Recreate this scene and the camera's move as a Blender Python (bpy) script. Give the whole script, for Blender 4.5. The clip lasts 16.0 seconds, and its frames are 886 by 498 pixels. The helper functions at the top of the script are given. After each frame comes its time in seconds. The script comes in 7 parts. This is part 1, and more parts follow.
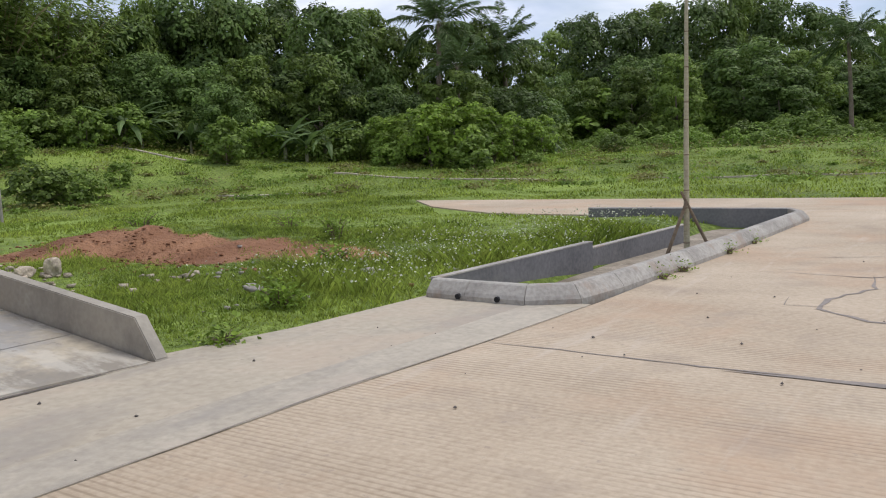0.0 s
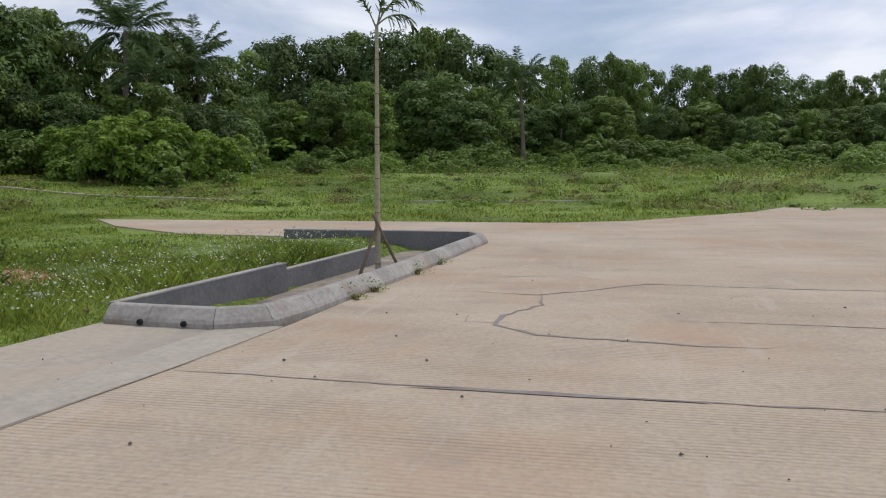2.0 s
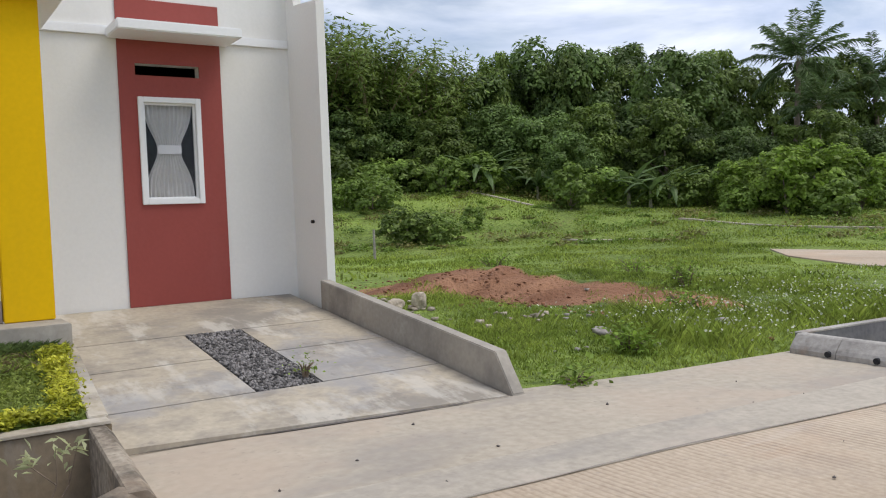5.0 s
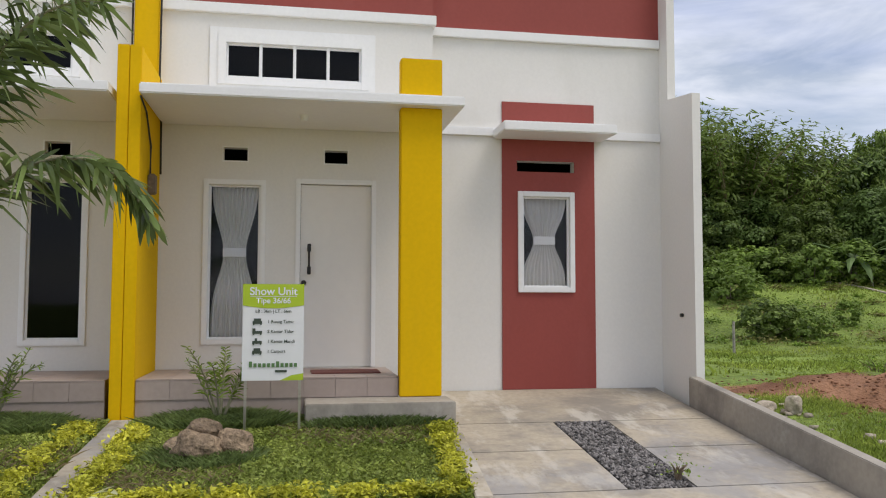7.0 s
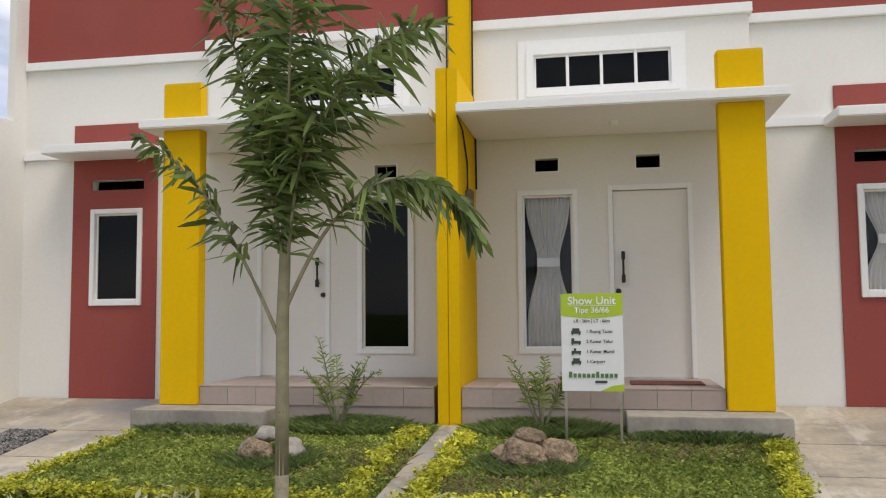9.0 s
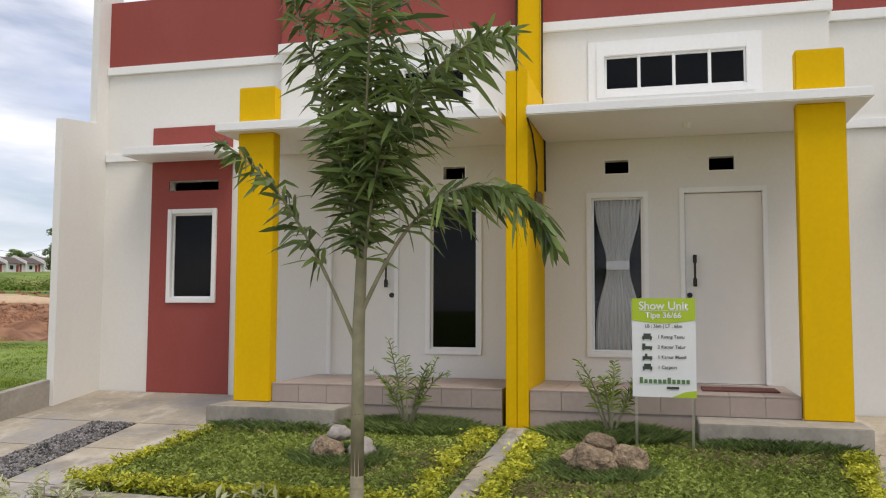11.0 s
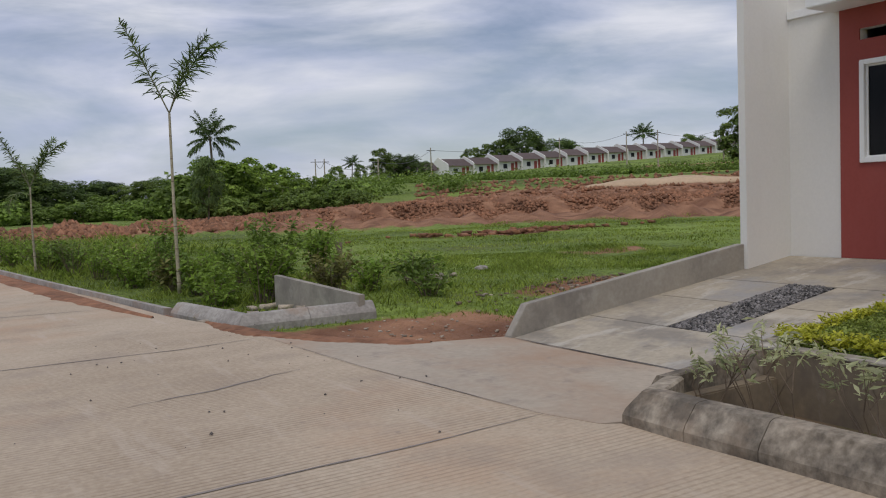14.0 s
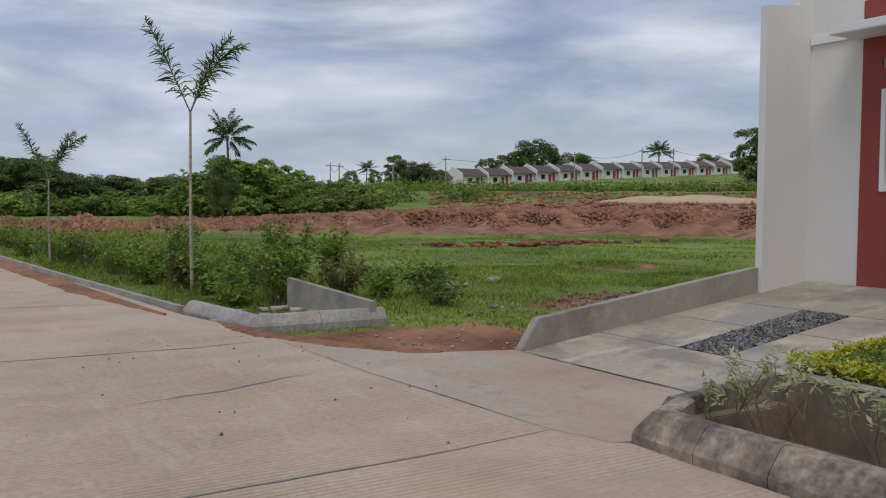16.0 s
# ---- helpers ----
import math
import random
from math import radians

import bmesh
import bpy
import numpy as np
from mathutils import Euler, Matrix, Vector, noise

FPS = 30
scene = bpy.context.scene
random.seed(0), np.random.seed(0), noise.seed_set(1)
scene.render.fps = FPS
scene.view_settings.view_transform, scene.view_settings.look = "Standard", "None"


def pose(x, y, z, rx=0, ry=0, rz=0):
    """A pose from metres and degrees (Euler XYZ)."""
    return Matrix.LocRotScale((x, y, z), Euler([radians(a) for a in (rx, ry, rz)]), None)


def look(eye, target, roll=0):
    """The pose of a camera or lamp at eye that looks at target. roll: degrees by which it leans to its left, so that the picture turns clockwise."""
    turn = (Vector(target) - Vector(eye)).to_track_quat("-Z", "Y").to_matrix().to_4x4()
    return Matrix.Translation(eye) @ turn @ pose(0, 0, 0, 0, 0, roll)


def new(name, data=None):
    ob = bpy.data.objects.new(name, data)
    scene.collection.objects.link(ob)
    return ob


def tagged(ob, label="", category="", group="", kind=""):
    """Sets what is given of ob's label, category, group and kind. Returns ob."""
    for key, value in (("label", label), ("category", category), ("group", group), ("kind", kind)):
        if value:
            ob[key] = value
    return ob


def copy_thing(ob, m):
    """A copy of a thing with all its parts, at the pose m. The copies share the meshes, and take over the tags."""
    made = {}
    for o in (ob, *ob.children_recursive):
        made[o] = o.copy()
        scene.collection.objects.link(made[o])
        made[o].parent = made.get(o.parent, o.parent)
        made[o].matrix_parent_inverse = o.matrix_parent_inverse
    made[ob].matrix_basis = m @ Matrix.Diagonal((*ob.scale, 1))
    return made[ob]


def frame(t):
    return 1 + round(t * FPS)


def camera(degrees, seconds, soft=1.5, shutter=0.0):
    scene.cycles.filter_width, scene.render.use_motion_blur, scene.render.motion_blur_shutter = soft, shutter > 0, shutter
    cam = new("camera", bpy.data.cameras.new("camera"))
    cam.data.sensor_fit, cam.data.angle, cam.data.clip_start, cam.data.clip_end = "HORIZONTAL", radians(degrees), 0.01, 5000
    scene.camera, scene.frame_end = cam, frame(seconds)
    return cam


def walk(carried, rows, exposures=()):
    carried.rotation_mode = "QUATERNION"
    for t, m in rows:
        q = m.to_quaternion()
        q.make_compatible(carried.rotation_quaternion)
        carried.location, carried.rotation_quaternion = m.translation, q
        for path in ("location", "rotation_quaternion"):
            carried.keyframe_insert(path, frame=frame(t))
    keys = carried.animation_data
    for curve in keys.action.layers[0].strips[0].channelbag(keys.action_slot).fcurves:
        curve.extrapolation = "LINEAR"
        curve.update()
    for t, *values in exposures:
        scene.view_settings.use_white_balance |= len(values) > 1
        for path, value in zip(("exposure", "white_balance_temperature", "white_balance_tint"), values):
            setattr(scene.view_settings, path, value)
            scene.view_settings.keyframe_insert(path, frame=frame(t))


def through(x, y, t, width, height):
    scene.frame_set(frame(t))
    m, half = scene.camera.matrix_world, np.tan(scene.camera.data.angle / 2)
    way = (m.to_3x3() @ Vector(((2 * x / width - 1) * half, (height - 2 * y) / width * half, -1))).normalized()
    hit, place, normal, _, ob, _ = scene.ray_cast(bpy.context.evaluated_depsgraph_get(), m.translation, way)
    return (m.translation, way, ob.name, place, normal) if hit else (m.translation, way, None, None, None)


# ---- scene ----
cam = camera(55.7, 16.0, soft=1.1)
PATH = [
    (0, (0.557, 1.899, 1.405), (-0.551, 3.548, 1.178), -2.5),
    (0.5, (0.587, 1.883, 1.423), (-0.326, 3.652, 1.223), -2.5),
    (1, (0.594, 1.897, 1.415), (-0.144, 3.748, 1.249), -2.0),
    (1.5, (0.569, 1.968, 1.398), (-0.039, 3.864, 1.213), -0.9),
    (2, (0.57, 2.007, 1.384), (0.111, 3.943, 1.191), -0.4),
    (2.5, (0.572, 2.015, 1.376), (0.166, 3.963, 1.183), -0.1),
    (3, (0.556, 1.954, 1.381), (-0.004, 3.865, 1.195), 0.0),
    (3.5, (0.525, 1.898, 1.392), (-0.36, 3.682, 1.2), -0.7),
    (4, (0.473, 1.872, 1.387), (-0.735, 3.453, 1.185), -1.3),
    (4.5, (0.47, 1.835, 1.397), (-0.98, 3.205, 1.25), -2.3),
    (4.7, (0.484, 1.819, 1.396), (-1.061, 3.084, 1.276), -2.3),
    (5, (0.452, 1.79, 1.399), (-1.215, 2.89, 1.312), -2.2),
    (5.2, (0.458, 1.746, 1.4), (-1.269, 2.753, 1.333), -1.7),
    (7.3, (0.367, 1.523, 1.494), (-1.617, 1.733, 1.631), -0.1),
    (7.5, (0.33, 1.506, 1.495), (-1.663, 1.606, 1.631), -0.3),
    (8, (0.295, 1.524, 1.471), (-1.694, 1.36, 1.599), -0.7),
    (8.5, (0.276, 1.468, 1.485), (-1.699, 1.179, 1.607), -0.9),
    (9, (0.279, 1.452, 1.5), (-1.683, 1.091, 1.649), -0.5),
    (9.2, (0.276, 1.449, 1.499), (-1.681, 1.069, 1.662), -0.3),
    (11.3, (0.334, 1.375, 1.552), (-1.581, 0.81, 1.672), 0.3),
    (11.5, (0.32, 1.364, 1.548), (-1.574, 0.725, 1.632), -0.0),
    (12, (0.224, 1.317, 1.506), (-1.573, 0.439, 1.486), -2.1),
    (12.5, (0.168, 1.281, 1.475), (-1.483, 0.155, 1.406), -3.9),
    (13, (0.197, 1.187, 1.435), (-1.258, -0.182, 1.331), -4.0),
    (13.5, (0.245, 1.129, 1.396), (-0.989, -0.441, 1.286), -3.6),
    (14, (0.295, 1.078, 1.389), (-0.757, -0.618, 1.267), -2.2),
    (14.5, (0.337, 1.057, 1.383), (-0.625, -0.692, 1.262), -1.0),
    (15, (0.366, 1.039, 1.375), (-0.541, -0.739, 1.25), -0.5),
    (15.5, (0.362, 1.039, 1.381), (-0.53, -0.746, 1.249), -0.3),
    (16, (0.341, 1.076, 1.408), (-0.69, -0.634, 1.307), 0.3),
]
walk(cam, [(t, look(eye, target, roll)) for t, eye, target, roll in PATH],
     [(0, 0.40, 6450, 10), (1.5, 0.15, 6350, 10), (2.5, 0.03, 6350, 10), (3.5, 0.18, 6400, 10), (5, 0.46, 6400, 10), (7.5, 0.39, 6700, 11), (9, 0.46, 6800, 11), (11.5, 0.38, 6750, 11), (12.5, 0.17, 6550, 11), (13, -0.04, 6500, 12), (13.5, -0.13, 6450, 12), (14.5, -0.30, 6350, 12), (16, -0.27, 6250, 12)])

# ---- world, sun, exposure ----
SUN_EL, SUN_AZ = 62.0, 50.0          # degrees; azimuth from +x towards +y
world = bpy.data.worlds.new("sky")
scene.world = world
world.use_nodes = True
wn, wl = world.node_tree.nodes, world.node_tree.links
wn.clear()
w_out, w_bg, w_sky = wn.new("ShaderNodeOutputWorld"), wn.new("ShaderNodeBackground"), wn.new("ShaderNodeTexSky")
w_sky.sky_type, w_sky.sun_disc = "NISHITA", False
w_sky.sun_elevation, w_sky.sun_rotation = radians(SUN_EL), radians(90 - SUN_AZ)
w_sky.air_density, w_sky.dust_density, w_sky.ozone_density = 1.0, 0.6, 2.5
w_co, w_map = wn.new("ShaderNodeTexCoord"), wn.new("ShaderNodeMapping")
w_map.inputs["Scale"].default_value = (1.9, 1.9, 7.5)
w_map.inputs["Location"].default_value = (3.1, 1.7, 0.4)
w_no = wn.new("ShaderNodeTexNoise")
w_no.inputs["Scale"].default_value, w_no.inputs["Detail"].default_value, w_no.inputs["Roughness"].default_value = 1.3, 7.0, 0.58
w_no.inputs["Distortion"].default_value = 0.5
w_ramp = wn.new("ShaderNodeValToRGB")
w_ramp.color_ramp.elements[0].position, w_ramp.color_ramp.elements[1].position = 0.38, 0.64
w_ramp.color_ramp.elements[0].color = (0.32, 0.32, 0.32, 1)
w_no2 = wn.new("ShaderNodeTexNoise")
w_no2.inputs["Scale"].default_value, w_no2.inputs["Detail"].default_value = 2.6, 5.0
w_cl = wn.new("ShaderNodeValToRGB")
w_cl.color_ramp.elements[0].position, w_cl.color_ramp.elements[1].position = 0.36, 0.62
w_cl.color_ramp.elements[0].color, w_cl.color_ramp.elements[1].color = (8.0, 8.7, 11.0, 1), (11.2, 11.5, 12.4, 1)
w_mix = wn.new("ShaderNodeMixRGB")
wl.new(w_co.outputs["Generated"], w_map.inputs["Vector"])
wl.new(w_map.outputs["Vector"], w_no.inputs["Vector"])
wl.new(w_map.outputs["Vector"], w_no2.inputs["Vector"])
wl.new(w_no.outputs["Fac"], w_ramp.inputs["Fac"])
wl.new(w_no2.outputs["Fac"], w_cl.inputs["Fac"])
wl.new(w_ramp.outputs["Color"], w_mix.inputs["Fac"])
wl.new(w_sky.outputs["Color"], w_mix.inputs["Color1"])
wl.new(w_cl.outputs["Color"], w_mix.inputs["Color2"])
wl.new(w_mix.outputs["Color"], w_bg.inputs["Color"])
w_bg.inputs["Strength"].default_value = 0.074
wl.new(w_bg.outputs["Background"], w_out.inputs["Surface"])

sun = new("sun", bpy.data.lights.new("sun", "SUN"))
sun.data.energy, sun.data.angle, sun.data.color = 1.45, radians(28), (1.0, 0.94, 0.85)
sd = Vector((math.cos(radians(SUN_EL)) * math.cos(radians(SUN_AZ)), math.cos(radians(SUN_EL)) * math.sin(radians(SUN_AZ)), math.sin(radians(SUN_EL))))
sun.matrix_world = look(sd * 60, (0, 0, 0))


# ---- materials ----
def surf(name, base, rough=0.8, spread=0.12, big=0.6, fine=14.0, bump=0.15, metal=0.0, tint=None, bump_scale=None, island=0.0, obj=0.0, spec=0.4, dist=0.01):
    """A surface with variation at two scales and a fine relief."""
    m = bpy.data.materials.new(name)
    m.use_nodes = True
    n, l = m.node_tree.nodes, m.node_tree.links
    b = n["Principled BSDF"]
    b.inputs["Roughness"].default_value, b.inputs["Metallic"].default_value = rough, metal
    b.inputs["Specular IOR Level"].default_value = spec
    co = n.new("ShaderNodeTexCoord")
    na, nb = n.new("ShaderNodeTexNoise"), n.new("ShaderNodeTexNoise")
    na.inputs["Scale"].default_value, na.inputs["Detail"].default_value = big, 6
    nb.inputs["Scale"].default_value, nb.inputs["Detail"].default_value = fine, 6
    l.new(co.outputs["Object"], na.inputs["Vector"])
    l.new(co.outputs["Object"], nb.inputs["Vector"])
    add = n.new("ShaderNodeMath")
    add.operation = "MULTIPLY_ADD"
    add.inputs[1].default_value = 0.45
    half = n.new("ShaderNodeMath")
    half.operation = "MULTIPLY"
    half.inputs[1].default_value = 0.55
    l.new(na.outputs["Fac"], half.inputs[0])
    l.new(nb.outputs["Fac"], add.inputs[0])
    l.new(half.outputs[0], add.inputs[2])
    r = n.new("ShaderNodeValToRGB")
    t2 = tint or base
    e = r.color_ramp.elements
    e[0].position, e[1].position = 0.36, 0.64
    e[0].color = (*[max(0, c * (1 - spread)) for c in base], 1)
    e[1].color = (*[min(1, c * (1 + spread)) for c in t2], 1)
    l.new(add.outputs[0], r.inputs["Fac"])
    out = r.outputs["Color"]
    for amount, kind, sock in ((island, "ShaderNodeNewGeometry", "Random Per Island"), (obj, "ShaderNodeObjectInfo", "Random")):
        if amount:
            g, hs, mr = n.new(kind), n.new("ShaderNodeHueSaturation"), n.new("ShaderNodeMapRange")
            mr.inputs["To Min"].default_value, mr.inputs["To Max"].default_value = 1 - amount, 1 + amount
            l.new(g.outputs[sock], mr.inputs["Value"])
            l.new(mr.outputs["Result"], hs.inputs["Value"])
            l.new(out, hs.inputs["Color"])
            out = hs.outputs["Color"]
    l.new(out, b.inputs["Base Color"])
    if bump:
        bp = n.new("ShaderNodeBump")
        bp.inputs["Strength"].default_value, bp.inputs["Distance"].default_value = bump, dist
        src = nb
        if bump_scale:
            src = n.new("ShaderNodeTexNoise")
            src.inputs["Scale"].default_value, src.inputs["Detail"].default_value = bump_scale, 5
            l.new(co.outputs["Object"], src.inputs["Vector"])
        l.new(src.outputs["Fac"], bp.inputs["Height"])
        l.new(bp.outputs["Normal"], b.inputs["Normal"])
    return m


def leafy(name, base, tint, island=0.35, obj=0.15, through=0.35, rough=0.55):
    """Leaves: per-leaf variation and some light through the blade."""
    m = surf(name, base, rough, 0.25, 0.35, 3.0, 0.0, tint=tint, island=island, obj=obj, spec=0.3)
    n, l = m.node_tree.nodes, m.node_tree.links
    b, tr, mx = n["Principled BSDF"], n.new("ShaderNodeBsdfTranslucent"), n.new("ShaderNodeMixShader")
    l.new(b.inputs["Base Color"].links[0].from_socket, tr.inputs["Color"])
    mx.inputs["Fac"].default_value = through
    l.new(b.outputs["BSDF"], mx.inputs[1])
    l.new(tr.outputs["BSDF"], mx.inputs[2])
    l.new(mx.outputs["Shader"], n["Material Output"].inputs["Surface"])
    return m


def stained(m, colour, scale, low, high, stretch=(1, 1, 1), amount=0.8):
    """Lays irregular stains of a colour over a surface."""
    n, l = m.node_tree.nodes, m.node_tree.links
    b = n["Principled BSDF"]
    src = b.inputs["Base Color"].links[0].from_socket
    co, mp, no, rp, mx = (n.new("ShaderNode" + k) for k in ("TexCoord", "Mapping", "TexNoise", "ValToRGB", "MixRGB"))
    mp.inputs["Scale"].default_value = stretch
    no.inputs["Scale"].default_value, no.inputs["Detail"].default_value, no.inputs["Roughness"].default_value = scale, 8, 0.65
    rp.color_ramp.elements[0].position, rp.color_ramp.elements[1].position = low, high
    rp.color_ramp.elements[1].color = (amount, amount, amount, 1)
    l.new(co.outputs["Object"], mp.inputs["Vector"])
    l.new(mp.outputs["Vector"], no.inputs["Vector"])
    l.new(no.outputs["Fac"], rp.inputs["Fac"])
    l.new(rp.outputs["Color"], mx.inputs["Fac"])
    l.new(src, mx.inputs["Color1"])
    mx.inputs["Color2"].default_value = (*colour, 1)
    l.new(mx.outputs["Color"], b.inputs["Base Color"])
    return m


def grooved(m, axis, period, strength, dist=0.004, dark=0.12):
    """Broom grooves of a concrete road, across its length."""
    n, l = m.node_tree.nodes, m.node_tree.links
    b = n["Principled BSDF"]
    co, wv, bp = n.new("ShaderNodeTexCoord"), n.new("ShaderNodeTexWave"), n.new("ShaderNodeBump")
    wv.bands_direction = axis
    wv.inputs["Scale"].default_value = 2 * math.pi / 20 / period
    wv.inputs["Distortion"].default_value, wv.inputs["Detail"].default_value, wv.inputs["Detail Scale"].default_value = 0.7, 2, 0.25
    l.new(co.outputs["Object"], wv.inputs["Vector"])
    bp.inputs["Strength"].default_value, bp.inputs["Distance"].default_value = strength, dist
    l.new(wv.outputs["Fac"], bp.inputs["Height"])
    old = b.inputs["Normal"].links
    if old:
        l.new(old[0].from_socket, bp.inputs["Normal"])
    l.new(bp.outputs["Normal"], b.inputs["Normal"])
    src = b.inputs["Base Color"].links[0].from_socket
    mx, rp, no = n.new("ShaderNodeMixRGB"), n.new("ShaderNodeValToRGB"), n.new("ShaderNodeTexNoise")
    mx.blend_type = "MULTIPLY"
    rp.color_ramp.elements[0].color = (1 - dark * 2.6, 1 - dark * 2.8, 1 - dark * 3, 1)
    rp.color_ramp.elements[1].color = (1, 1, 1, 1)
    rp.color_ramp.elements[0].position, rp.color_ramp.elements[1].position = 0.05, 0.45
    no.inputs["Scale"].default_value, no.inputs["Detail"].default_value = 0.9, 6
    pm, pr = n.new("ShaderNodeMapping"), n.new("ShaderNodeMapRange")
    pm.inputs["Scale"].default_value = (0.5, 2.2, 1)
    pr.inputs["From Min"].default_value, pr.inputs["From Max"].default_value = 0.36, 0.66
    l.new(co.outputs["Object"], pm.inputs["Vector"])
    l.new(pm.outputs["Vector"], no.inputs["Vector"])
    l.new(wv.outputs["Fac"], rp.inputs["Fac"])
    l.new(no.outputs["Fac"], pr.inputs["Value"])
    l.new(pr.outputs["Result"], mx.inputs["Fac"])
    l.new(src, mx.inputs["Color1"])
    l.new(rp.outputs["Color"], mx.inputs["Color2"])
    l.new(mx.outputs["Color"], b.inputs["Base Color"])
    return m


WHITE = stained(surf("white_wall_paint", (0.775, 0.758, 0.718), 0.75, 0.03, 0.5, 30, 0.08), (0.62, 0.60, 0.54), 1.3, 0.55, 0.85, (1, 1, 0.25), 0.35)
TRIM = surf("white_trim_paint", (0.84, 0.84, 0.83), 0.5, 0.03, 1.0, 25, 0.05)
RED = stained(surf("brick_red_wall_paint", (0.30, 0.062, 0.050), 0.7, 0.06, 0.8, 25, 0.08), (0.36, 0.10, 0.085), 1.6, 0.52, 0.8, (1, 1, 0.4), 0.4)
YELLOW = stained(surf("yellow_wall_paint", (0.74, 0.45, 0.003), 0.85, 0.05, 0.8, 25, 0.08, spec=0.15), (0.60, 0.37, 0.02), 1.4, 0.52, 0.8, (1, 1, 0.3), 0.35)
DOOR = surf("off_white_door_paint", (0.80, 0.77, 0.72), 0.45, 0.02, 0.7, 12, 0.04)
# near-black colour standing in for the shade inside rooms and openings
DARK = surf("near_black_shade", (0.02, 0.02, 0.022), 0.9, 0.2, 1, 8, 0)
BLACK = surf("black_metal", (0.03, 0.028, 0.027), 0.4, 0.2, 5, 40, 0.05, metal=0.3)
CHROME = surf("worn_chrome", (0.5, 0.48, 0.45), 0.3, 0.1, 5, 40, 0.05, metal=1.0)
PORCH = stained(surf("porch_tile_terracotta", (0.37, 0.30, 0.265), 0.55, 0.08, 2, 20, 0.06, obj=0.08), (0.30, 0.24, 0.2), 2.5, 0.5, 0.8, amount=0.5)
CONC = stained(stained(surf("light_concrete", (0.42, 0.365, 0.282), 0.85, 0.16, 0.9, 18, 0.25, obj=0.10), (0.22, 0.20, 0.175), 1.3, 0.46, 0.58, (1.0, 0.6, 1), 0.75), (0.58, 0.54, 0.47), 1.7, 0.53, 0.62, (0.6, 1.4, 1), 0.6)
WALLCONC = stained(stained(surf("grey_cement_render", (0.35, 0.318, 0.268), 0.85, 0.12, 1.2, 22, 0.2), (0.17, 0.155, 0.14), 1.8, 0.46, 0.64, (1, 1, 0.7), 0.65), (0.46, 0.43, 0.38), 3.5, 0.56, 0.68, amount=0.5)
KERB = stained(stained(surf("weathered_kerb_concrete", (0.185, 0.150, 0.110), 0.88, 0.3, 1.5, 22, 0.7, tint=(0.33, 0.285, 0.225), obj=0.12), (0.060, 0.050, 0.040), 2.4, 0.47, 0.60, (1.0, 1.0, 0.6), 0.75), (0.36, 0.27, 0.19), 1.6, 0.52, 0.66, amount=0.5)
ROAD = grooved(stained(stained(surf("beige_road_concrete", (0.465, 0.368, 0.266), 0.88, 0.15, 0.35, 26, 0.3, tint=(0.49, 0.405, 0.308)), (0.475, 0.322, 0.215), 0.3, 0.48, 0.64, amount=0.7), (0.34, 0.275, 0.22), 1.1, 0.54, 0.68, amount=0.5), "Y", 0.052, 0.5, dark=0.10)
stained(ROAD, (0.24, 0.19, 0.155), 13, 0.60, 0.70, (1, 1, 1), 0.55)
stained(ROAD, (0.56, 0.48, 0.40), 1.6, 0.58, 0.70, (2.4, 0.35, 1), 0.45)
APRON = stained(stained(surf("grey_apron_concrete", (0.418, 0.360, 0.280), 0.86, 0.12, 0.5, 14, 0.2, tint=(0.455, 0.402, 0.320)), (0.29, 0.265, 0.24), 0.8, 0.48, 0.64, (1.6, 0.5, 1), 0.6), (0.44, 0.345, 0.265), 0.5, 0.48, 0.62, amount=0.6)
APRON_SOIL = stained(stained(surf("soil_stained_concrete", (0.43, 0.365, 0.29), 0.88, 0.12, 0.5, 18, 0.25), (0.38, 0.25, 0.165), 0.55, 0.46, 0.62, (1.0, 0.7, 1), 0.7), (0.26, 0.22, 0.19), 5, 0.56, 0.68, amount=0.5)
stained(APRON, (0.23, 0.20, 0.175), 11, 0.60, 0.70, (1, 1, 1), 0.5)
stained(CONC, (0.29, 0.29, 0.30), 0.7, 0.50, 0.62, (1.0, 1.0, 1), 0.65)
stained(CONC, (0.17, 0.15, 0.135), 9, 0.60, 0.70, (1, 1, 1), 0.5)
JOINT = surf("dark_joint_filler", (0.13, 0.115, 0.105), 0.9, 0.25, 2, 20, 0.2)
CRACK = surf("grey_crack_filler", (0.255, 0.222, 0.20), 0.85, 0.2, 2, 20, 0.1)
GRAVEL = surf("grey_gravel", (0.15, 0.14, 0.135), 0.85, 0.35, 6, 60, 0.3, island=0.85)
SOIL = stained(surf("red_soil", (0.195, 0.090, 0.048), 0.95, 0.3, 0.5, 7, 0.8, bump_scale=4, dist=0.08, tint=(0.29, 0.14, 0.078), island=0.3), (0.22, 0.12, 0.07), 1.4, 0.5, 0.72, amount=0.7)
# cement darkened in its colour to stand for the box's shaded inside
BOXWALL = stained(surf("shaded_grey_cement", (0.135, 0.132, 0.140), 0.85, 0.15, 1.2, 20, 0.2, tint=(0.18, 0.175, 0.18)), (0.25, 0.24, 0.23), 2.2, 0.54, 0.68, amount=0.5)
GUTTER = stained(stained(surf("grey_mortar_strip", (0.392, 0.348, 0.285), 0.86, 0.14, 0.8, 18, 0.2, tint=(0.44, 0.39, 0.318)), (0.30, 0.275, 0.245), 0.9, 0.48, 0.62, (2.0, 0.5, 1), 0.6), (0.47, 0.40, 0.33), 1.4, 0.55, 0.66, amount=0.5)
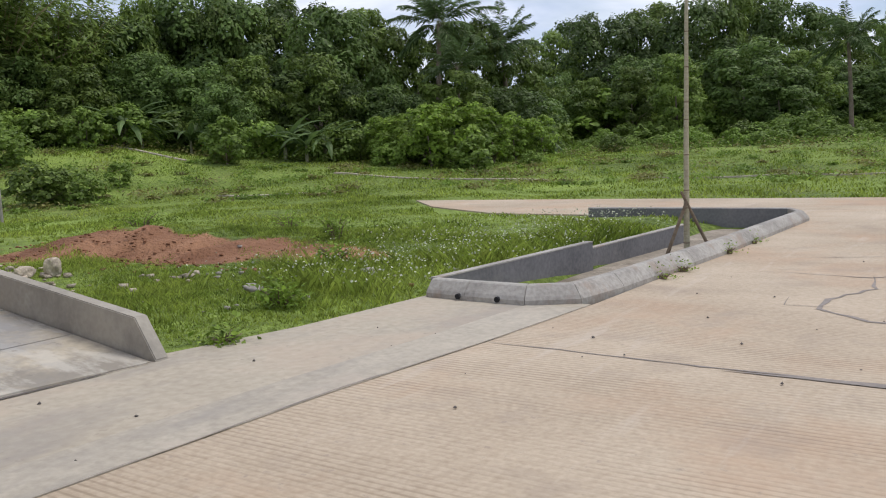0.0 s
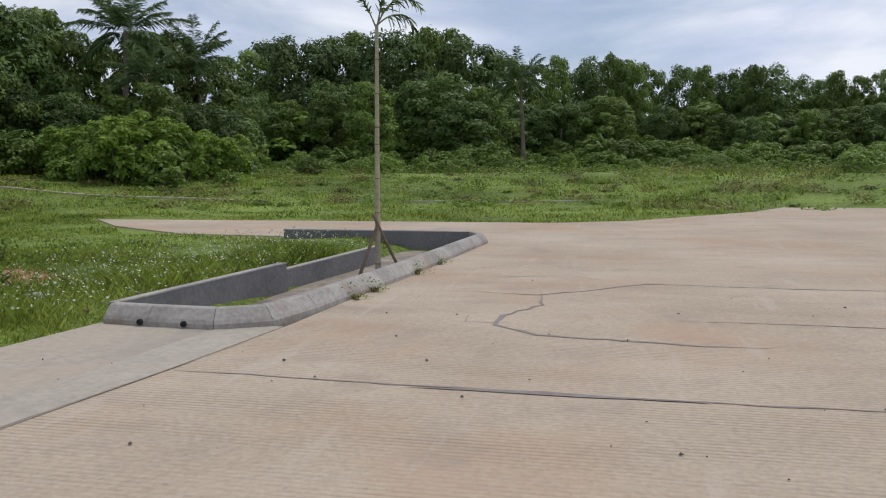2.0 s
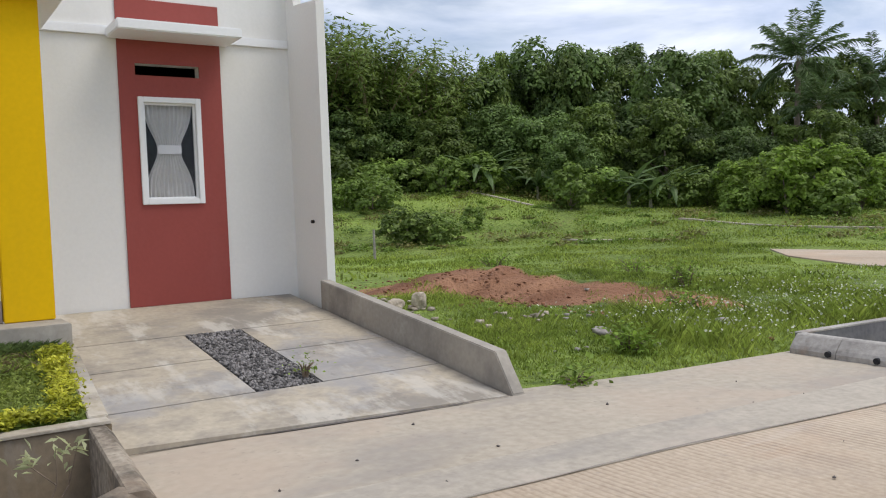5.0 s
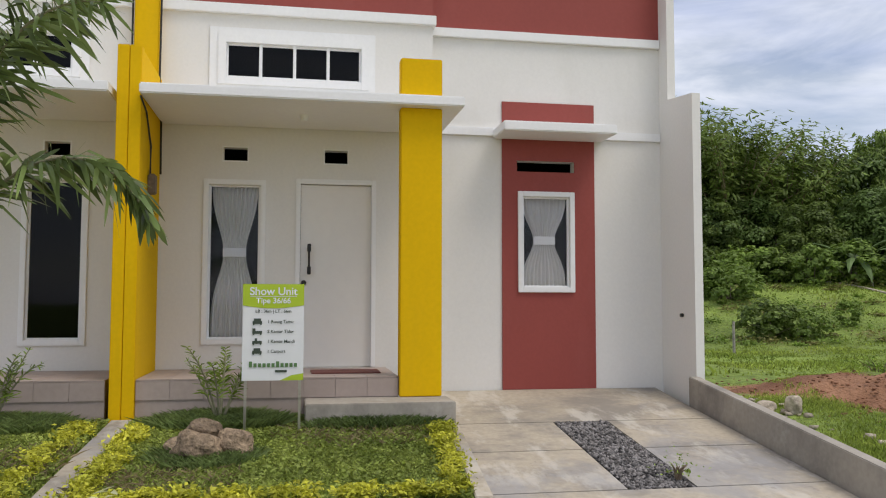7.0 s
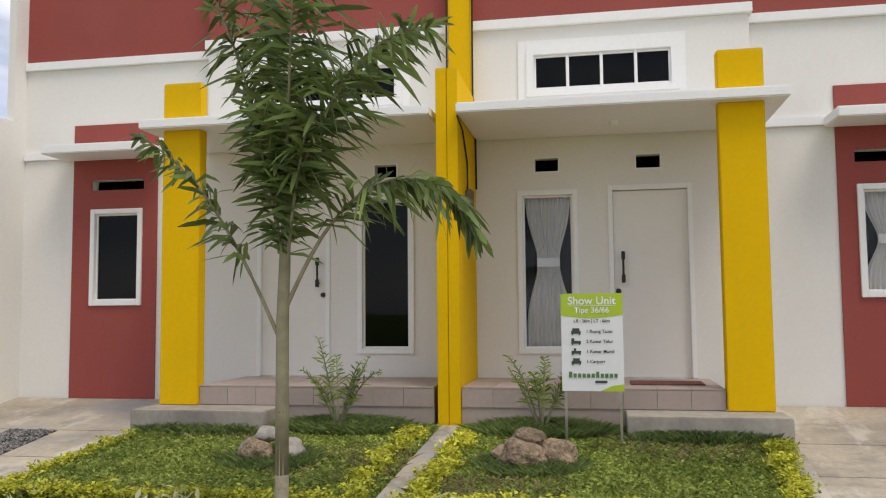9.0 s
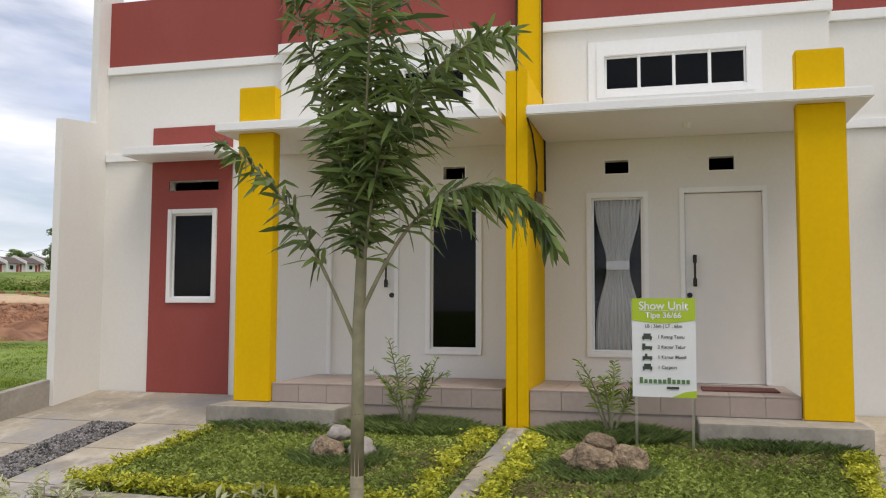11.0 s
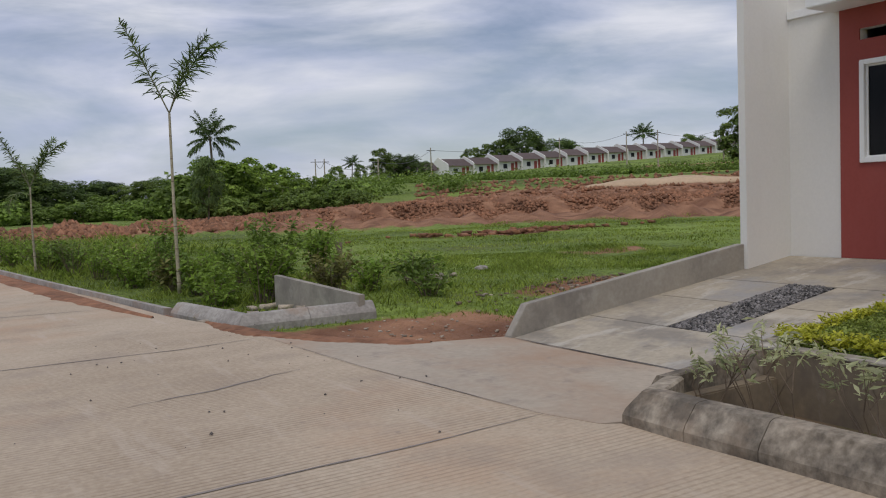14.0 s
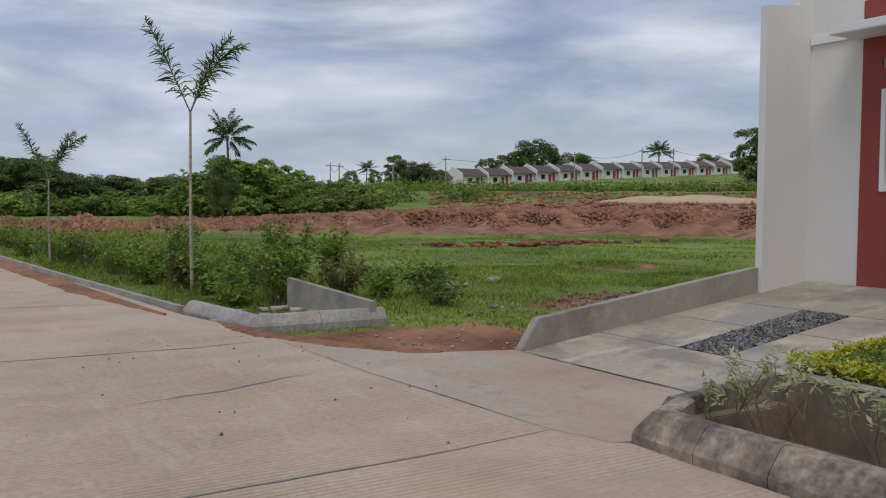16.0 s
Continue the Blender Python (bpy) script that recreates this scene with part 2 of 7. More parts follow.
KERB_PALE = stained(stained(surf("pale_kerb_concrete", (0.315, 0.292, 0.265), 0.88, 0.16, 1.5, 22, 0.4, tint=(0.40, 0.375, 0.34)), (0.22, 0.20, 0.18), 2.4, 0.5, 0.66, amount=0.6), (0.40, 0.27, 0.18), 1.2, 0.54, 0.68, amount=0.5)
SAND = surf("pale_sand", (0.52, 0.38, 0.25), 0.95, 0.15, 0.4, 4, 0.5, bump_scale=3, dist=0.06)
ROCK = stained(surf("brown_boulder", (0.17, 0.122, 0.078), 0.85, 0.4, 4, 26, 1.0, dist=0.05, tint=(0.33, 0.245, 0.16), obj=0.25), (0.12, 0.085, 0.065), 6, 0.5, 0.65, amount=0.7)
PALE_ROCK = surf("pale_stone", (0.33, 0.30, 0.27), 0.9, 0.25, 4, 20, 0.5, dist=0.03)
CURTAIN = surf("grey_curtain_cloth", (0.76, 0.745, 0.71), 0.9, 0.05, 1, 40, 0.05)
PLASTIC = surf("grey_pipe_plastic", (0.40, 0.40, 0.39), 0.5, 0.1, 3, 30, 0.05)
SIGN_W = surf("white_sign_board", (0.78, 0.79, 0.79), 0.4, 0.02, 1, 10, 0)
SIGN_G = surf("lime_green_print", (0.42, 0.56, 0.03), 0.4, 0.04, 1, 10, 0)
SIGN_K = surf("dark_print", (0.05, 0.07, 0.05), 0.5, 0.05, 1, 10, 0)
ROOF = surf("dark_brown_roof_tile", (0.105, 0.075, 0.068), 0.7, 0.15, 0.4, 6, 0.3, obj=0.12)
BARK = stained(surf("grey_brown_bark", (0.17, 0.135, 0.10), 0.9, 0.3, 1.5, 16, 0.5, dist=0.02), (0.30, 0.27, 0.22), 5, 0.55, 0.7, amount=0.5)
PALMBARK = stained(surf("ringed_palm_bark", (0.36, 0.32, 0.22), 0.8, 0.15, 2, 30, 0.2, tint=(0.42, 0.38, 0.27)), (0.21, 0.165, 0.11), 5, 0.52, 0.66, (1, 1, 5), 0.55)
CROWNSHAFT = surf("green_palm_shaft", (0.235, 0.225, 0.14), 0.6, 0.25, 3, 14, 0.1)
BAMBOO = surf("dry_bamboo", (0.30, 0.235, 0.14), 0.7, 0.25, 3, 20, 0.2)
WOOD = surf("weathered_wood", (0.20, 0.15, 0.105), 0.85, 0.3, 4, 30, 0.3)
LEAF_DARK = leafy("dark_tree_leaves", (0.070, 0.118, 0.028), (0.125, 0.190, 0.045), 0.28, 0.38, 0.30)
LEAF_MID = leafy("mid_tree_leaves", (0.105, 0.168, 0.032), (0.185, 0.255, 0.050), 0.28, 0.38, 0.32)
LEAF_BAMBOO = leafy("bamboo_leaves", (0.10, 0.155, 0.026), (0.17, 0.235, 0.044), 0.3, 0.2, 0.35)
LEAF_BUSH = leafy("bush_leaves", (0.125, 0.205, 0.034), (0.21, 0.300, 0.055), 0.28, 0.25)
LEAF_PALM = leafy("palm_leaves", (0.090, 0.150, 0.042), (0.19, 0.25, 0.080), 0.55, 0.1, 0.4, 0.35)
LEAF_COCO = leafy("coconut_leaves", (0.075, 0.125, 0.040), (0.12, 0.18, 0.06), 0.3)
LEAF_LIME = leafy("lime_hedge_leaves", (0.36, 0.40, 0.035), (0.56, 0.54, 0.065), 0.4, 0)
LEAF_LAWN = leafy("lawn_leaves", (0.185, 0.255, 0.046), (0.295, 0.345, 0.080), 0.45, 0, 0.4)
LEAF_FRINGE = leafy("dark_mondo_grass", (0.10, 0.155, 0.045), (0.17, 0.225, 0.07), 0.45, 0, 0.4)
LEAF_PALE = leafy("pale_shrub_leaves", (0.46, 0.51, 0.25), (0.68, 0.68, 0.43), 0.3, 0.1, 0.45)
GARDENWALL = stained(stained(surf("stained_brown_cement", (0.255, 0.200, 0.132), 0.88, 0.16, 1.0, 22, 0.25), (0.13, 0.105, 0.085), 1.6, 0.46, 0.62, (1, 1, 0.6), 0.7), (0.36, 0.33, 0.29), 2.8, 0.55, 0.68, (1, 1, 0.5), 0.5)
LEAF_WEED = leafy("roadside_weed_leaves", (0.18, 0.285, 0.040), (0.27, 0.375, 0.065), 0.45, 0.1, 0.5)
TRENCH = stained(surf("dark_garden_soil", (0.15, 0.105, 0.065), 0.95, 0.3, 2, 14, 0.8, dist=0.04), (0.08, 0.085, 0.03), 2.2, 0.5, 0.62, amount=0.7)
BOXSOIL = stained(surf("sandy_grey_soil", (0.31, 0.265, 0.21), 0.95, 0.25, 1.5, 12, 0.7, dist=0.05), (0.17, 0.135, 0.10), 1.3, 0.48, 0.62, amount=0.7)
LEAF_DRYWEED = leafy("brownish_weed_leaves", (0.16, 0.17, 0.045), (0.25, 0.235, 0.08), 0.4)
LEAF_DRY = leafy("dry_palm_leaves", (0.22, 0.17, 0.09), (0.30, 0.24, 0.13), 0.3)
GRASS = leafy("field_grass", (0.165, 0.245, 0.032), (0.31, 0.365, 0.07), 0.5, 0, 0.5)
GRASS_DRY = leafy("flowering_weeds", (0.20, 0.26, 0.08), (0.34, 0.37, 0.16), 0.4, 0)
FLOWER = surf("white_weed_flowers", (0.50, 0.52, 0.38), 0.8, 0.1, 3, 10, 0, island=0.2)
RUBBLE = surf("pale_rubble", (0.40, 0.34, 0.27), 0.9, 0.35, 5, 20, 0.6, island=0.4, dist=0.03)


def glass(name, tint, rough=0.03):
    m = bpy.data.materials.new(name)
    m.use_nodes = True
    n, l = m.node_tree.nodes, m.node_tree.links
    n.clear()
    o, tr, gl, mx, fr = (n.new("ShaderNode" + k) for k in ("OutputMaterial", "BsdfTransparent", "BsdfGlossy", "MixShader", "Fresnel"))
    tr.inputs["Color"].default_value = (*tint, 1)
    gl.inputs["Roughness"].default_value = rough
    fr.inputs["IOR"].default_value = 1.3
    l.new(fr.outputs["Fac"], mx.inputs["Fac"])
    l.new(tr.outputs["BSDF"], mx.inputs[1])
    l.new(gl.outputs["BSDF"], mx.inputs[2])
    l.new(mx.outputs["Shader"], o.inputs["Surface"])
    return m


GLASS = glass("tinted_glass", (0.16, 0.165, 0.18))
GLASS_CLEAR = glass("clear_glass", (0.97, 0.97, 0.98))


# ---- mesh helpers ----
def flat(name, verts, faces, material, parent=None, label="", smooth=False):
    me = bpy.data.meshes.new(name)
    me.from_pydata([tuple(v) for v in verts], [], faces)
    me.materials.append(material)
    if smooth:
        me.polygons.foreach_set("use_smooth", [True] * len(me.polygons))
    ob = new(name, me)
    ob.parent = parent
    return tagged(ob, label)


def part(name, bm, material, parent=None, label="", smooth=False):
    bmesh.ops.recalc_face_normals(bm, faces=bm.faces)
    me = bpy.data.meshes.new(name)
    bm.to_mesh(me)
    bm.free()
    me.materials.append(material)
    if smooth:
        me.polygons.foreach_set("use_smooth", [True] * len(me.polygons))
    ob = new(name, me)
    ob.parent = parent
    return tagged(ob, label)


def thing(name, label, category, group="", kind="", at=(0, 0, 0)):
    ob = new(name)
    ob.location = at
    ob.empty_display_size = 0.2
    return tagged(ob, label, category, group, kind)


def box(bm, a, b, bevel=0.0):
    """A box between two corners, in any order."""
    lo, hi = [min(p, q) for p, q in zip(a, b)], [max(p, q) for p, q in zip(a, b)]
    r = bmesh.ops.create_cube(bm, size=1)
    bmesh.ops.scale(bm, vec=[max(h - l, 1e-4) for l, h in zip(lo, hi)], verts=r["verts"])
    bmesh.ops.translate(bm, vec=[(h + l) / 2 for l, h in zip(lo, hi)], verts=r["verts"])
    if bevel:
        es = list({e for v in r["verts"] for e in v.link_edges})
        bmesh.ops.bevel(bm, geom=es, offset=bevel, segments=2, affect="EDGES")
    return bm


def boxed(a, b, bevel=0.0):
    return box(bmesh.new(), a, b, bevel)


def ring(bm, x0, x1, y0, y1, z0, z1, w, bevel=0.0):
    """A rectangular frame in the y-z plane."""
    box(bm, (x0, y0, z0), (x1, y0 + w, z1), bevel)
    box(bm, (x0, y1 - w, z0), (x1, y1, z1), bevel)
    box(bm, (x0, y0 + w, z1 - w), (x1, y1 - w, z1), bevel)
    box(bm, (x0, y0 + w, z0), (x1, y1 - w, z0 + w), bevel)
    return bm


def pierced(x0, x1, y0, y1, z0, z1, holes):
    """A wall in the y-z plane with openings (y0, y1, z0, z1) through it."""
    ys = sorted({y0, y1, *[h[0] for h in holes], *[h[1] for h in holes]})
    zs = sorted({z0, z1, *[h[2] for h in holes], *[h[3] for h in holes]})
    bm = bmesh.new()

    def solid(i, j):
        if not (0 <= i < len(ys) - 1 and 0 <= j < len(zs) - 1):
            return False
        yc, zc = (ys[i] + ys[i + 1]) / 2, (zs[j] + zs[j + 1]) / 2
        return not any(h[0] < yc < h[1] and h[2] < zc < h[3] for h in holes)

    def quad(*ps):
        bm.faces.new([bm.verts.new(p) for p in ps])
    for i in range(len(ys) - 1):
        for j in range(len(zs) - 1):
            if not solid(i, j):
                continue
            a, b, c, d = ys[i], ys[i + 1], zs[j], zs[j + 1]
            for x in (x0, x1):
                quad((x, a, c), (x, b, c), (x, b, d), (x, a, d))
            for ni, nj, p, q in ((i - 1, j, (a, c), (a, d)), (i + 1, j, (b, c), (b, d)), (i, j - 1, (a, c), (b, c)), (i, j + 1, (a, d), (b, d))):
                if not solid(ni, nj):
                    quad((x0, *p), (x1, *p), (x1, *q), (x0, *q))
    bmesh.ops.remove_doubles(bm, verts=bm.verts, dist=1e-5)
    return bm


def sweep(profile, line, closed_ends=True):
    """Sweeps a profile of (offset to the line's left, z) along a line of (x, y, z)."""
    n, m = len(line), len(profile)
    vs, fs = [], []
    for i, p in enumerate(line):
        a, b = Vector(line[max(i - 1, 0)]), Vector(line[min(i + 1, n - 1)])
        d0 = (Vector(p) - a).xy.normalized() if i else (b - Vector(p)).xy.normalized()
        d1 = (b - Vector(p)).xy.normalized() if i < n - 1 else d0
        d = (d0 + d1).normalized()
        nrm = Vector((-d.y, d.x)) / max(0.5, d.dot(d0))
        for o, z in profile:
            vs.append((p[0] + nrm.x * o, p[1] + nrm.y * o, p[2] + z))
    for i in range(n - 1):
        for j in range(m):
            k = (j + 1) % m
            fs.append((i * m + j, i * m + k, (i + 1) * m + k, (i + 1) * m + j))
    if closed_ends:
        fs += [tuple(range(m)), tuple((n - 1) * m + j for j in range(m))]
    return vs, fs


def swept(name, profile, line, material, parent=None, label=""):
    vs, fs = sweep(profile, line)
    bm = bmesh.new()
    bv = [bm.verts.new(v) for v in vs]
    for f in fs:
        bm.faces.new([bv[i] for i in f])
    return part(name, bm, material, parent, label)


def tube(bm, path, radii, seg=8):
    """A tapered tube along points."""
    rings = []
    for i, p in enumerate(path):
        p = Vector(p)
        d = (Vector(path[min(i + 1, len(path) - 1)]) - Vector(path[max(i - 1, 0)])).normalized()
        u = d.orthogonal().normalized() if abs(d.z) < 0.9 else Vector((1, 0, 0)).cross(d).normalized()
        v = d.cross(u)
        rings.append([bm.verts.new(p + (u * math.cos(2 * math.pi * k / seg) + v * math.sin(2 * math.pi * k / seg)) * radii[i]) for k in range(seg)])
    for a, b in zip(rings, rings[1:]):
        for k in range(seg):
            bm.faces.new((a[k], a[(k + 1) % seg], b[(k + 1) % seg], b[k]))
    bm.faces.new(rings[0])
    bm.faces.new(rings[-1])
    return bm


def soup(name, verts, faces, material, parent=None, label="", mats=None, index=None):
    """One mesh from numpy arrays of vertices (n, 3) and faces (m, 3 or 4)."""
    verts, faces = np.asarray(verts, np.float32), np.asarray(faces, np.int32)
    me = bpy.data.meshes.new(name)
    k = faces.shape[1]
    me.vertices.add(len(verts))
    me.vertices.foreach_set("co", verts.ravel())
    me.loops.add(faces.size)
    me.loops.foreach_set("vertex_index", faces.ravel())
    me.polygons.add(len(faces))
    me.polygons.foreach_set("loop_start", np.arange(0, faces.size, k, dtype=np.int32))
    me.polygons.foreach_set("loop_total", np.full(len(faces), k, np.int32))
    for m in (mats or [material]):
        me.materials.append(m)
    if index is not None:
        me.polygons.foreach_set("material_index", np.asarray(index, np.int32))
    me.update(calc_edges=True)
    ob = new(name, me)
    ob.parent = parent
    return tagged(ob, label)


RNG = np.random.default_rng(7)


def leaves(centres, size, droop=0.3, aspect=0.45, rng=RNG, up=0.4):
    """Pointed, slightly folded leaves (two triangles each) at the given centres."""
    c = np.asarray(centres, np.float32)
    n = len(c)
    s = (size * rng.uniform(0.6, 1.35, n))[:, None]
    d = rng.normal(0, 1, (n, 3))
    d[:, 2] = d[:, 2] * 0.5 - droop
    d /= np.linalg.norm(d, axis=1)[:, None]
    up_v = rng.normal(0, 0.6, (n, 3)) + np.array([0, 0, up + 0.3])
    w = np.cross(d, up_v)
    w /= np.linalg.norm(w, axis=1)[:, None] + 1e-6
    nr = np.cross(w, d)
    a, b = c - d * s * 0.5, c + d * s * 0.5
    l, r = c + w * s * aspect * 0.5 + nr * s * 0.1, c - w * s * aspect * 0.5 + nr * s * 0.1
    v = np.stack([a, l, b, r], 1).reshape(-1, 3)
    i = np.arange(n)[:, None] * 4
    return v, np.concatenate([i + [0, 1, 2], i + [0, 2, 3]], 0)


def blades(pos, height, width, rng=RNG, lean=0.45):
    """Grass blades (one tapering, bent triangle pair each) standing on points."""
    p = np.asarray(pos, np.float32)
    n = len(p)
    h = (np.asarray(height) * rng.uniform(0.5, 1.3, n))[:, None]
    a = rng.uniform(0, 2 * math.pi, n)
    side = np.stack([np.cos(a), np.sin(a), np.zeros(n)], 1) * (np.asarray(width) * np.ones(n))[:, None] * 0.5
    ln = rng.normal(0, lean, (n, 2))
    tip = p + np.concatenate([ln * h, h], 1)
    mid = p + np.concatenate([ln * h * 0.3, h * 0.55], 1)
    v = np.stack([p - side, p + side, mid + side * 0.8, tip], 1).reshape(-1, 3)
    i = np.arange(n)[:, None] * 4
    return v, np.concatenate([i + [0, 1, 2], i + [0, 2, 3]], 0)


def join(*meshes):
    vs, fs, o = [], [], 0
    for v, f in meshes:
        vs.append(v)
        fs.append(np.asarray(f) + o)
        o += len(v)
    return np.concatenate(vs), np.concatenate(fs)


def step(a, b, x):
    t = np.clip((np.asarray(x, float) - a) / (b - a), 0, 1)
    return t * t * (3 - 2 * t)


def polar(az, r):
    """A place by its bearing (degrees from +x) and distance from the middle of the walk."""
    return 0.4 + r * math.cos(radians(az)), 1.4 + r * math.sin(radians(az))


# ---- ground ----
ROAD_Z = -0.09


def verge_x(y):
    """The road's edge on its far side."""
    return np.interp(y, [-70, 13.8, 15.65, 17.1, 18.4, 26, 37, 57], [4.05, 4.05, 4.14, 4.71, 5.35, 9, 14, 24])


def ground_z(x, y):
    x, y = np.asarray(x, float), np.asarray(y, float)
    r = np.hypot(x - 0.4, y - 1.4)
    az = np.degrees(np.arctan2(y - 1.4, x - 0.4))
    z = -0.19 + 0.12 * step(-4.3, -5.2, x + 2.6 * np.exp(-((y + 7.4) / 1.4) ** 4)) * step(40, 30, np.abs(y)) * step(5.75, 6.0, np.abs(y))
    # heap of dug soil on the lot beside the show house
    u = (x + 11.3) * 0.93 + (y - 10.5) * 0.36
    v = -(x + 11.3) * 0.36 + (y - 10.5) * 0.93
    z = z + 0.42 * np.exp(-(u / 3.0) ** 2) * (0.85 + 0.22 * np.sin(u * 2.3 + 1) * np.cos(u * 3.7)) * step(-0.9, 0.5, v) * step(4.5, 1.0, v)
    # rise behind the field towards the wood
    north = step(-6, 6, y)
    rise = np.interp(az, [60, 123, 138, 145, 156], [1.2, 1.2, 1.9, 2.8, 2.8])
    z = z + north * (rise * step(29, 50, r) + 4.0 * step(62, 120, r))
    # banks and hill behind the other field
    south = 1 - north
    w = step(-103, -120, az) * step(-185, -170, az)
    ridge = step(53, 58, r) * (0.88 + 0.09 * np.sin(r * 0.7 + az * 1.9) * np.sin(az * 0.77))
    z = z + south * (w * (1.35 * ridge + 2.6 * step(72, 122, r) + np.interp(az, [-143, -124, -116], [8.7, 2.7, 1.9]) * step(135, np.interp(az, [-144, -124], [285, 192]), r)) + 0.5 * step(30, 55, r) * (1 - w))
    z = z + south * 0.55 * np.exp(-((r - 47) / 4.0) ** 2) * step(-88, -95, az) * (0.6 + 0.4 * np.sin(az * 2.1) * np.sin(az * 0.83 + 1))
    # pits of the planting boxes
    for x0, x1, y0, y1, d in ((-4.2, -2.9, 9.6, 18.4, 0.28), (-5.1, -3.4, -3.1, 3.1, 0.7)):
        z = z - d * step(x0 - 0.15, x0 + 0.25, x) * step(x1 + 0.15, x1 - 0.25, x) * step(y0 - 0.2, y0 + 0.3, y) * step(y1 + 0.2, y1 - 0.3, y)
    branch = step(18.2, 19.2, y) * step(25.6, 24.4, y) * step(-17.5, -15.0, x) * step(9, 5, x)
    z = z - 0.055 * branch
    verge = verge_x(y)
    z = z + 0.12 * step(verge - 0.05, verge + 0.4, x) * step(70, 55, np.abs(y))
    bumps = 0.05 * np.sin(x * 0.9 + 1.3 * np.sin(y * 0.55)) * np.sin(y * 0.8 + 0.7 * np.sin(x * 0.45)) * step(-4.6, -6.0, x) * (1 - branch)
    return z + bumps


def soil_mask(x, y):
    """Where bare red soil shows: on heaps, banks, spills and worn spots."""
    x, y = np.asarray(x, float), np.asarray(y, float)
    r = np.hypot(x - 0.4, y - 1.4)
    az = np.degrees(np.arctan2(y - 1.4, x - 0.4))
    u = (x + 11.3) * 0.93 + (y - 10.5) * 0.36
    v = -(x + 11.3) * 0.36 + (y - 10.5) * 0.93
    rag = 0.85 + 0.35 * np.sin(u * 2.9 + 1.3 * np.sin(v * 3.1)) * np.sin(v * 4.3 + u)
    m = 1.3 * rag * np.exp(-(u / 3.0) ** 4) * np.exp(-((v + 0.1 + 0.25 * np.sin(u * 1.4)) / 0.8) ** 2)
    m = np.maximum(m, 0.75 * np.exp(-((x + 7.9) / 1.4) ** 2 - ((y - 11.4) / 0.8) ** 2))
    south = step(0, -6, y)
    w = step(-100, -108, az)
    m = np.maximum(m, south * w * step(51, 54, r) * step(np.interp(az, [-143, -128, -118], [132, 112, 86]), 66, r) * 1.2)
    m = np.maximum(m, south * step(-86, -93, az) * np.exp(-((r - 47) / 4.5) ** 2) * 1.3)
    m = np.maximum(m, (1.0 + 0.25 * np.sin(x * 4.1 + y) * np.sin(y * 3.3)) * np.exp(-((x + 4.6) / 1.6) ** 4 - ((y + 7.45) / 1.35) ** 4))
    m = np.maximum(m, 0.8 * np.exp(-((x + 8.6) / 1.9) ** 2 - ((y + 8.9) / 0.9) ** 2))
    m = np.maximum(m, 0.85 * np.exp(-((x + 19) / 4.5) ** 2 - ((y + 25) / 1.1) ** 2))
    m = np.maximum(m, 0.6 * np.exp(-((x + 14) / 2.0) ** 2 - ((y + 14.5) / 1.0) ** 2))
    m = np.maximum(m, south * 0.95 * np.exp(-((az + 139.5) / 5.0) ** 4) * step(120, 135, r) * step(205, 180, r))
    e = np.interp(y, [-60, -34, -17, -10.6], [1.9, -0.3, -2.0, -2.6])
    m = np.maximum(m, south * step(-10.2, -11.2, y) * np.exp(-((x - e - 0.1) / 0.45) ** 4) * 1.2)
    return m


NG = 330
gu = np.linspace(-1, 1, NG)
gx = -5 + 420 * np.sinh(6.2 * gu) / math.sinh(6.2)
gy = 2 + 420 * np.sinh(6.2 * gu) / math.sinh(6.2)
GX, GY = np.meshgrid(gx, gy, indexing="ij")
GZ = ground_z(GX, GY)
rough_soil = soil_mask(GX, GY)
GZ = GZ + np.clip(rough_soil, 0, 1) * RNG.normal(0, 1, GZ.shape) * np.clip(np.hypot(GX, GY) * 0.004 - 0.02, 0.006, 0.15)
gi = (np.arange(NG - 1)[:, None] * NG + np.arange(NG - 1)[None, :]).ravel()
GROUND = surf("grassy_ground", (0.10, 0.155, 0.022), 0.95, 0.5, 0.12, 7.0, 0.9, tint=(0.185, 0.25, 0.045), bump_scale=16, dist=0.08)
stained(GROUND, (0.16, 0.15, 0.055), 0.35, 0.54, 0.72, amount=0.5)
gn, gl_ = GROUND.node_tree.nodes, GROUND.node_tree.links
gb = gn["Principled BSDF"]
ga, gno, gth, gmx = gn.new("ShaderNodeAttribute"), gn.new("ShaderNodeTexNoise"), gn.new("ShaderNodeValToRGB"), gn.new("ShaderNodeMixRGB")
gmul = gn.new("ShaderNodeMath")
gmul.operation = "ADD"
ga.attribute_name = "soil"
gco = gn.new("ShaderNodeTexCoord")
gno.inputs["Scale"].default_value, gno.inputs["Detail"].default_value, gno.inputs["Roughness"].default_value = 1.1, 8, 0.7
gl_.new(gco.outputs["Object"], gno.inputs["Vector"])
gl_.new(ga.outputs["Fac"], gmul.inputs[0])
gl_.new(gno.outputs["Fac"], gmul.inputs[1])
gth.color_ramp.elements[0].position, gth.color_ramp.elements[1].position = 0.86, 1.0
gl_.new(gmul.outputs[0], gth.inputs["Fac"])
gl_.new(gth.outputs["Color"], gmx.inputs["Fac"])
gl_.new(gb.inputs["Base Color"].links[0].from_socket, gmx.inputs["Color1"])
gsr, gs2 = gn.new("ShaderNodeValToRGB"), gn.new("ShaderNodeTexNoise")
gs2.inputs["Scale"].default_value, gs2.inputs["Detail"].default_value = 0.8, 10
gl_.new(gco.outputs["Object"], gs2.inputs["Vector"])
gsr.color_ramp.elements[0].position, gsr.color_ramp.elements[1].position = 0.35, 0.65
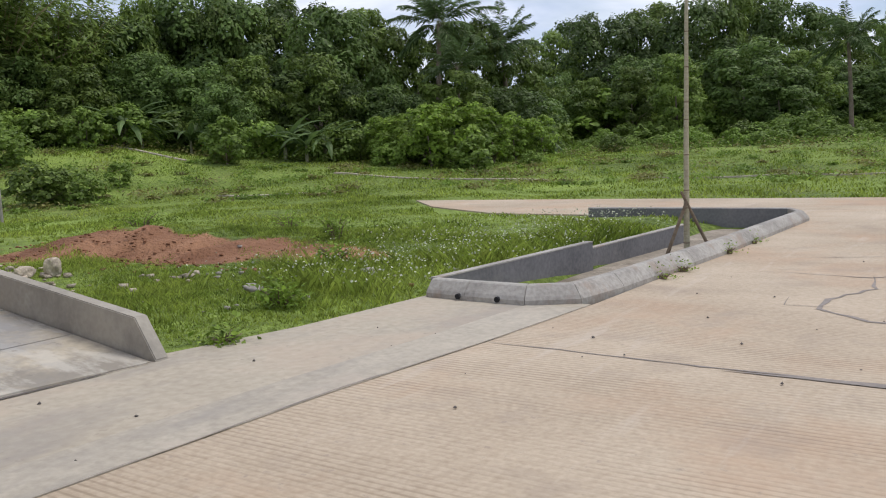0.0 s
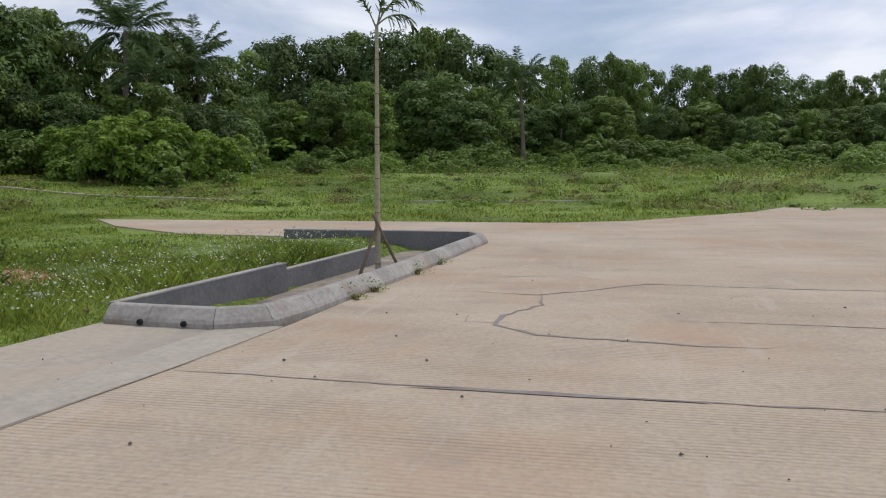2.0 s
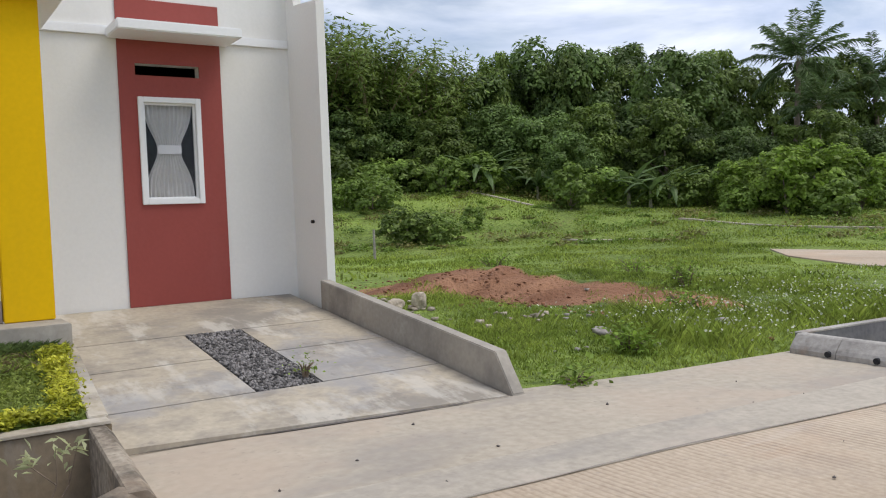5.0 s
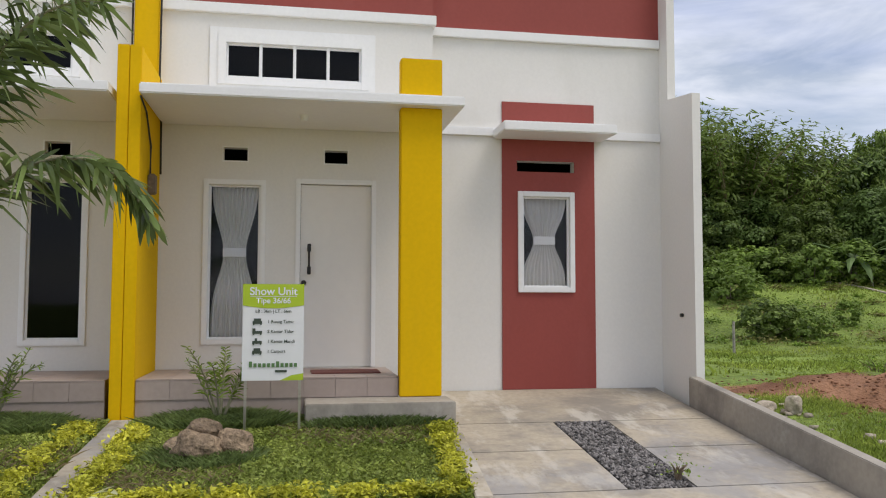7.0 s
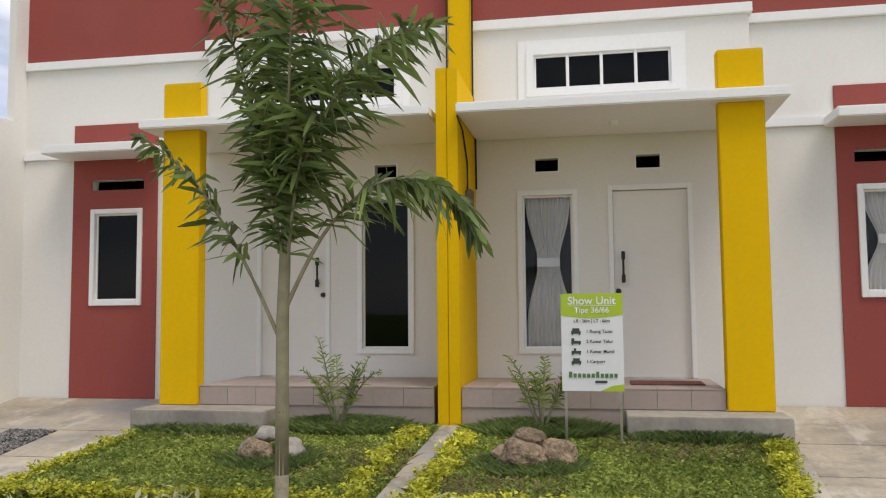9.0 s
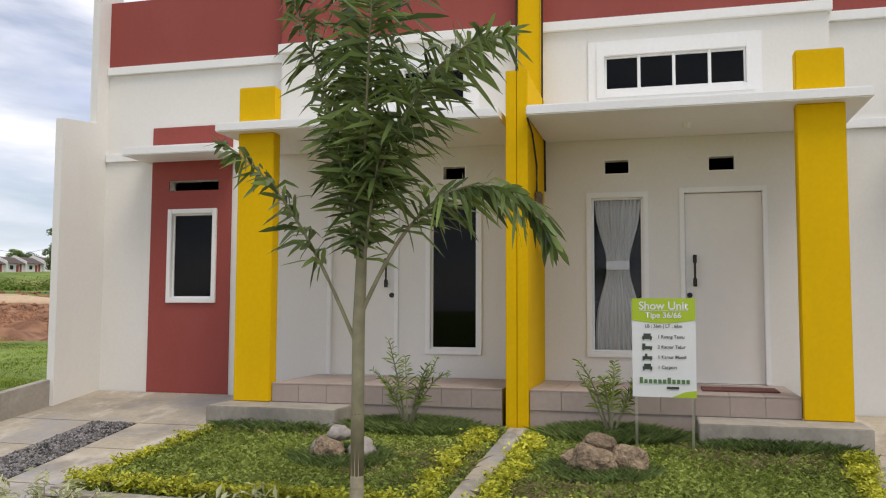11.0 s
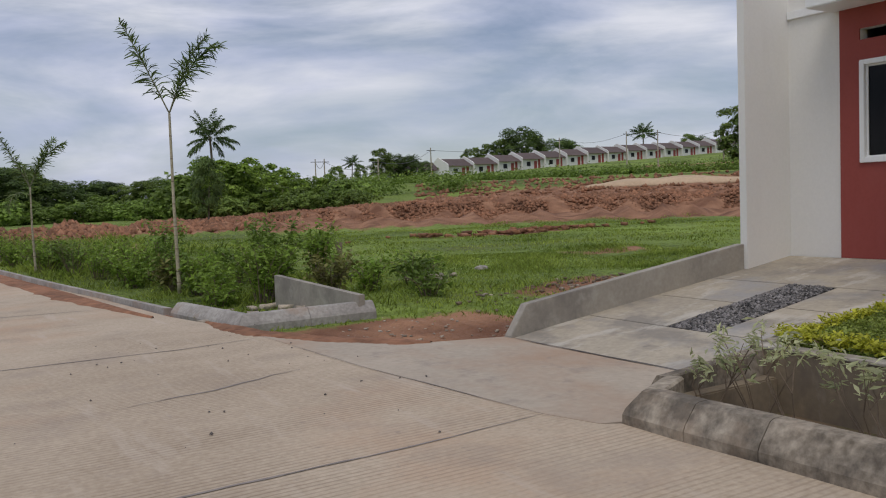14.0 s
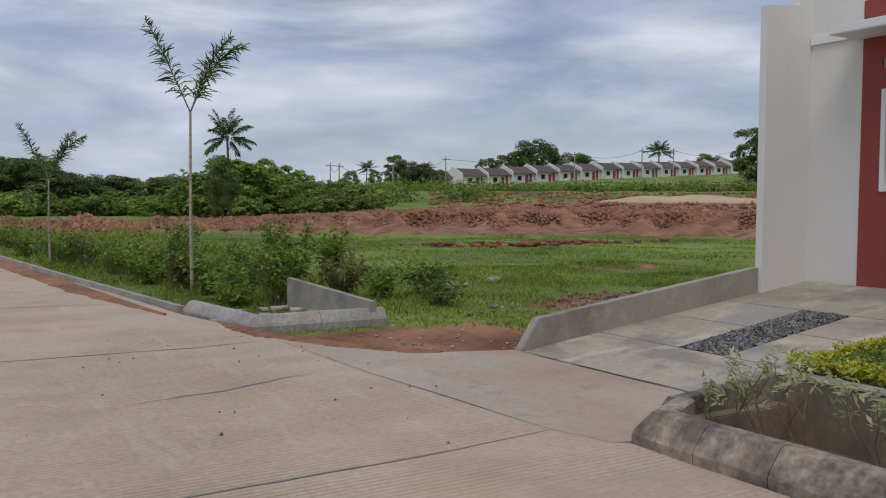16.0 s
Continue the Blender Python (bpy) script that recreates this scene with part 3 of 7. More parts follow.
gsr.color_ramp.elements[0].color, gsr.color_ramp.elements[1].color = (0.18, 0.08, 0.042, 1), (0.39, 0.205, 0.115, 1)
gl_.new(gs2.outputs["Fac"], gsr.inputs["Fac"])
gl_.new(gsr.outputs["Color"], gmx.inputs["Color2"])
gl_.new(gmx.outputs["Color"], gb.inputs["Base Color"])
ground = soup("ground", np.stack([GX, GY, GZ], -1).reshape(-1, 3), np.stack([gi, gi + NG, gi + NG + 1, gi + 1], 1), GROUND)
tagged(ground, "uneven grassy field with patches of bare red soil", "ground", kind="structure")
att = ground.data.attributes.new("soil", "FLOAT", "POINT")
att.data.foreach_set("value", np.clip(rough_soil, 0, 1.3).astype(np.float32).ravel())
ground.data.polygons.foreach_set("use_smooth", [True] * len(ground.data.polygons))


def slab(name, outline, top, thick, material, label="", parent=None, kind="structure", category=""):
    """A flat slab from an outline of (x, y) or (x, y, z)."""
    vs = [(p[0], p[1], p[2] if len(p) > 2 else top) for p in outline]
    n = len(vs)
    vs += [(x, y, z - thick) for x, y, z in vs]
    fs = [tuple(range(n)), tuple(range(2 * n - 1, n - 1, -1))] + [(i, i + n, (i + 1) % n + n, (i + 1) % n) for i in range(n)]
    bm = bmesh.new()
    bv = [bm.verts.new(v) for v in vs]
    for f in fs:
        bm.faces.new([bv[i] for i in f])
    ob = part(name, bm, material, parent, label)
    return tagged(ob, kind=kind if not parent else "", category=category)


# the concrete road, with a branch behind the planting box
slab("road", [(4.05, -70), (4.05, 13.8), (4.14, 15.65), (4.71, 17.1), (5.35, 18.4), (9, 26), (14, 37), (24, 57), (17.2, 59.8), (10.1, 46.2), (7.5, 38.4), (4.1, 30.4), (0.4, 25.35), (-1.67, 24.26), (-9.4, 24.3), (-15.4, 24.2), (-13.0, 21.6), (-9.7, 19.4), (-6.9, 19.1), (-2.6, 18.9),
              (-2.4, 18.2), (-2.45, 16), (-2.66, 9.35), (-2.80, 7.57), (-3.0, 5.75), (-3.11, 3.9), (-3.3, 2.9), (-3.56, 2.55), (-3.58, 1.8), (-3.58, -1.8), (-3.56, -2.7), (-3.3, -2.9), (-3.18, -3.32), (-2.98, -5.5), (-2.85, -8.8), (-2.5, -10.6), (-1.93, -17), (-0.25, -34.3), (2.2, -70)],
     ROAD_Z, 0.14, ROAD, "beige grooved concrete road with filled cracks", category="road")
slab("apron", [(-3.108, 3.9), (-3.297, 2.9), (-3.55, 2.62), (-3.75, 2.72), (-5.0, 2.77), (-5.35, 2.85), (-5.25, 3.65), (-5.0, 5.97), (-4.68, 7.33), (-4.5, 9.2), (-2.68, 9.2), (-2.798, 7.57), (-2.998, 5.75)], ROAD_Z + 0.004, 0.15, APRON, "grey concrete drive apron beside the road", category="pavement")
slab("apron", [(-3.297, -2.9), (-3.178, -3.32), (-2.978, -5.5), (-2.85, -8.6), (-3.4, -7.4), (-4.1, -6.25), (-4.90, -5.97), (-5.0, -2.94), (-3.80, -2.94), (-3.55, -2.78)], ROAD_Z + 0.004, 0.15, APRON_SOIL, "grey concrete drive apron stained with red soil", category="pavement")


slab("gutter", [(-3.108, 3.9), (-2.998, 5.75), (-2.798, 7.57), (-2.69, 9.0), (-3.24, 8.92), (-3.34, 7.6), (-3.50, 5.8), (-3.60, 3.9), (-3.66, 3.1), (-3.297, 2.9)], ROAD_Z + 0.008, 0.1, GUTTER, "pale grey mortar gutter strip along the road edge", category="gutter")


def ribbon(name, pts, width, z, material, label, wob=0.03, seed=1):
    """A wandering filled crack or joint: a low strip on a surface."""
    rg = np.random.default_rng(seed)
    dense = []
    for (a, b) in zip(pts, pts[1:]):
        k = max(2, int(math.hypot(b[0] - a[0], b[1] - a[1]) / 0.15))
        dense += [(a[0] + (b[0] - a[0]) * i / k, a[1] + (b[1] - a[1]) * i / k) for i in range(k)]
    dense.append(pts[-1])
    wander = np.convolve(rg.normal(0, 1, len(dense) + 8), np.ones(9) / 9, "valid") * wob * 2
    vs, fs = [], []
    for i, p in enumerate(dense):
        a, b = dense[max(i - 1, 0)], dense[min(i + 1, len(dense) - 1)]
        d = Vector((b[0] - a[0], b[1] - a[1])).normalized()
        w = width * rg.uniform(0.5, 1.4) * 0.5 * min(1, (i + 1) / 7, (len(dense) - i) / 7)
        for s in (1, -1):
            vs.append((p[0] - d.y * (wander[i] + s * w), p[1] + d.x * (wander[i] + s * w), z))
        if i:
            fs.append((2 * i - 2, 2 * i - 1, 2 * i + 1, 2 * i))
    return tagged(flat(name, vs, fs, material, None, label), category="crack", kind="structure")


CZ = ROAD_Z + 0.004
ribbon("road_joint", [(-2.78, 7.45), (-1.1, 7.4), (1.6, 7.36), (4.0, 7.4)], 0.026, CZ, CRACK, "filled joint across the concrete road", 0.03, 2)
ribbon("road_joint", [(-0.95, 7.36), (0.1, 7.33), (1.0, 7.36)], 0.075, CZ + 0.002, CRACK, "broad patch of dark filler on the road joint", 0.02, 22)
ribbon("road_crack", [(-1.72, 11.8), (-0.55, 11.6), (0.66, 12.7), (2.2, 12.6), (5, 12.8)], 0.024, CZ, CRACK, "filled crack in the concrete road", 0.06, 3)
ribbon("road_crack", [(-0.52, 11.7), (-0.45, 10.9), (-0.8, 10.2), (-0.72, 9.7), (-0.3, 9.3), (0.6, 9.2), (1.6, 9.1)], 0.045, CZ, CRACK, "wide filled crack branching over the road", 0.08, 4)
ribbon("road_crack", [(-0.65, 9.8), (-1.05, 9.8), (-1.1, 10.2)], 0.03, CZ, CRACK, "short filled crack in the road", 0.03, 5)
ribbon("road_crack", [(0.9, 10.15), (2.0, 10.2), (4.5, 10.0)], 0.02, CZ, CRACK, "filled crack in the concrete road", 0.05, 6)
ribbon("road_crack", [(-1.7, 13.0), (-0.35, 13.4), (0.3, 13.0)], 0.02, CZ, CRACK, "filled crack in the concrete road", 0.06, 7)
ribbon("road_joint", [(-3.18, -3.3), (-0.43, -3.21), (4, -3.1)], 0.024, CZ, CRACK, "joint across the concrete road", 0.02, 8)
ribbon("road_crack", [(-2.5, -5.9), (-1.6, -5.6), (-0.85, -5.5)], 0.03, CZ, CRACK, "thin crack in the concrete road", 0.05, 9)
ribbon("road_joint", [(-2.9, -7.9), (-1.9, -7.75), (0.24, -7.85), (5, -7.8)], 0.024, CZ, CRACK, "joint across the concrete road", 0.02, 10)
ribbon("road_joint", [(-2.2, -12.3), (-1.75, -12.3), (0.2, -12.6), (5, -12.5)], 0.03, CZ, CRACK, "joint across the concrete road", 0.02, 11)
ribbon("road_joint", [(-3.11, 3.9), (-3.0, 5.75), (-2.80, 7.57), (-2.67, 9.1)], 0.007, CZ + 0.009, CRACK, "joint between apron and road", 0.012, 12)
ribbon("road_joint", [(-3.2, -3.0), (-2.98, -5.5), (-2.88, -7.4)], 0.008, CZ + 0.004, CRACK, "joint between apron and road", 0.012, 13)


# ---- the pair of houses ----
BX, AX, CX = -9.0, -9.15, -7.75     # porch wall, bedroom wall, front of the columns
WT = 0.14


def curtain(parent, x, y0, y1, z0, z1, tie, label):
    """Two gathered curtains in folds, drawn in to a tied waist."""
    vs, fs = [], []
    nu, nv = 60, 24
    c = (y0 + y1) / 2
    for j in range(nv + 1):
        t = j / nv
        z = z0 + (z1 - z0) * t
        waist = 1 - 0.52 * math.exp(-((t - tie) / 0.22) ** 2)
        for i in range(nu + 1):
            s = i / nu * 2 - 1
            vs.append((x + 0.036 * math.sin(s * 34 + 0.6 * math.sin(t * 5)) * waist, c + s * (y1 - y0) * 0.46 * waist, z))
    for j in range(nv):
        for i in range(nu):
            a = j * (nu + 1) + i
            fs.append((a, a + 1, a + nu + 2, a + nu + 1))
    cu = flat("curtain", vs, fs, CURTAIN, parent, label, True)
    w = (y1 - y0) * 0.46 * 0.5
    zt = z0 + (z1 - z0) * tie
    part("tieback", boxed((x + 0.022, c - w, zt - 0.05), (x + 0.034, c + w, zt + 0.05), 0.004), TRIM, cu, "pale tieback band")


def house(s, show):
    """One half of the pair; s = 1 towards +y, -1 mirrored."""
    def Y(a, b):
        if s > 0:
            return (a, b)
        a, b = (v - (0.13 if v > 3.3 else 0.0) - (0.15 if v > 5.9 else 0.0) for v in (a, b))   # the twin is a little narrower
        return (-b, -a)
    what = "white show house, brick-red panels, yellow columns, flat porch canopy" if show else "white twin house with brick-red panels and dark windows"
    h = thing("house", what, "house", "pair of houses", at=(-9.0, 1.0 if show else -1.0, 0.5))
    inv = Matrix.Translation((9.0, -1.0 if show else 1.0, -0.5))

    def P(name, bm, m, parent=None, label="", smooth=False):
        ob = part(name, bm, m, parent or h, label, smooth)
        if parent is None:
            ob.matrix_parent_inverse = inv
        return ob
    door, win, clr = Y(1.58, 2.47), Y(0.62, 1.22), Y(0.76, 2.33)
    va, vb = Y(0.79, 1.05), Y(1.89, 2.15)
    # porch wall and its upper part
    P("porch_wall", pierced(BX - WT, BX, *Y(-0.0, 3.115), 0.40, 4.68, [(*door, 0.77, 2.86), (*win, 1.06, 2.80), (*clr, 3.93, 4.40), (*va, 3.04, 3.19), (*vb, 3.04, 3.19)]), WHITE)
    rw, rv = Y(4.19, 4.82), Y(4.15, 4.86)
    P("bedroom_wall", pierced(AX - WT, AX, *Y(3.115, 5.97), 0.30, 4.605, [(*rw, 1.64, 2.77), (*rv, 3.04, 3.17)]), WHITE)
    P("parapet", boxed((BX - 0.16, Y(0, 3.12)[0], 4.795), (BX + 0.0, Y(0, 3.12)[1], 5.75)), RED, label="brick-red parapet band")
    P("parapet", boxed((AX - 0.16, Y(3.12, 5.97)[0], 4.715), (AX + 0.0, Y(3.12, 5.97)[1], 5.60)), RED, label="brick-red parapet band")
    P("trim", boxed((BX - 0.14, Y(0.1, 3.15)[0], 4.682), (BX + 0.05, Y(0.1, 3.15)[1], 4.793), 0.006), TRIM, label="white ledge")
    P("trim", boxed((AX - 0.14, Y(3.12, 5.96)[0], 4.607), (AX + 0.05, Y(3.12, 5.96)[1], 4.713), 0.006), TRIM, label="white ledge")
    for a, b in ((3.12, 3.965), (5.115, 5.96)):
        P("trim", boxed((AX + 0.001, Y(a, b)[0], 3.45), (AX + 0.035, Y(a, b)[1], 3.55), 0.005), TRIM, label="white band")
    # red panel round the bedroom window
    P("red_panel", pierced(AX + 0.001, AX + 0.02, *Y(3.97, 5.11), 0.48, 3.87, [(*rw, 1.64, 2.77), (*rv, 3.04, 3.17)]), RED, label="brick-red painted panel")
    P("window_canopy", boxed((AX + 0.02, Y(3.86, 5.20)[0], 3.42), (AX + 0.55, Y(3.86, 5.20)[1], 3.53), 0.012), TRIM, label="white concrete window canopy")
    # side fin wall, stepped
    bm = bmesh.new()
    prof = [(-9.4, 0.25), (-8.3, 0.25), (-8.3, 3.86), (-8.92, 3.93), (-8.92, 5.85), (-9.4, 5.85)]
    y0, y1 = Y(5.965, 6.065)
    va_ = [bm.verts.new((x, y0, z)) for x, z in prof]
    vb_ = [bm.verts.new((x, y1, z)) for x, z in prof]
    bm.faces.new(va_)
    bm.faces.new(vb_)
    for i in range(len(prof)):
        bm.faces.new((va_[i], va_[(i + 1) % 6], vb_[(i + 1) % 6], vb_[i]))
    P("side_fin", bm, WHITE, label="white projecting side wall")
    # body behind the front
    P("side_wall", boxed((-15.5, Y(5.965, 6.065)[0], 0.2), (-9.4, Y(5.965, 6.065)[1], 4.6)), WHITE)
    P("back_wall", boxed((-15.6, Y(0, 6.06)[0], 0.2), (-15.5, Y(0, 6.06)[1], 4.4)), WHITE)
    # room darkness is put into the colour of these inner walls and floor
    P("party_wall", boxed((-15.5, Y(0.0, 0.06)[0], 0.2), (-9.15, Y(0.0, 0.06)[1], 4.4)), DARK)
    P("room_wall", boxed((-11.6, Y(0.06, 5.96)[0], 0.4), (-11.5, Y(0.06, 5.96)[1], 4.4)), DARK, label="inner wall coloured near-black for an unlit room")
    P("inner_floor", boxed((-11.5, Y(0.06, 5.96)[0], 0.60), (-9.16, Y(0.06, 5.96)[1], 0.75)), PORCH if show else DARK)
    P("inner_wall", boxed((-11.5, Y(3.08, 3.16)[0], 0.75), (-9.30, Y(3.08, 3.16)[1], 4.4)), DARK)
    P("roof", boxed((-15.9, Y(0, 6.06)[0], 4.41), (-9.32, Y(0, 6.06)[1], 4.55)), ROOF)
    # porch canopy
    y0, y1 = Y(0.135, 3.21)
    P("canopy", boxed((BX + 0.001, y0, 3.42), (-7.60, y1, 3.52), 0.012), TRIM, label="flat white porch canopy")
    lamp = P("ceiling_lamp_holder", tube(bmesh.new(), [(-8.3, s * 1.65, 3.42), (-8.3, s * 1.65, 3.36)], [0.05, 0.035], 12), TRIM)
    # column at the outer corner
    y0, y1 = Y(2.59, 3.005)
    P("column", boxed((CX - 0.16, y0, 0.575), (CX, y1, 3.42), 0.008), YELLOW, label="yellow painted column")
    P("column_head", boxed((CX - 0.16, y0, 3.52), (CX, y1, 3.92), 0.008), YELLOW, label="yellow column end above the canopy")
    # porch floor with tiles and riser
    y0, y1 = Y(0.135, 2.585)
    fl = P("porch_floor", boxed((BX + 0.001, y0, 0.30), (-7.81, y1, 0.755)), PORCH)
    n = 8
    for i in range(n):
        ya, yb = y0 + (y1 - y0) * i / n, y0 + (y1 - y0) * (i + 1) / n
        for j in range(3):
            xa = -7.80 - 0.39 * j
            part("floor_tile", boxed((xa, ya + 0.002, 0.757), (max(xa - 0.386, BX + 0.004), yb - 0.002, 0.77)), PORCH, fl)
        part("riser_tile", boxed((-7.809, ya + 0.002, 0.58), (-7.798, yb - 0.002, 0.753)), PORCH, fl)
    P("step", boxed((-7.805, Y(1.68, 3.06)[0], 0.28), (-7.30, Y(1.68, 3.06)[1], 0.572), 0.008), WALLCONC, label="grey concrete step")
    # door with frame, pull handle and lock
    d = P("door", boxed((BX - 0.075, Y(1.635, 2.42)[0], 0.775), (BX - 0.035, Y(1.635, 2.42)[1], 2.80), 0.004), DOOR, label="plain off-white front door, shut")
    bm = bmesh.new()
    a, b = Y(1.58, 2.47)
    box(bm, (BX - 0.10, a, 0.772), (BX + 0.025, a + 0.052, 2.86), 0.006)
    box(bm, (BX - 0.10, b - 0.052, 0.772), (BX + 0.025, b, 2.86), 0.006)
    box(bm, (BX - 0.10, a + 0.052, 2.805), (BX + 0.025, b - 0.052, 2.86), 0.006)
    P("door_frame", bm, TRIM, d)
    hy = s * 1.73
    bm = tube(bmesh.new(), [(BX + 0.03, hy, 1.80), (BX + 0.03, hy, 2.13)], [0.012, 0.012], 10)
    for z in (1.84, 2.09):
        tube(bm, [(BX - 0.034, hy, z), (BX + 0.03, hy, z)], [0.011, 0.011], 8)
        box(bm, (BX + 0.012, hy - 0.02, z - 0.045), (BX + 0.045, hy + 0.02, z + 0.045), 0.005)
    part("pull_handle", bm, BLACK, d, "black pull handle")
    part("lock", tube(bmesh.new(), [(BX - 0.034, s * 1.675, 1.705), (BX - 0.005, s * 1.675, 1.705)], [0.03, 0.026], 14), BLACK, d, "round black lock")
    # windows
    def window(name, x, ys, z0, z1, w, mull, label, curt=None, pane_mat=GLASS):
        wd = P(name, ring(bmesh.new(), x - 0.09, x + 0.028, ys[0] - w * 0.55, ys[1] + w * 0.55, z0 - w * 0.5, z1 + w * 0.55, w, 0.005), TRIM, label=label)
        gy0, gy1 = ys[0] + w * 0.45, ys[1] - w * 0.45
        part("sash", ring(bmesh.new(), x - 0.06, x - 0.02, gy0, gy1, z0 + w * 0.5, z1 - w * 0.45, 0.022, 0.004), TRIM, wd)
        edges = [gy0 + (gy1 - gy0) * i / (mull + 1) for i in range(mull + 2)]
        for i in range(mull):
            part("mullion", boxed((x - 0.07, edges[i + 1] - 0.017, z0 + w * 0.5), (x + 0.01, edges[i + 1] + 0.017, z1 - w * 0.45), 0.004), TRIM, wd)
        for i in range(mull + 1):
            pn = part("pane", boxed((x - 0.044, edges[i] + 0.018, z0 + w * 0.5 + 0.018), (x - 0.038, edges[i + 1] - 0.018, z1 - w * 0.45 - 0.018)), pane_mat, wd)
            pn.visible_shadow = False
        if curt:
            curtain(wd, x - 0.105, gy0, gy1, z0, z1, curt, "light grey tied curtain")
    gm = GLASS_CLEAR if show else GLASS
    window("window", BX, win, 1.06, 2.80, 0.058, 0, "tall porch window with white frame", 0.56 if show else None, gm)
    window("window", AX + 0.02, rw, 1.64, 2.77, 0.06, 0, "bedroom window with white frame", 0.52 if show else None, gm)
    window("window", BX, clr, 3.93, 4.40, 0.09, 3, "high window of four panes with white frame")
    P("window_surround", ring(bmesh.new(), BX + 0.001, BX + 0.016, *Y(0.62, 2.45), 3.85, 4.53, 0.10, 0.004), TRIM)
    for v in (va, vb):
        P("vent", ring(bmesh.new(), BX - 0.12, BX + 0.006, v[0] - 0.012, v[1] + 0.012, 3.028, 3.202, 0.014), TRIM, label="small wall vent opening")
    return h


show_house = house(1, True)
twin_house = house(-1, False)
# yellow wall between the two porches
pw = thing("party_column", "tall yellow dividing column and fin between the porches", "column", at=(-8.3, 0.02, 0.58))
inv = Matrix.Translation((8.3, -0.02, -0.58))
for nm, a, b, lab in (("column_half", (CX - 0.14, -0.09, 0.30), (CX, 0.018, 3.91), ""), ("column_half", (CX - 0.14, 0.022, 0.30), (CX, 0.13, 3.91), ""),
                      ("fin", (BX + 0.001, -0.085, 0.40), (CX - 0.142, 0.125, 3.90), "yellow fin wall"), ("pilaster", (BX + 0.001, -0.155, 3.905), (BX + 0.12, 0.10, 5.85), "yellow pilaster on the upper wall")):
    part(nm, boxed(a, b, 0.006), YELLOW, pw, lab).matrix_parent_inverse = inv


# ---- drives, gardens and kerbs ----
def carport_z(x):
    return 0.48 + (-9.15 - x) / (-9.15 + 4.8) * (-0.085 - 0.48)


def inner_edge(s, x):
    """Where the drive meets the garden's edging, which runs a little askew."""
    return np.interp(x, [-7.3, -4.95], [3.10, 2.88] if s > 0 else [3.10, 3.03])


def foot_x(s, y):
    """The foot of the drive, slanting to the road on the show house's side."""
    return np.interp(abs(y), [3.0, 3.65, 4.85, 5.86], [-5.14, -5.09, -4.93, -4.82]) if s > 0 else -4.82


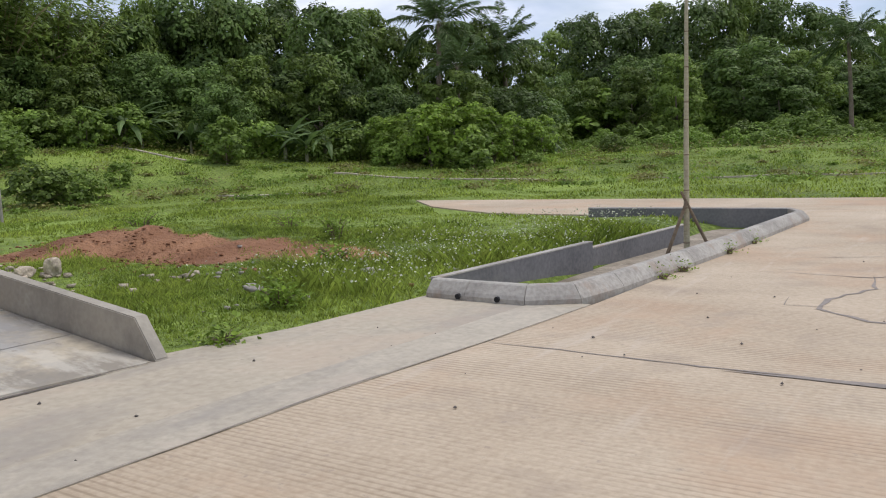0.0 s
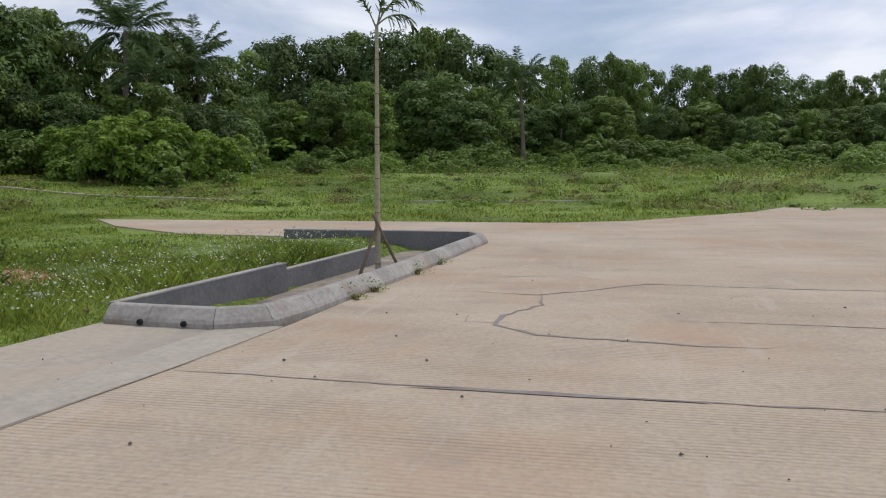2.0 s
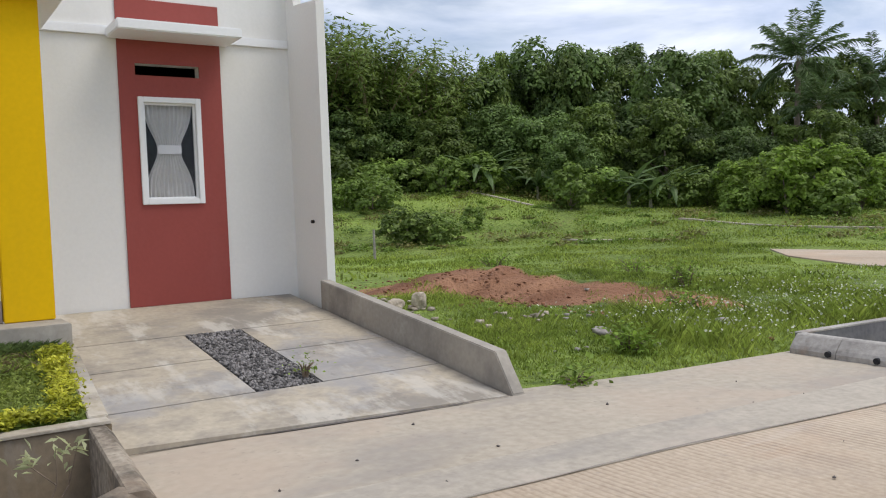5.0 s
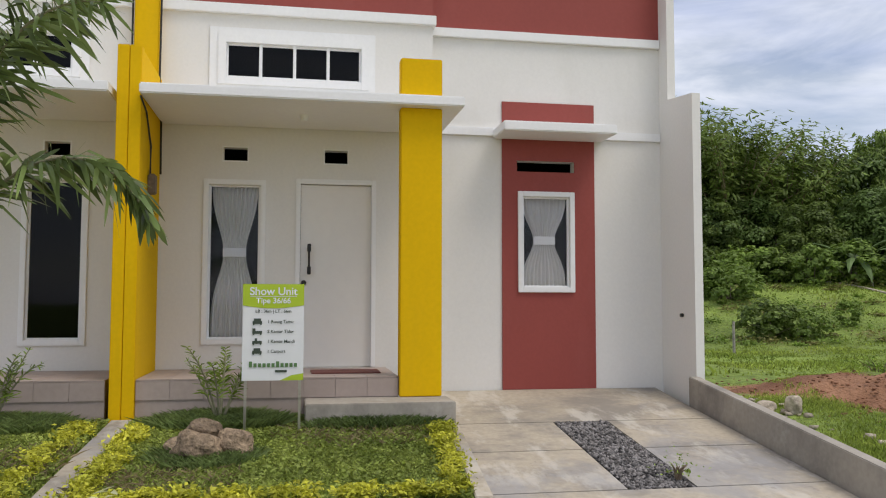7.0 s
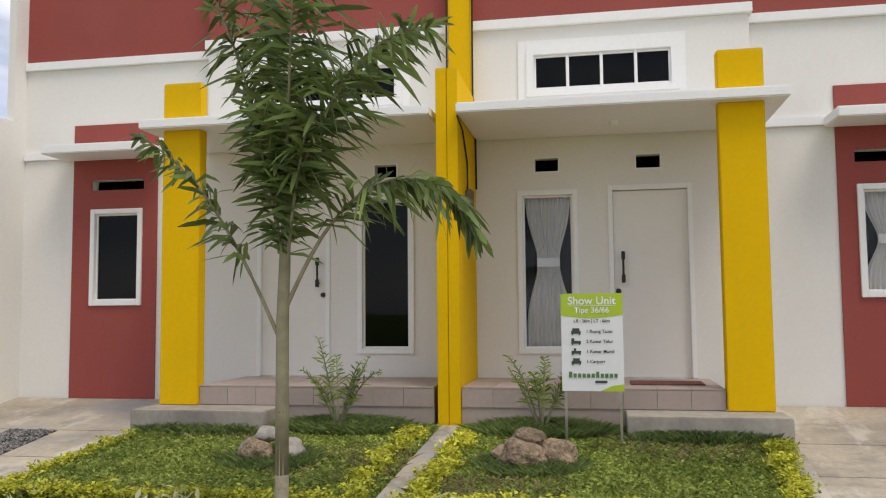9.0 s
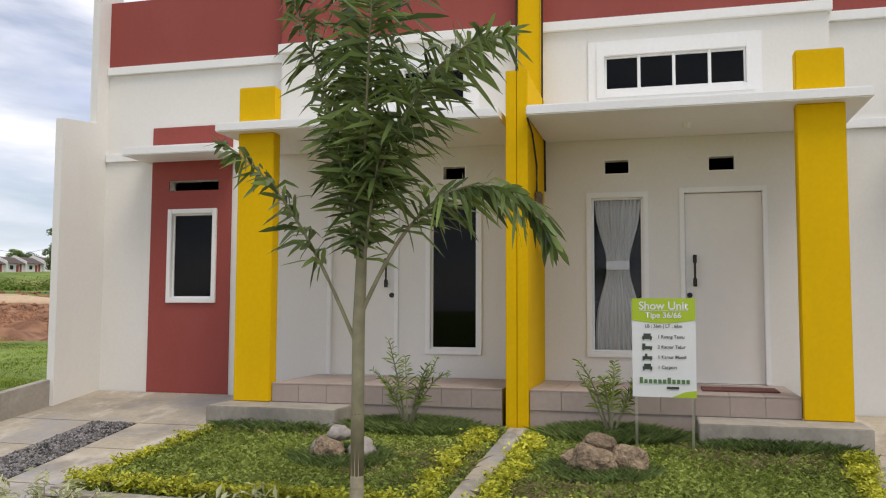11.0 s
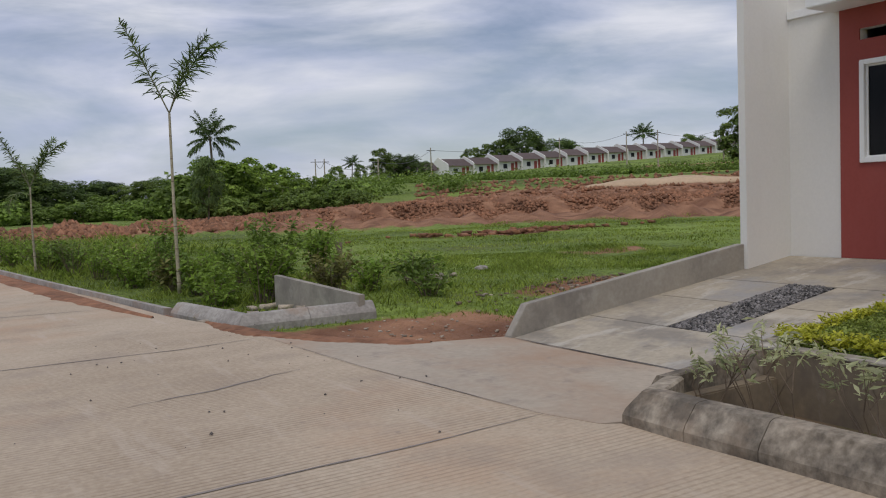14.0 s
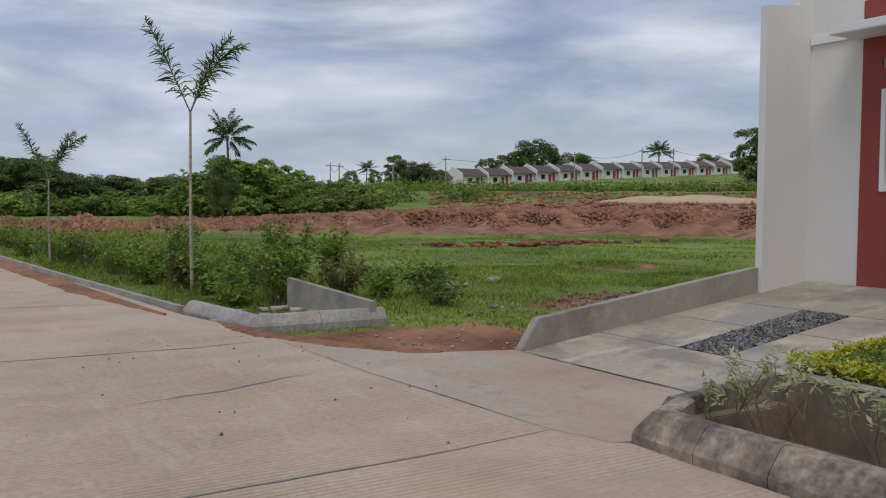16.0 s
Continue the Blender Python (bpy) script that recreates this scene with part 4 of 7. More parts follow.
def drive(s):
    """Concrete drive slabs with a strip of loose gravel let in."""
    dr = thing("driveway", "sloping grey concrete driveway in slabs beside the house", "driveway", "driveways", at=(-7, s * 4.5, 0.2))
    inv = Matrix.Translation((7, -s * 4.5, -0.2))
    xs = [-9.14, -7.75, -6.85, -5.83, -4.82]
    rows = [(3.12, 4.14), (4.70, 5.86)]
    cells = [(xs[i], xs[i + 1], a, b) for i in (1, 2) for a, b in rows] + [(-9.14, -7.75, 3.12, 5.86), (-5.83, -4.82, 3.12, 5.86)]
    for x0, x1, a, b in cells:
        g = 0.010
        bm = bmesh.new()
        pts = []
        for x, near in ((x0 + g, True), (x1 - g, True), (x1 - g, False), (x0 + g, False)):
            y = (inner_edge(s, x) if a == 3.12 else a) + g * (a != 4.14) if near else b - g * (b != 4.70)
            if x > -5.0:
                x = float(foot_x(s, y)) - g
            pts.append((x, s * float(y), carport_z(x)))
        top, low = [bm.verts.new(p) for p in pts], [bm.verts.new((p[0], p[1], p[2] - 0.15)) for p in pts]
        bm.faces.new(top)
        bm.faces.new(low)
        for i in range(4):
            bm.faces.new((top[i], top[(i + 1) % 4], low[(i + 1) % 4], low[i]))
        part("slab", bm, CONC, dr).matrix_parent_inverse = inv
    # bed under the joints and the gravel
    vs = [(x, s * y, carport_z(x) - 0.03) for x, y in ((-9.14, 3.11), (-7.3, 3.11), (float(foot_x(s, 3.0)) - 0.02, float(inner_edge(s, -5.0))), (-4.83, 5.87), (-9.14, 5.87))]
    flat("bed", vs, [(0, 1, 2, 3, 4)], JOINT, dr).matrix_parent_inverse = inv
    n = 5200
    rg = np.random.default_rng(11 if s > 0 else 12)
    px, py = rg.uniform(-7.74, -5.84, n), s * rg.uniform(4.15, 4.69, n)
    pz = carport_z(px) - 0.022 + rg.uniform(0, 0.025, n)
    c = np.stack([px, py, pz], 1)
    sz = rg.uniform(0.012, 0.03, (n, 1, 1))
    octa = np.array([(1, 0, 0), (0, 1, 0), (-1, 0, 0), (0, -1, 0), (0, 0, 0.7), (0, 0, -0.7)], float)[None] * rg.uniform(0.6, 1.3, (n, 6, 1))
    an = rg.uniform(0, 6.28, n)
    ca, sa = np.cos(an), np.sin(an)
    rot = np.stack([np.stack([ca, -sa, 0 * ca], 1), np.stack([sa, ca, 0 * ca], 1), np.stack([0 * ca, 0 * ca, 1 + 0 * ca], 1)], 1)
    v = np.einsum("nij,nkj->nki", rot, octa * sz) + c[:, None]
    f = np.array([(0, 1, 4), (1, 2, 4), (2, 3, 4), (3, 0, 4), (1, 0, 5), (2, 1, 5), (3, 2, 5), (0, 3, 5)])
    faces = (np.arange(n)[:, None, None] * 6 + f[None]).reshape(-1, 3)
    tagged(soup("gravel", v.reshape(-1, 3), faces, GRAVEL), "strip of loose dark grey gravel set in the driveway", "gravel", kind="stuff")
    # low boundary wall with a slanted end
    bm = bmesh.new()
    prof = [(-8.30, carport_z(-8.30) - 0.35), (-4.80, -0.30), (-4.80, -0.075), (-5.02, 0.245), (-8.30, 0.68)]
    y0, y1 = sorted((s * 5.87, s * 5.99))
    def back(x):
        return 0.14 * (-4.8 - x) / 3.5 if s < 0 else 0.0
    A, B = [bm.verts.new((x, y0 + back(x), z)) for x, z in prof], [bm.verts.new((x, y1 + back(x), z)) for x, z in prof]
    bm.faces.new(A)
    bm.faces.new(B)
    for i in range(5):
        bm.faces.new((A[i], A[(i + 1) % 5], B[(i + 1) % 5], B[i]))
    bmesh.ops.bevel(bm, geom=[e for e in bm.edges if min(v.co.z for v in e.verts) > -0.1], offset=0.008, segments=2, affect="EDGES")
    tagged(part("low_wall", bm, WALLCONC), "low grey cement wall with a slanted end along the driveway", "wall", "low driveway walls", "structure")


drive(1)
drive(-1)
ribbon("drive_joint", [(-5.12, 2.95), (-5.08, 3.65), (-4.91, 4.85), (-4.80, 5.86)], 0.04, ROAD_Z + 0.012, JOINT, "dirty joint at the foot of the driveway", 0.01, 20)
ribbon("drive_joint", [(-4.84, -3.15), (-4.83, -4.5), (-4.81, -5.86)], 0.035, ROAD_Z + 0.012, JOINT, "dirty joint at the foot of the driveway", 0.01, 21)


def lawn_z(x):
    return 0.20 + (-4.95 - x) / (7.8 - 4.95) * 0.19


KP = [(0.02, -0.25), (0.02, 0.05), (0.0, 0.085), (-0.08, 0.175), (-0.10, 0.185), (-0.18, 0.185), (-0.195, 0.175), (-0.195, -0.55)]


def kerb_run(name, pts, label, material=KERB, profile=KP, piece=0.0, group="kerbs"):
    """A run of cast kerb, bevelled towards the road (to the line's right)."""
    k = thing(name, label, "kerb", group, at=pts[0])
    inv = Matrix.Translation(-Vector(pts[0]))
    flip = [(-o, z) for o, z in profile]
    segs = []
    for a, b in zip(pts, pts[1:]):
        n = max(1, round((Vector(b) - Vector(a)).length / piece)) if piece else 1
        segs += [(Vector(a).lerp(Vector(b), i / n), Vector(a).lerp(Vector(b), (i + 1) / n)) for i in range(n)]
    for i, (a, b) in enumerate(segs):
        d0 = (a - segs[i - 1][0]).xy.normalized() if i else (b - a).xy.normalized()
        d1 = (b - a).xy.normalized()
        d2 = (segs[i + 1][1] - b).xy.normalized() if i < len(segs) - 1 else d1
        vs = []
        for p, e, g in ((a, d0, 0.003), (b, d2, -0.003)):
            m = (e + d1).normalized()
            nr = Vector((-m.y, m.x)) / max(0.6, m.dot(d1))
            vs += [(p.x + nr.x * o + d1.x * g, p.y + nr.y * o + d1.y * g, p.z + z) for o, z in flip]
        m = len(flip)
        fs = [(j, (j + 1) % m, (j + 1) % m + m, j + m) for j in range(m)] + [tuple(range(m)), tuple(range(m, 2 * m))]
        bm = bmesh.new()
        bv = [bm.verts.new(v) for v in vs]
        for f in fs:
            bm.faces.new([bv[q] for q in f])
        part("kerb_stone", bm, material, k).matrix_parent_inverse = inv
    return k


Z = ROAD_Z
# trench for planting in front of the two gardens
FULL = [(0.02, -0.3), (0.02, 0.06), (0.0, 0.10), (-0.09, 0.205), (-0.12, 0.215), (-0.21, 0.215), (-0.225, 0.20), (-0.225, -0.3)]
THIN = [(0.02, -0.3), (0.02, 0.13), (0.0, 0.165), (-0.035, 0.207), (-0.05, 0.212), (-0.125, 0.212), (-0.135, 0.20), (-0.135, -0.5)]
kerb_run("kerb", [(-3.90, -3.03, Z), (-3.43, -2.80, Z), (-3.42, -2.3, Z), (-3.44, -1.8, Z), (-3.46, 1.8, Z), (-3.42, 2.2, Z), (-3.40, 2.52, Z), (-3.66, 2.80, Z)], "weathered bevelled concrete kerb before the planting trench", piece=1.2, profile=FULL)
kerb_run("end_kerb", [(-4.95, -3.02, Z + 0.075), (-4.4, -3.025, Z + 0.03), (-3.912, -3.03, Z)], "narrow weathered cement kerb closing the planting trench", piece=1.0, profile=THIN)
kerb_run("end_kerb", [(-3.672, 2.80, Z), (-4.3, 2.83, Z + 0.035), (-4.95, 2.86, Z + 0.075)], "narrow weathered cement kerb closing the planting trench", piece=1.0, profile=THIN)
tagged(part("garden_wall", boxed((-5.03, -3.00, -0.75), (-4.90, 2.86, 0.195), 0.006), GARDENWALL), "stained grey-brown cement retaining wall along the front gardens", "wall", kind="structure")
tagged(part("wall_cap", boxed((-5.034, -2.995, 0.196), (-4.885, 2.855, 0.216), 0.004), CONC), "pale concrete edge on the garden wall", "cap", kind="structure")
tagged(part("box_floor", boxed((-4.4, 9.2, -0.7), (-2.75, 18.7, -0.30)), BOXSOIL), "sandy grey soil in the corner planting box", "soil", kind="structure")
tagged(part("garden_divider", boxed((-7.72, -0.055, 0.0), (-5.035, 0.125, 0.3), 0.006), CONC), "pale concrete strip between the two gardens", "strip", kind="structure")
gd = bpy.data.objects["garden_divider"]
for v in gd.data.vertices:
    if v.co.z > 0.15:
        v.co.z += lawn_z(v.co.x) + 0.03 - 0.3
for s in (1, -1):
    y0, y1 = sorted((s * 2.98, s * 3.10))
    e = part("garden_edge", boxed((-7.29, y0, 0.0), (-5.035, y1, 0.3), 0.006), CONC)
    for v in e.data.vertices:
        v.co.y += s * (float(inner_edge(s, v.co.x)) - 0.02 - 3.10)
        if v.co.z > 0.15:
            v.co.z += lawn_z(v.co.x) + 0.02 - 0.3
    tagged(e, "pale concrete edging between lawn and driveway", "edging", "lawn edgings", "structure")
tagged(part("trench_ledge", boxed((-4.895, -2.88, -0.6), (-3.9, -2.76, 0.0), 0.01), GARDENWALL), "low cement ledge at the end of the trench", "ledge", kind="structure")
tagged(part("trench_floor", boxed((-4.90, -2.9, -0.7), (-3.55, 2.9, -0.26)), TRENCH), "brown soil in the planting trench", "soil", kind="structure")
for yy in (0.05, 0.58):
    pp = tagged(part("drain_pipe", tube(bmesh.new(), [(-5.0, yy, -0.13), (-4.70, yy, -0.15), (-4.66, yy, -0.151), (-4.66, yy, -0.151)], [0.055, 0.055, 0.062, 0.045], 16), PLASTIC), "grey plastic drain pipe out of the garden wall", "pipe", "drain pipes")

# planting box at the road corner, towards the wood
kerb_run("kerb", [(-4.45, 9.02, Z), (-3.95, 8.97, Z), (-3.25, 8.94, Z), (-2.80, 9.22, Z), (-2.68, 10.0, Z), (-2.50, 13.0, Z), (-2.42, 15.96, Z), (-2.36, 18.1, Z), (-2.72, 18.85, Z), (-4.5, 18.95, Z), (-6.95, 19.0, Z)][::-1],
         "grey bevelled concrete kerb round the corner planting box", material=KERB_PALE, piece=1.2, profile=[(-o, z) for o, z in KP][::-1])
# back walls of the box; the shade on their inner face is painted in
for a, b, t0, t1 in (((-4.50, 9.24), (-4.20, 12.62), 0.07, 0.09), ((-4.28, 12.62), (-4.0, 16.2), -0.02, 0.0)):
    bm = bmesh.new()
    w = 0.05
    q = [(a[0] - w, a[1]), (a[0] + w, a[1]), (b[0] + w, b[1]), (b[0] - w, b[1])]
    lo = [bm.verts.new((*p, -0.8)) for p in q]
    hi = [bm.verts.new((*p, z)) for p, z in zip(q, (t0, t0, t1, t1))]
    bm.faces.new(lo)
    bm.faces.new(hi)
    for i in range(4):
        bm.faces.new((lo[i], lo[(i + 1) % 4], hi[(i + 1) % 4], hi[i]))
    # added pale slab: sunlight on the wall's top edge, given as colour
    w = 0.054
    q = [(a[0] - w, a[1]), (a[0] + w, a[1]), (b[0] + w, b[1]), (b[0] - w, b[1])]
    slab("wall_cap", [(*p, z + 0.016) for p, z in zip(q, (t0, t0, t1, t1))], 0, 0.015, KERB_PALE, "pale added strip for the sunlit top of the box wall", category="cap")
    tagged(part("box_wall", bm, BOXWALL), "thin grey cement wall at the back of the planting box, coloured dark as in shade", "wall", "box walls", "structure")
# dark lining added where the far inner face lies in shade
tagged(part("box_wall", boxed((-6.85, 18.60, -0.6), (-2.75, 18.655, 0.085)), BOXWALL), "thin grey cement lining at the end of the planting box, coloured dark as in shade", "wall", "box walls", "structure")
# planting box and kerb at the other corner
kerb_run("kerb", [(-2.66, -11.1, Z - 0.06), (-2.95, -8.98, Z - 0.06), (-4.80, -8.90, Z - 0.05)][::-1], "pale worn concrete kerb round a corner planting box", material=KERB_PALE, profile=[(-o, z) for o, z in KP][::-1], piece=1.1)
tagged(flat("box_wall", *sweep([(0.05, -0.5), (0.05, 0.02), (-0.05, 0.02), (-0.05, -0.5)], [(-4.30, -11.2, 0.28), (-4.62, -8.95, 0.12)]), WALLCONC), "thin cement wall beside the planting box", "wall", "box walls", "structure")
kerb_run("kerb", [(-2.70, -11.15, Z - 0.04), (-1.93, -17, Z), (-0.25, -34.3, Z), (2.2, -70, Z)][::-1], "low soil-stained kerb along the road", material=KERB_PALE, profile=[(0.0, -0.2), (0.0, 0.085), (0.13, 0.10), (0.15, -0.2)], piece=2.0)

# red soil washed over the road's edge and the drive


def spill(name, line, w0, w1, z, seed, label):
    """A thin uneven sheet of soil on the concrete."""
    rg = np.random.default_rng(seed)
    vs, fs = [], []
    dense = [np.array(a) + (np.array(b) - np.array(a)) * i / 24 for a, b in zip(line, line[1:]) for i in range(24)]
    m = 7
    wa, wb = (0.45 + 1.0 * np.convolve(rg.random(len(dense) + 10), np.ones(11) / 11, 'valid') + rg.normal(0, 0.06, len(dense)) for _ in range(2))
    for i, p in enumerate(dense):
        q = dense[min(i + 1, len(dense) - 1)] - dense[max(i - 1, 0)]
        q = q / np.linalg.norm(q)
        n = np.array([-q[1], q[0]])
        a, b = (w * g[i] * min(1, (i + 1) / 14, (len(dense) - i) / 6) for w, g in ((w0, wa), (w1, wb)))
        for j in range(m):
            t = j / (m - 1)
            o = -a + (a + b) * t
            vs.append((p[0] + n[0] * o, p[1] + n[1] * o, z + 0.018 * math.sin(math.pi * t) ** 0.7 * rg.uniform(0.4, 1.2) - (0.012 if j in (0, m - 1) else 0)))
        if i:
            fs += [((i - 1) * m + j, (i - 1) * m + j + 1, i * m + j + 1, i * m + j) for j in range(m - 1)]
    tagged(flat(name, vs, fs, SOIL, None, label, True), category="soil", kind="structure")


spill("soil_spill", [(-2.30, -10.6), (-1.75, -17.0), (-0.05, -34.3), (1.2, -50)], 0.06, 0.42, Z + 0.012, 3, "red soil washed along the kerb on the road")
spill("soil_spill", [(-2.72, -9.6), (-2.95, -8.2), (-3.35, -7.3), (-4.1, -6.2)], 0.22, 0.16, Z + 0.006, 5, "thin red soil trodden over the drive apron")


# ---- plants of the gardens ----
def lawn(s):
    y0, y1 = sorted((s * (0.127 if s > 0 else 0.057), s * 2.978))
    y_in, y_far = (y0, y1) if s > 0 else (y1, y0)
    vs = [(x, y, lawn_z(x)) for x in (-7.79, -5.035) for y in (y_in, s * (float(inner_edge(s, x)) - 0.13))]
    tagged(flat("lawn_soil", vs, [(0, 1, 3, 2)], GROUND), "earth of a small front lawn", "ground", kind="structure")
    rg = np.random.default_rng(31 + s)
    n = 40000
    x, y = rg.uniform(-7.75, -5.06, n), rg.uniform(y0 + 0.02, y1 - 0.02, n)
    thin = np.sin(x * 3.1 + 1.7 * s) * np.sin(y * 2.3) > 0.55
    keep = ~(thin & (rg.random(n) < 0.7)) & (np.abs(y) < inner_edge(s, x) - 0.16)
    x, y = x[keep], y[keep]
    p = np.stack([x, y, lawn_z(x) + rg.uniform(0.005, 0.05, len(x))], 1)
    v, f = leaves(p, 0.038, 0.0, 0.6, rg, 1.2)
    v2, f2 = blades(np.stack([x, y, lawn_z(x)], 1)[::3], 0.06, 0.008, rg)
    vv, ff = join((v, f), (v2, f2))
    dry = rg.random(len(x)) < 0.35 * np.clip(np.sin(x * 2.3 + 1 + s) * np.sin(y * 1.9 + 0.6 * s) - 0.1, 0, 1)
    v3, f3 = blades(np.stack([x, y, lawn_z(x) + 0.02], 1)[dry], 0.05, 0.007, rg, 0.9)
    tagged(soup("dry_grass", v3, f3, LEAF_DRY), "dry straw-coloured grass in worn spots of the lawn", "grass", kind="stuff")
    tagged(soup("lawn", vv, ff, LEAF_LAWN), "short broad-leaved green lawn of the front garden", "lawn", kind="stuff")


lawn(1)
lawn(-1)


def border(pts, width, height, n, material, label, seed, name="border_plants", leaf=0.042):
    """A low run of bedding plants along a line: tufts of small leaves."""
    rg = np.random.default_rng(seed)
    seg = np.array(pts, float)
    run = np.hypot(*(seg[1] - seg[0]))
    m = int(run / 0.115)
    t = np.repeat((np.arange(m) + 0.5) / m, 2) + rg.normal(0, 0.012, 2 * m)
    t = np.clip(t[rg.random(2 * m) < 0.9], 0, 0.999)
    c = seg[0] + (seg[1] - seg[0]) * t[:, None] + rg.normal(0, width * 0.36, (len(t), 2))
    hh = height * rg.uniform(0.6, 1.25, len(t))
    k = n // (2 * m)
    off = rg.normal(0, 1, (len(t), k, 3)) * np.array([0.045, 0.045, 0.0])
    z = rg.uniform(0.25, 1.0, (len(t), k)) * hh[:, None]
    p = np.empty((len(t), k, 3))
    p[..., :2] = c[:, None] + off[..., :2] * (0.5 + z[..., None] * 6)
    p[..., 2] = lawn_z(p[..., 0]) + z
    v, f = leaves(p.reshape(-1, 3), leaf, -0.2, 0.5, rg, 0.9)
    tagged(soup(name, v, f, material), label, "plants", "garden borders", "stuff")


LB = "lime-yellow bedding plants edging the lawn"
border([(-5.13, 0.2), (-5.12, 2.62)], 0.11, 0.10, 4600, LEAF_LIME, LB, 41)
border([(-5.13, -2.9), (-5.12, -0.15)], 0.11, 0.10, 4600, LEAF_LIME, LB, 42)
border([(-5.2, 0.28), (-7.4, 0.28)], 0.10, 0.10, 3600, LEAF_LIME, LB, 43)
border([(-5.2, -0.24), (-7.4, -0.24)], 0.11, 0.10, 3400, LEAF_LIME, LB, 44)
border([(-5.2, 2.66), (-7.0, 2.86)], 0.07, 0.12, 3000, LEAF_LIME, LB, 45)
border([(-5.2, -2.84), (-7.0, -2.86)], 0.06, 0.09, 1800, LEAF_LIME, LB, 46)


def fringe(cx, cy, rx, ry, n, seed, h=0.15):
    rg = np.random.default_rng(seed)
    a, r = rg.uniform(0, 6.28, n), np.sqrt(rg.uniform(0.15, 1, n))
    x, y = cx + np.cos(a) * r * rx, cy + np.sin(a) * r * ry
    x = np.clip(x, -7.78, -5.1)
    mound = 0.5 * h * np.clip(1 - ((x - cx) / rx) ** 2 * 0.6 - ((y - cy) / ry) ** 2, 0, 1)
    v, f = blades(np.stack([x, y, lawn_z(x) + mound], 1), h, 0.008, rg, 0.7)
    tagged(soup("mondo_grass", v, f, LEAF_FRINGE), "dark tufted mondo grass in the garden", "grass", "mondo grass", "stuff")


for cy, sg in ((0.93, 1), (-1.18, -1)):
    fringe(-6.25, cy, 0.36, 0.42, 4200, 50 + sg, 0.07)
    fringe(-7.45, sg * 0.93, 0.30, 0.62, 8000, 53 + sg, 0.09)
fringe(-7.22, 2.3, 0.12, 0.65, 2200, 57, 0.08)
fringe(-7.22, -2.3, 0.12, 0.65, 900, 58, 0.08)


def boulder(x, y, z, r, squash, seed, material):
    rg = random.Random(seed)
    bm = bmesh.new()
    bmesh.ops.create_icosphere(bm, subdivisions=3, radius=r)
    o = Vector((rg.uniform(0, 50), rg.uniform(0, 50), 3))
    for v in bm.verts:
        d = v.co.normalized()
        v.co *= 1 + 0.42 * noise.noise(d * 1.7 + o) + 0.22 * abs(noise.noise(d * 3.2 + o)) + 0.06 * noise.noise(d * 9 + o)
        v.co.z *= squash
        v.co.x *= 0.85
    ob = part("boulder", bm, material, None, smooth=True)
    ob.location = (x, y, z)
    ob.rotation_euler = (rg.uniform(-0.2, 0.2), rg.uniform(-0.2, 0.2), rg.uniform(0, 6))
    return ob


for sg, cy, mats in ((1, 0.93, (ROCK, ROCK, ROCK, ROCK)), (-1, -1.18, (ROCK, PALE_ROCK, PALE_ROCK, PALE_ROCK))):
    for i, (dx, dy, dz, r, q) in enumerate(((0.10, -0.06, 0.08, 0.175, 0.75), (-0.05, -0.02, 0.20, 0.125, 0.65), (0.0, 0.19, 0.08, 0.15, 0.9), (-0.08, -0.19, 0.06, 0.125, 0.7))):
        if sg < 0:
            r, dy = r * 0.78, dy * 1.05 - 0.05
        tagged(boulder(-6.3 + dx, cy + dy, 0.30 + dz, r, q, i * 7 + sg, mats[i]), "brown weathered boulder in a rock group on the lawn" if mats[i] is ROCK else "pale grey rounded stone on the lawn", "rock", "rocks on the lawn")


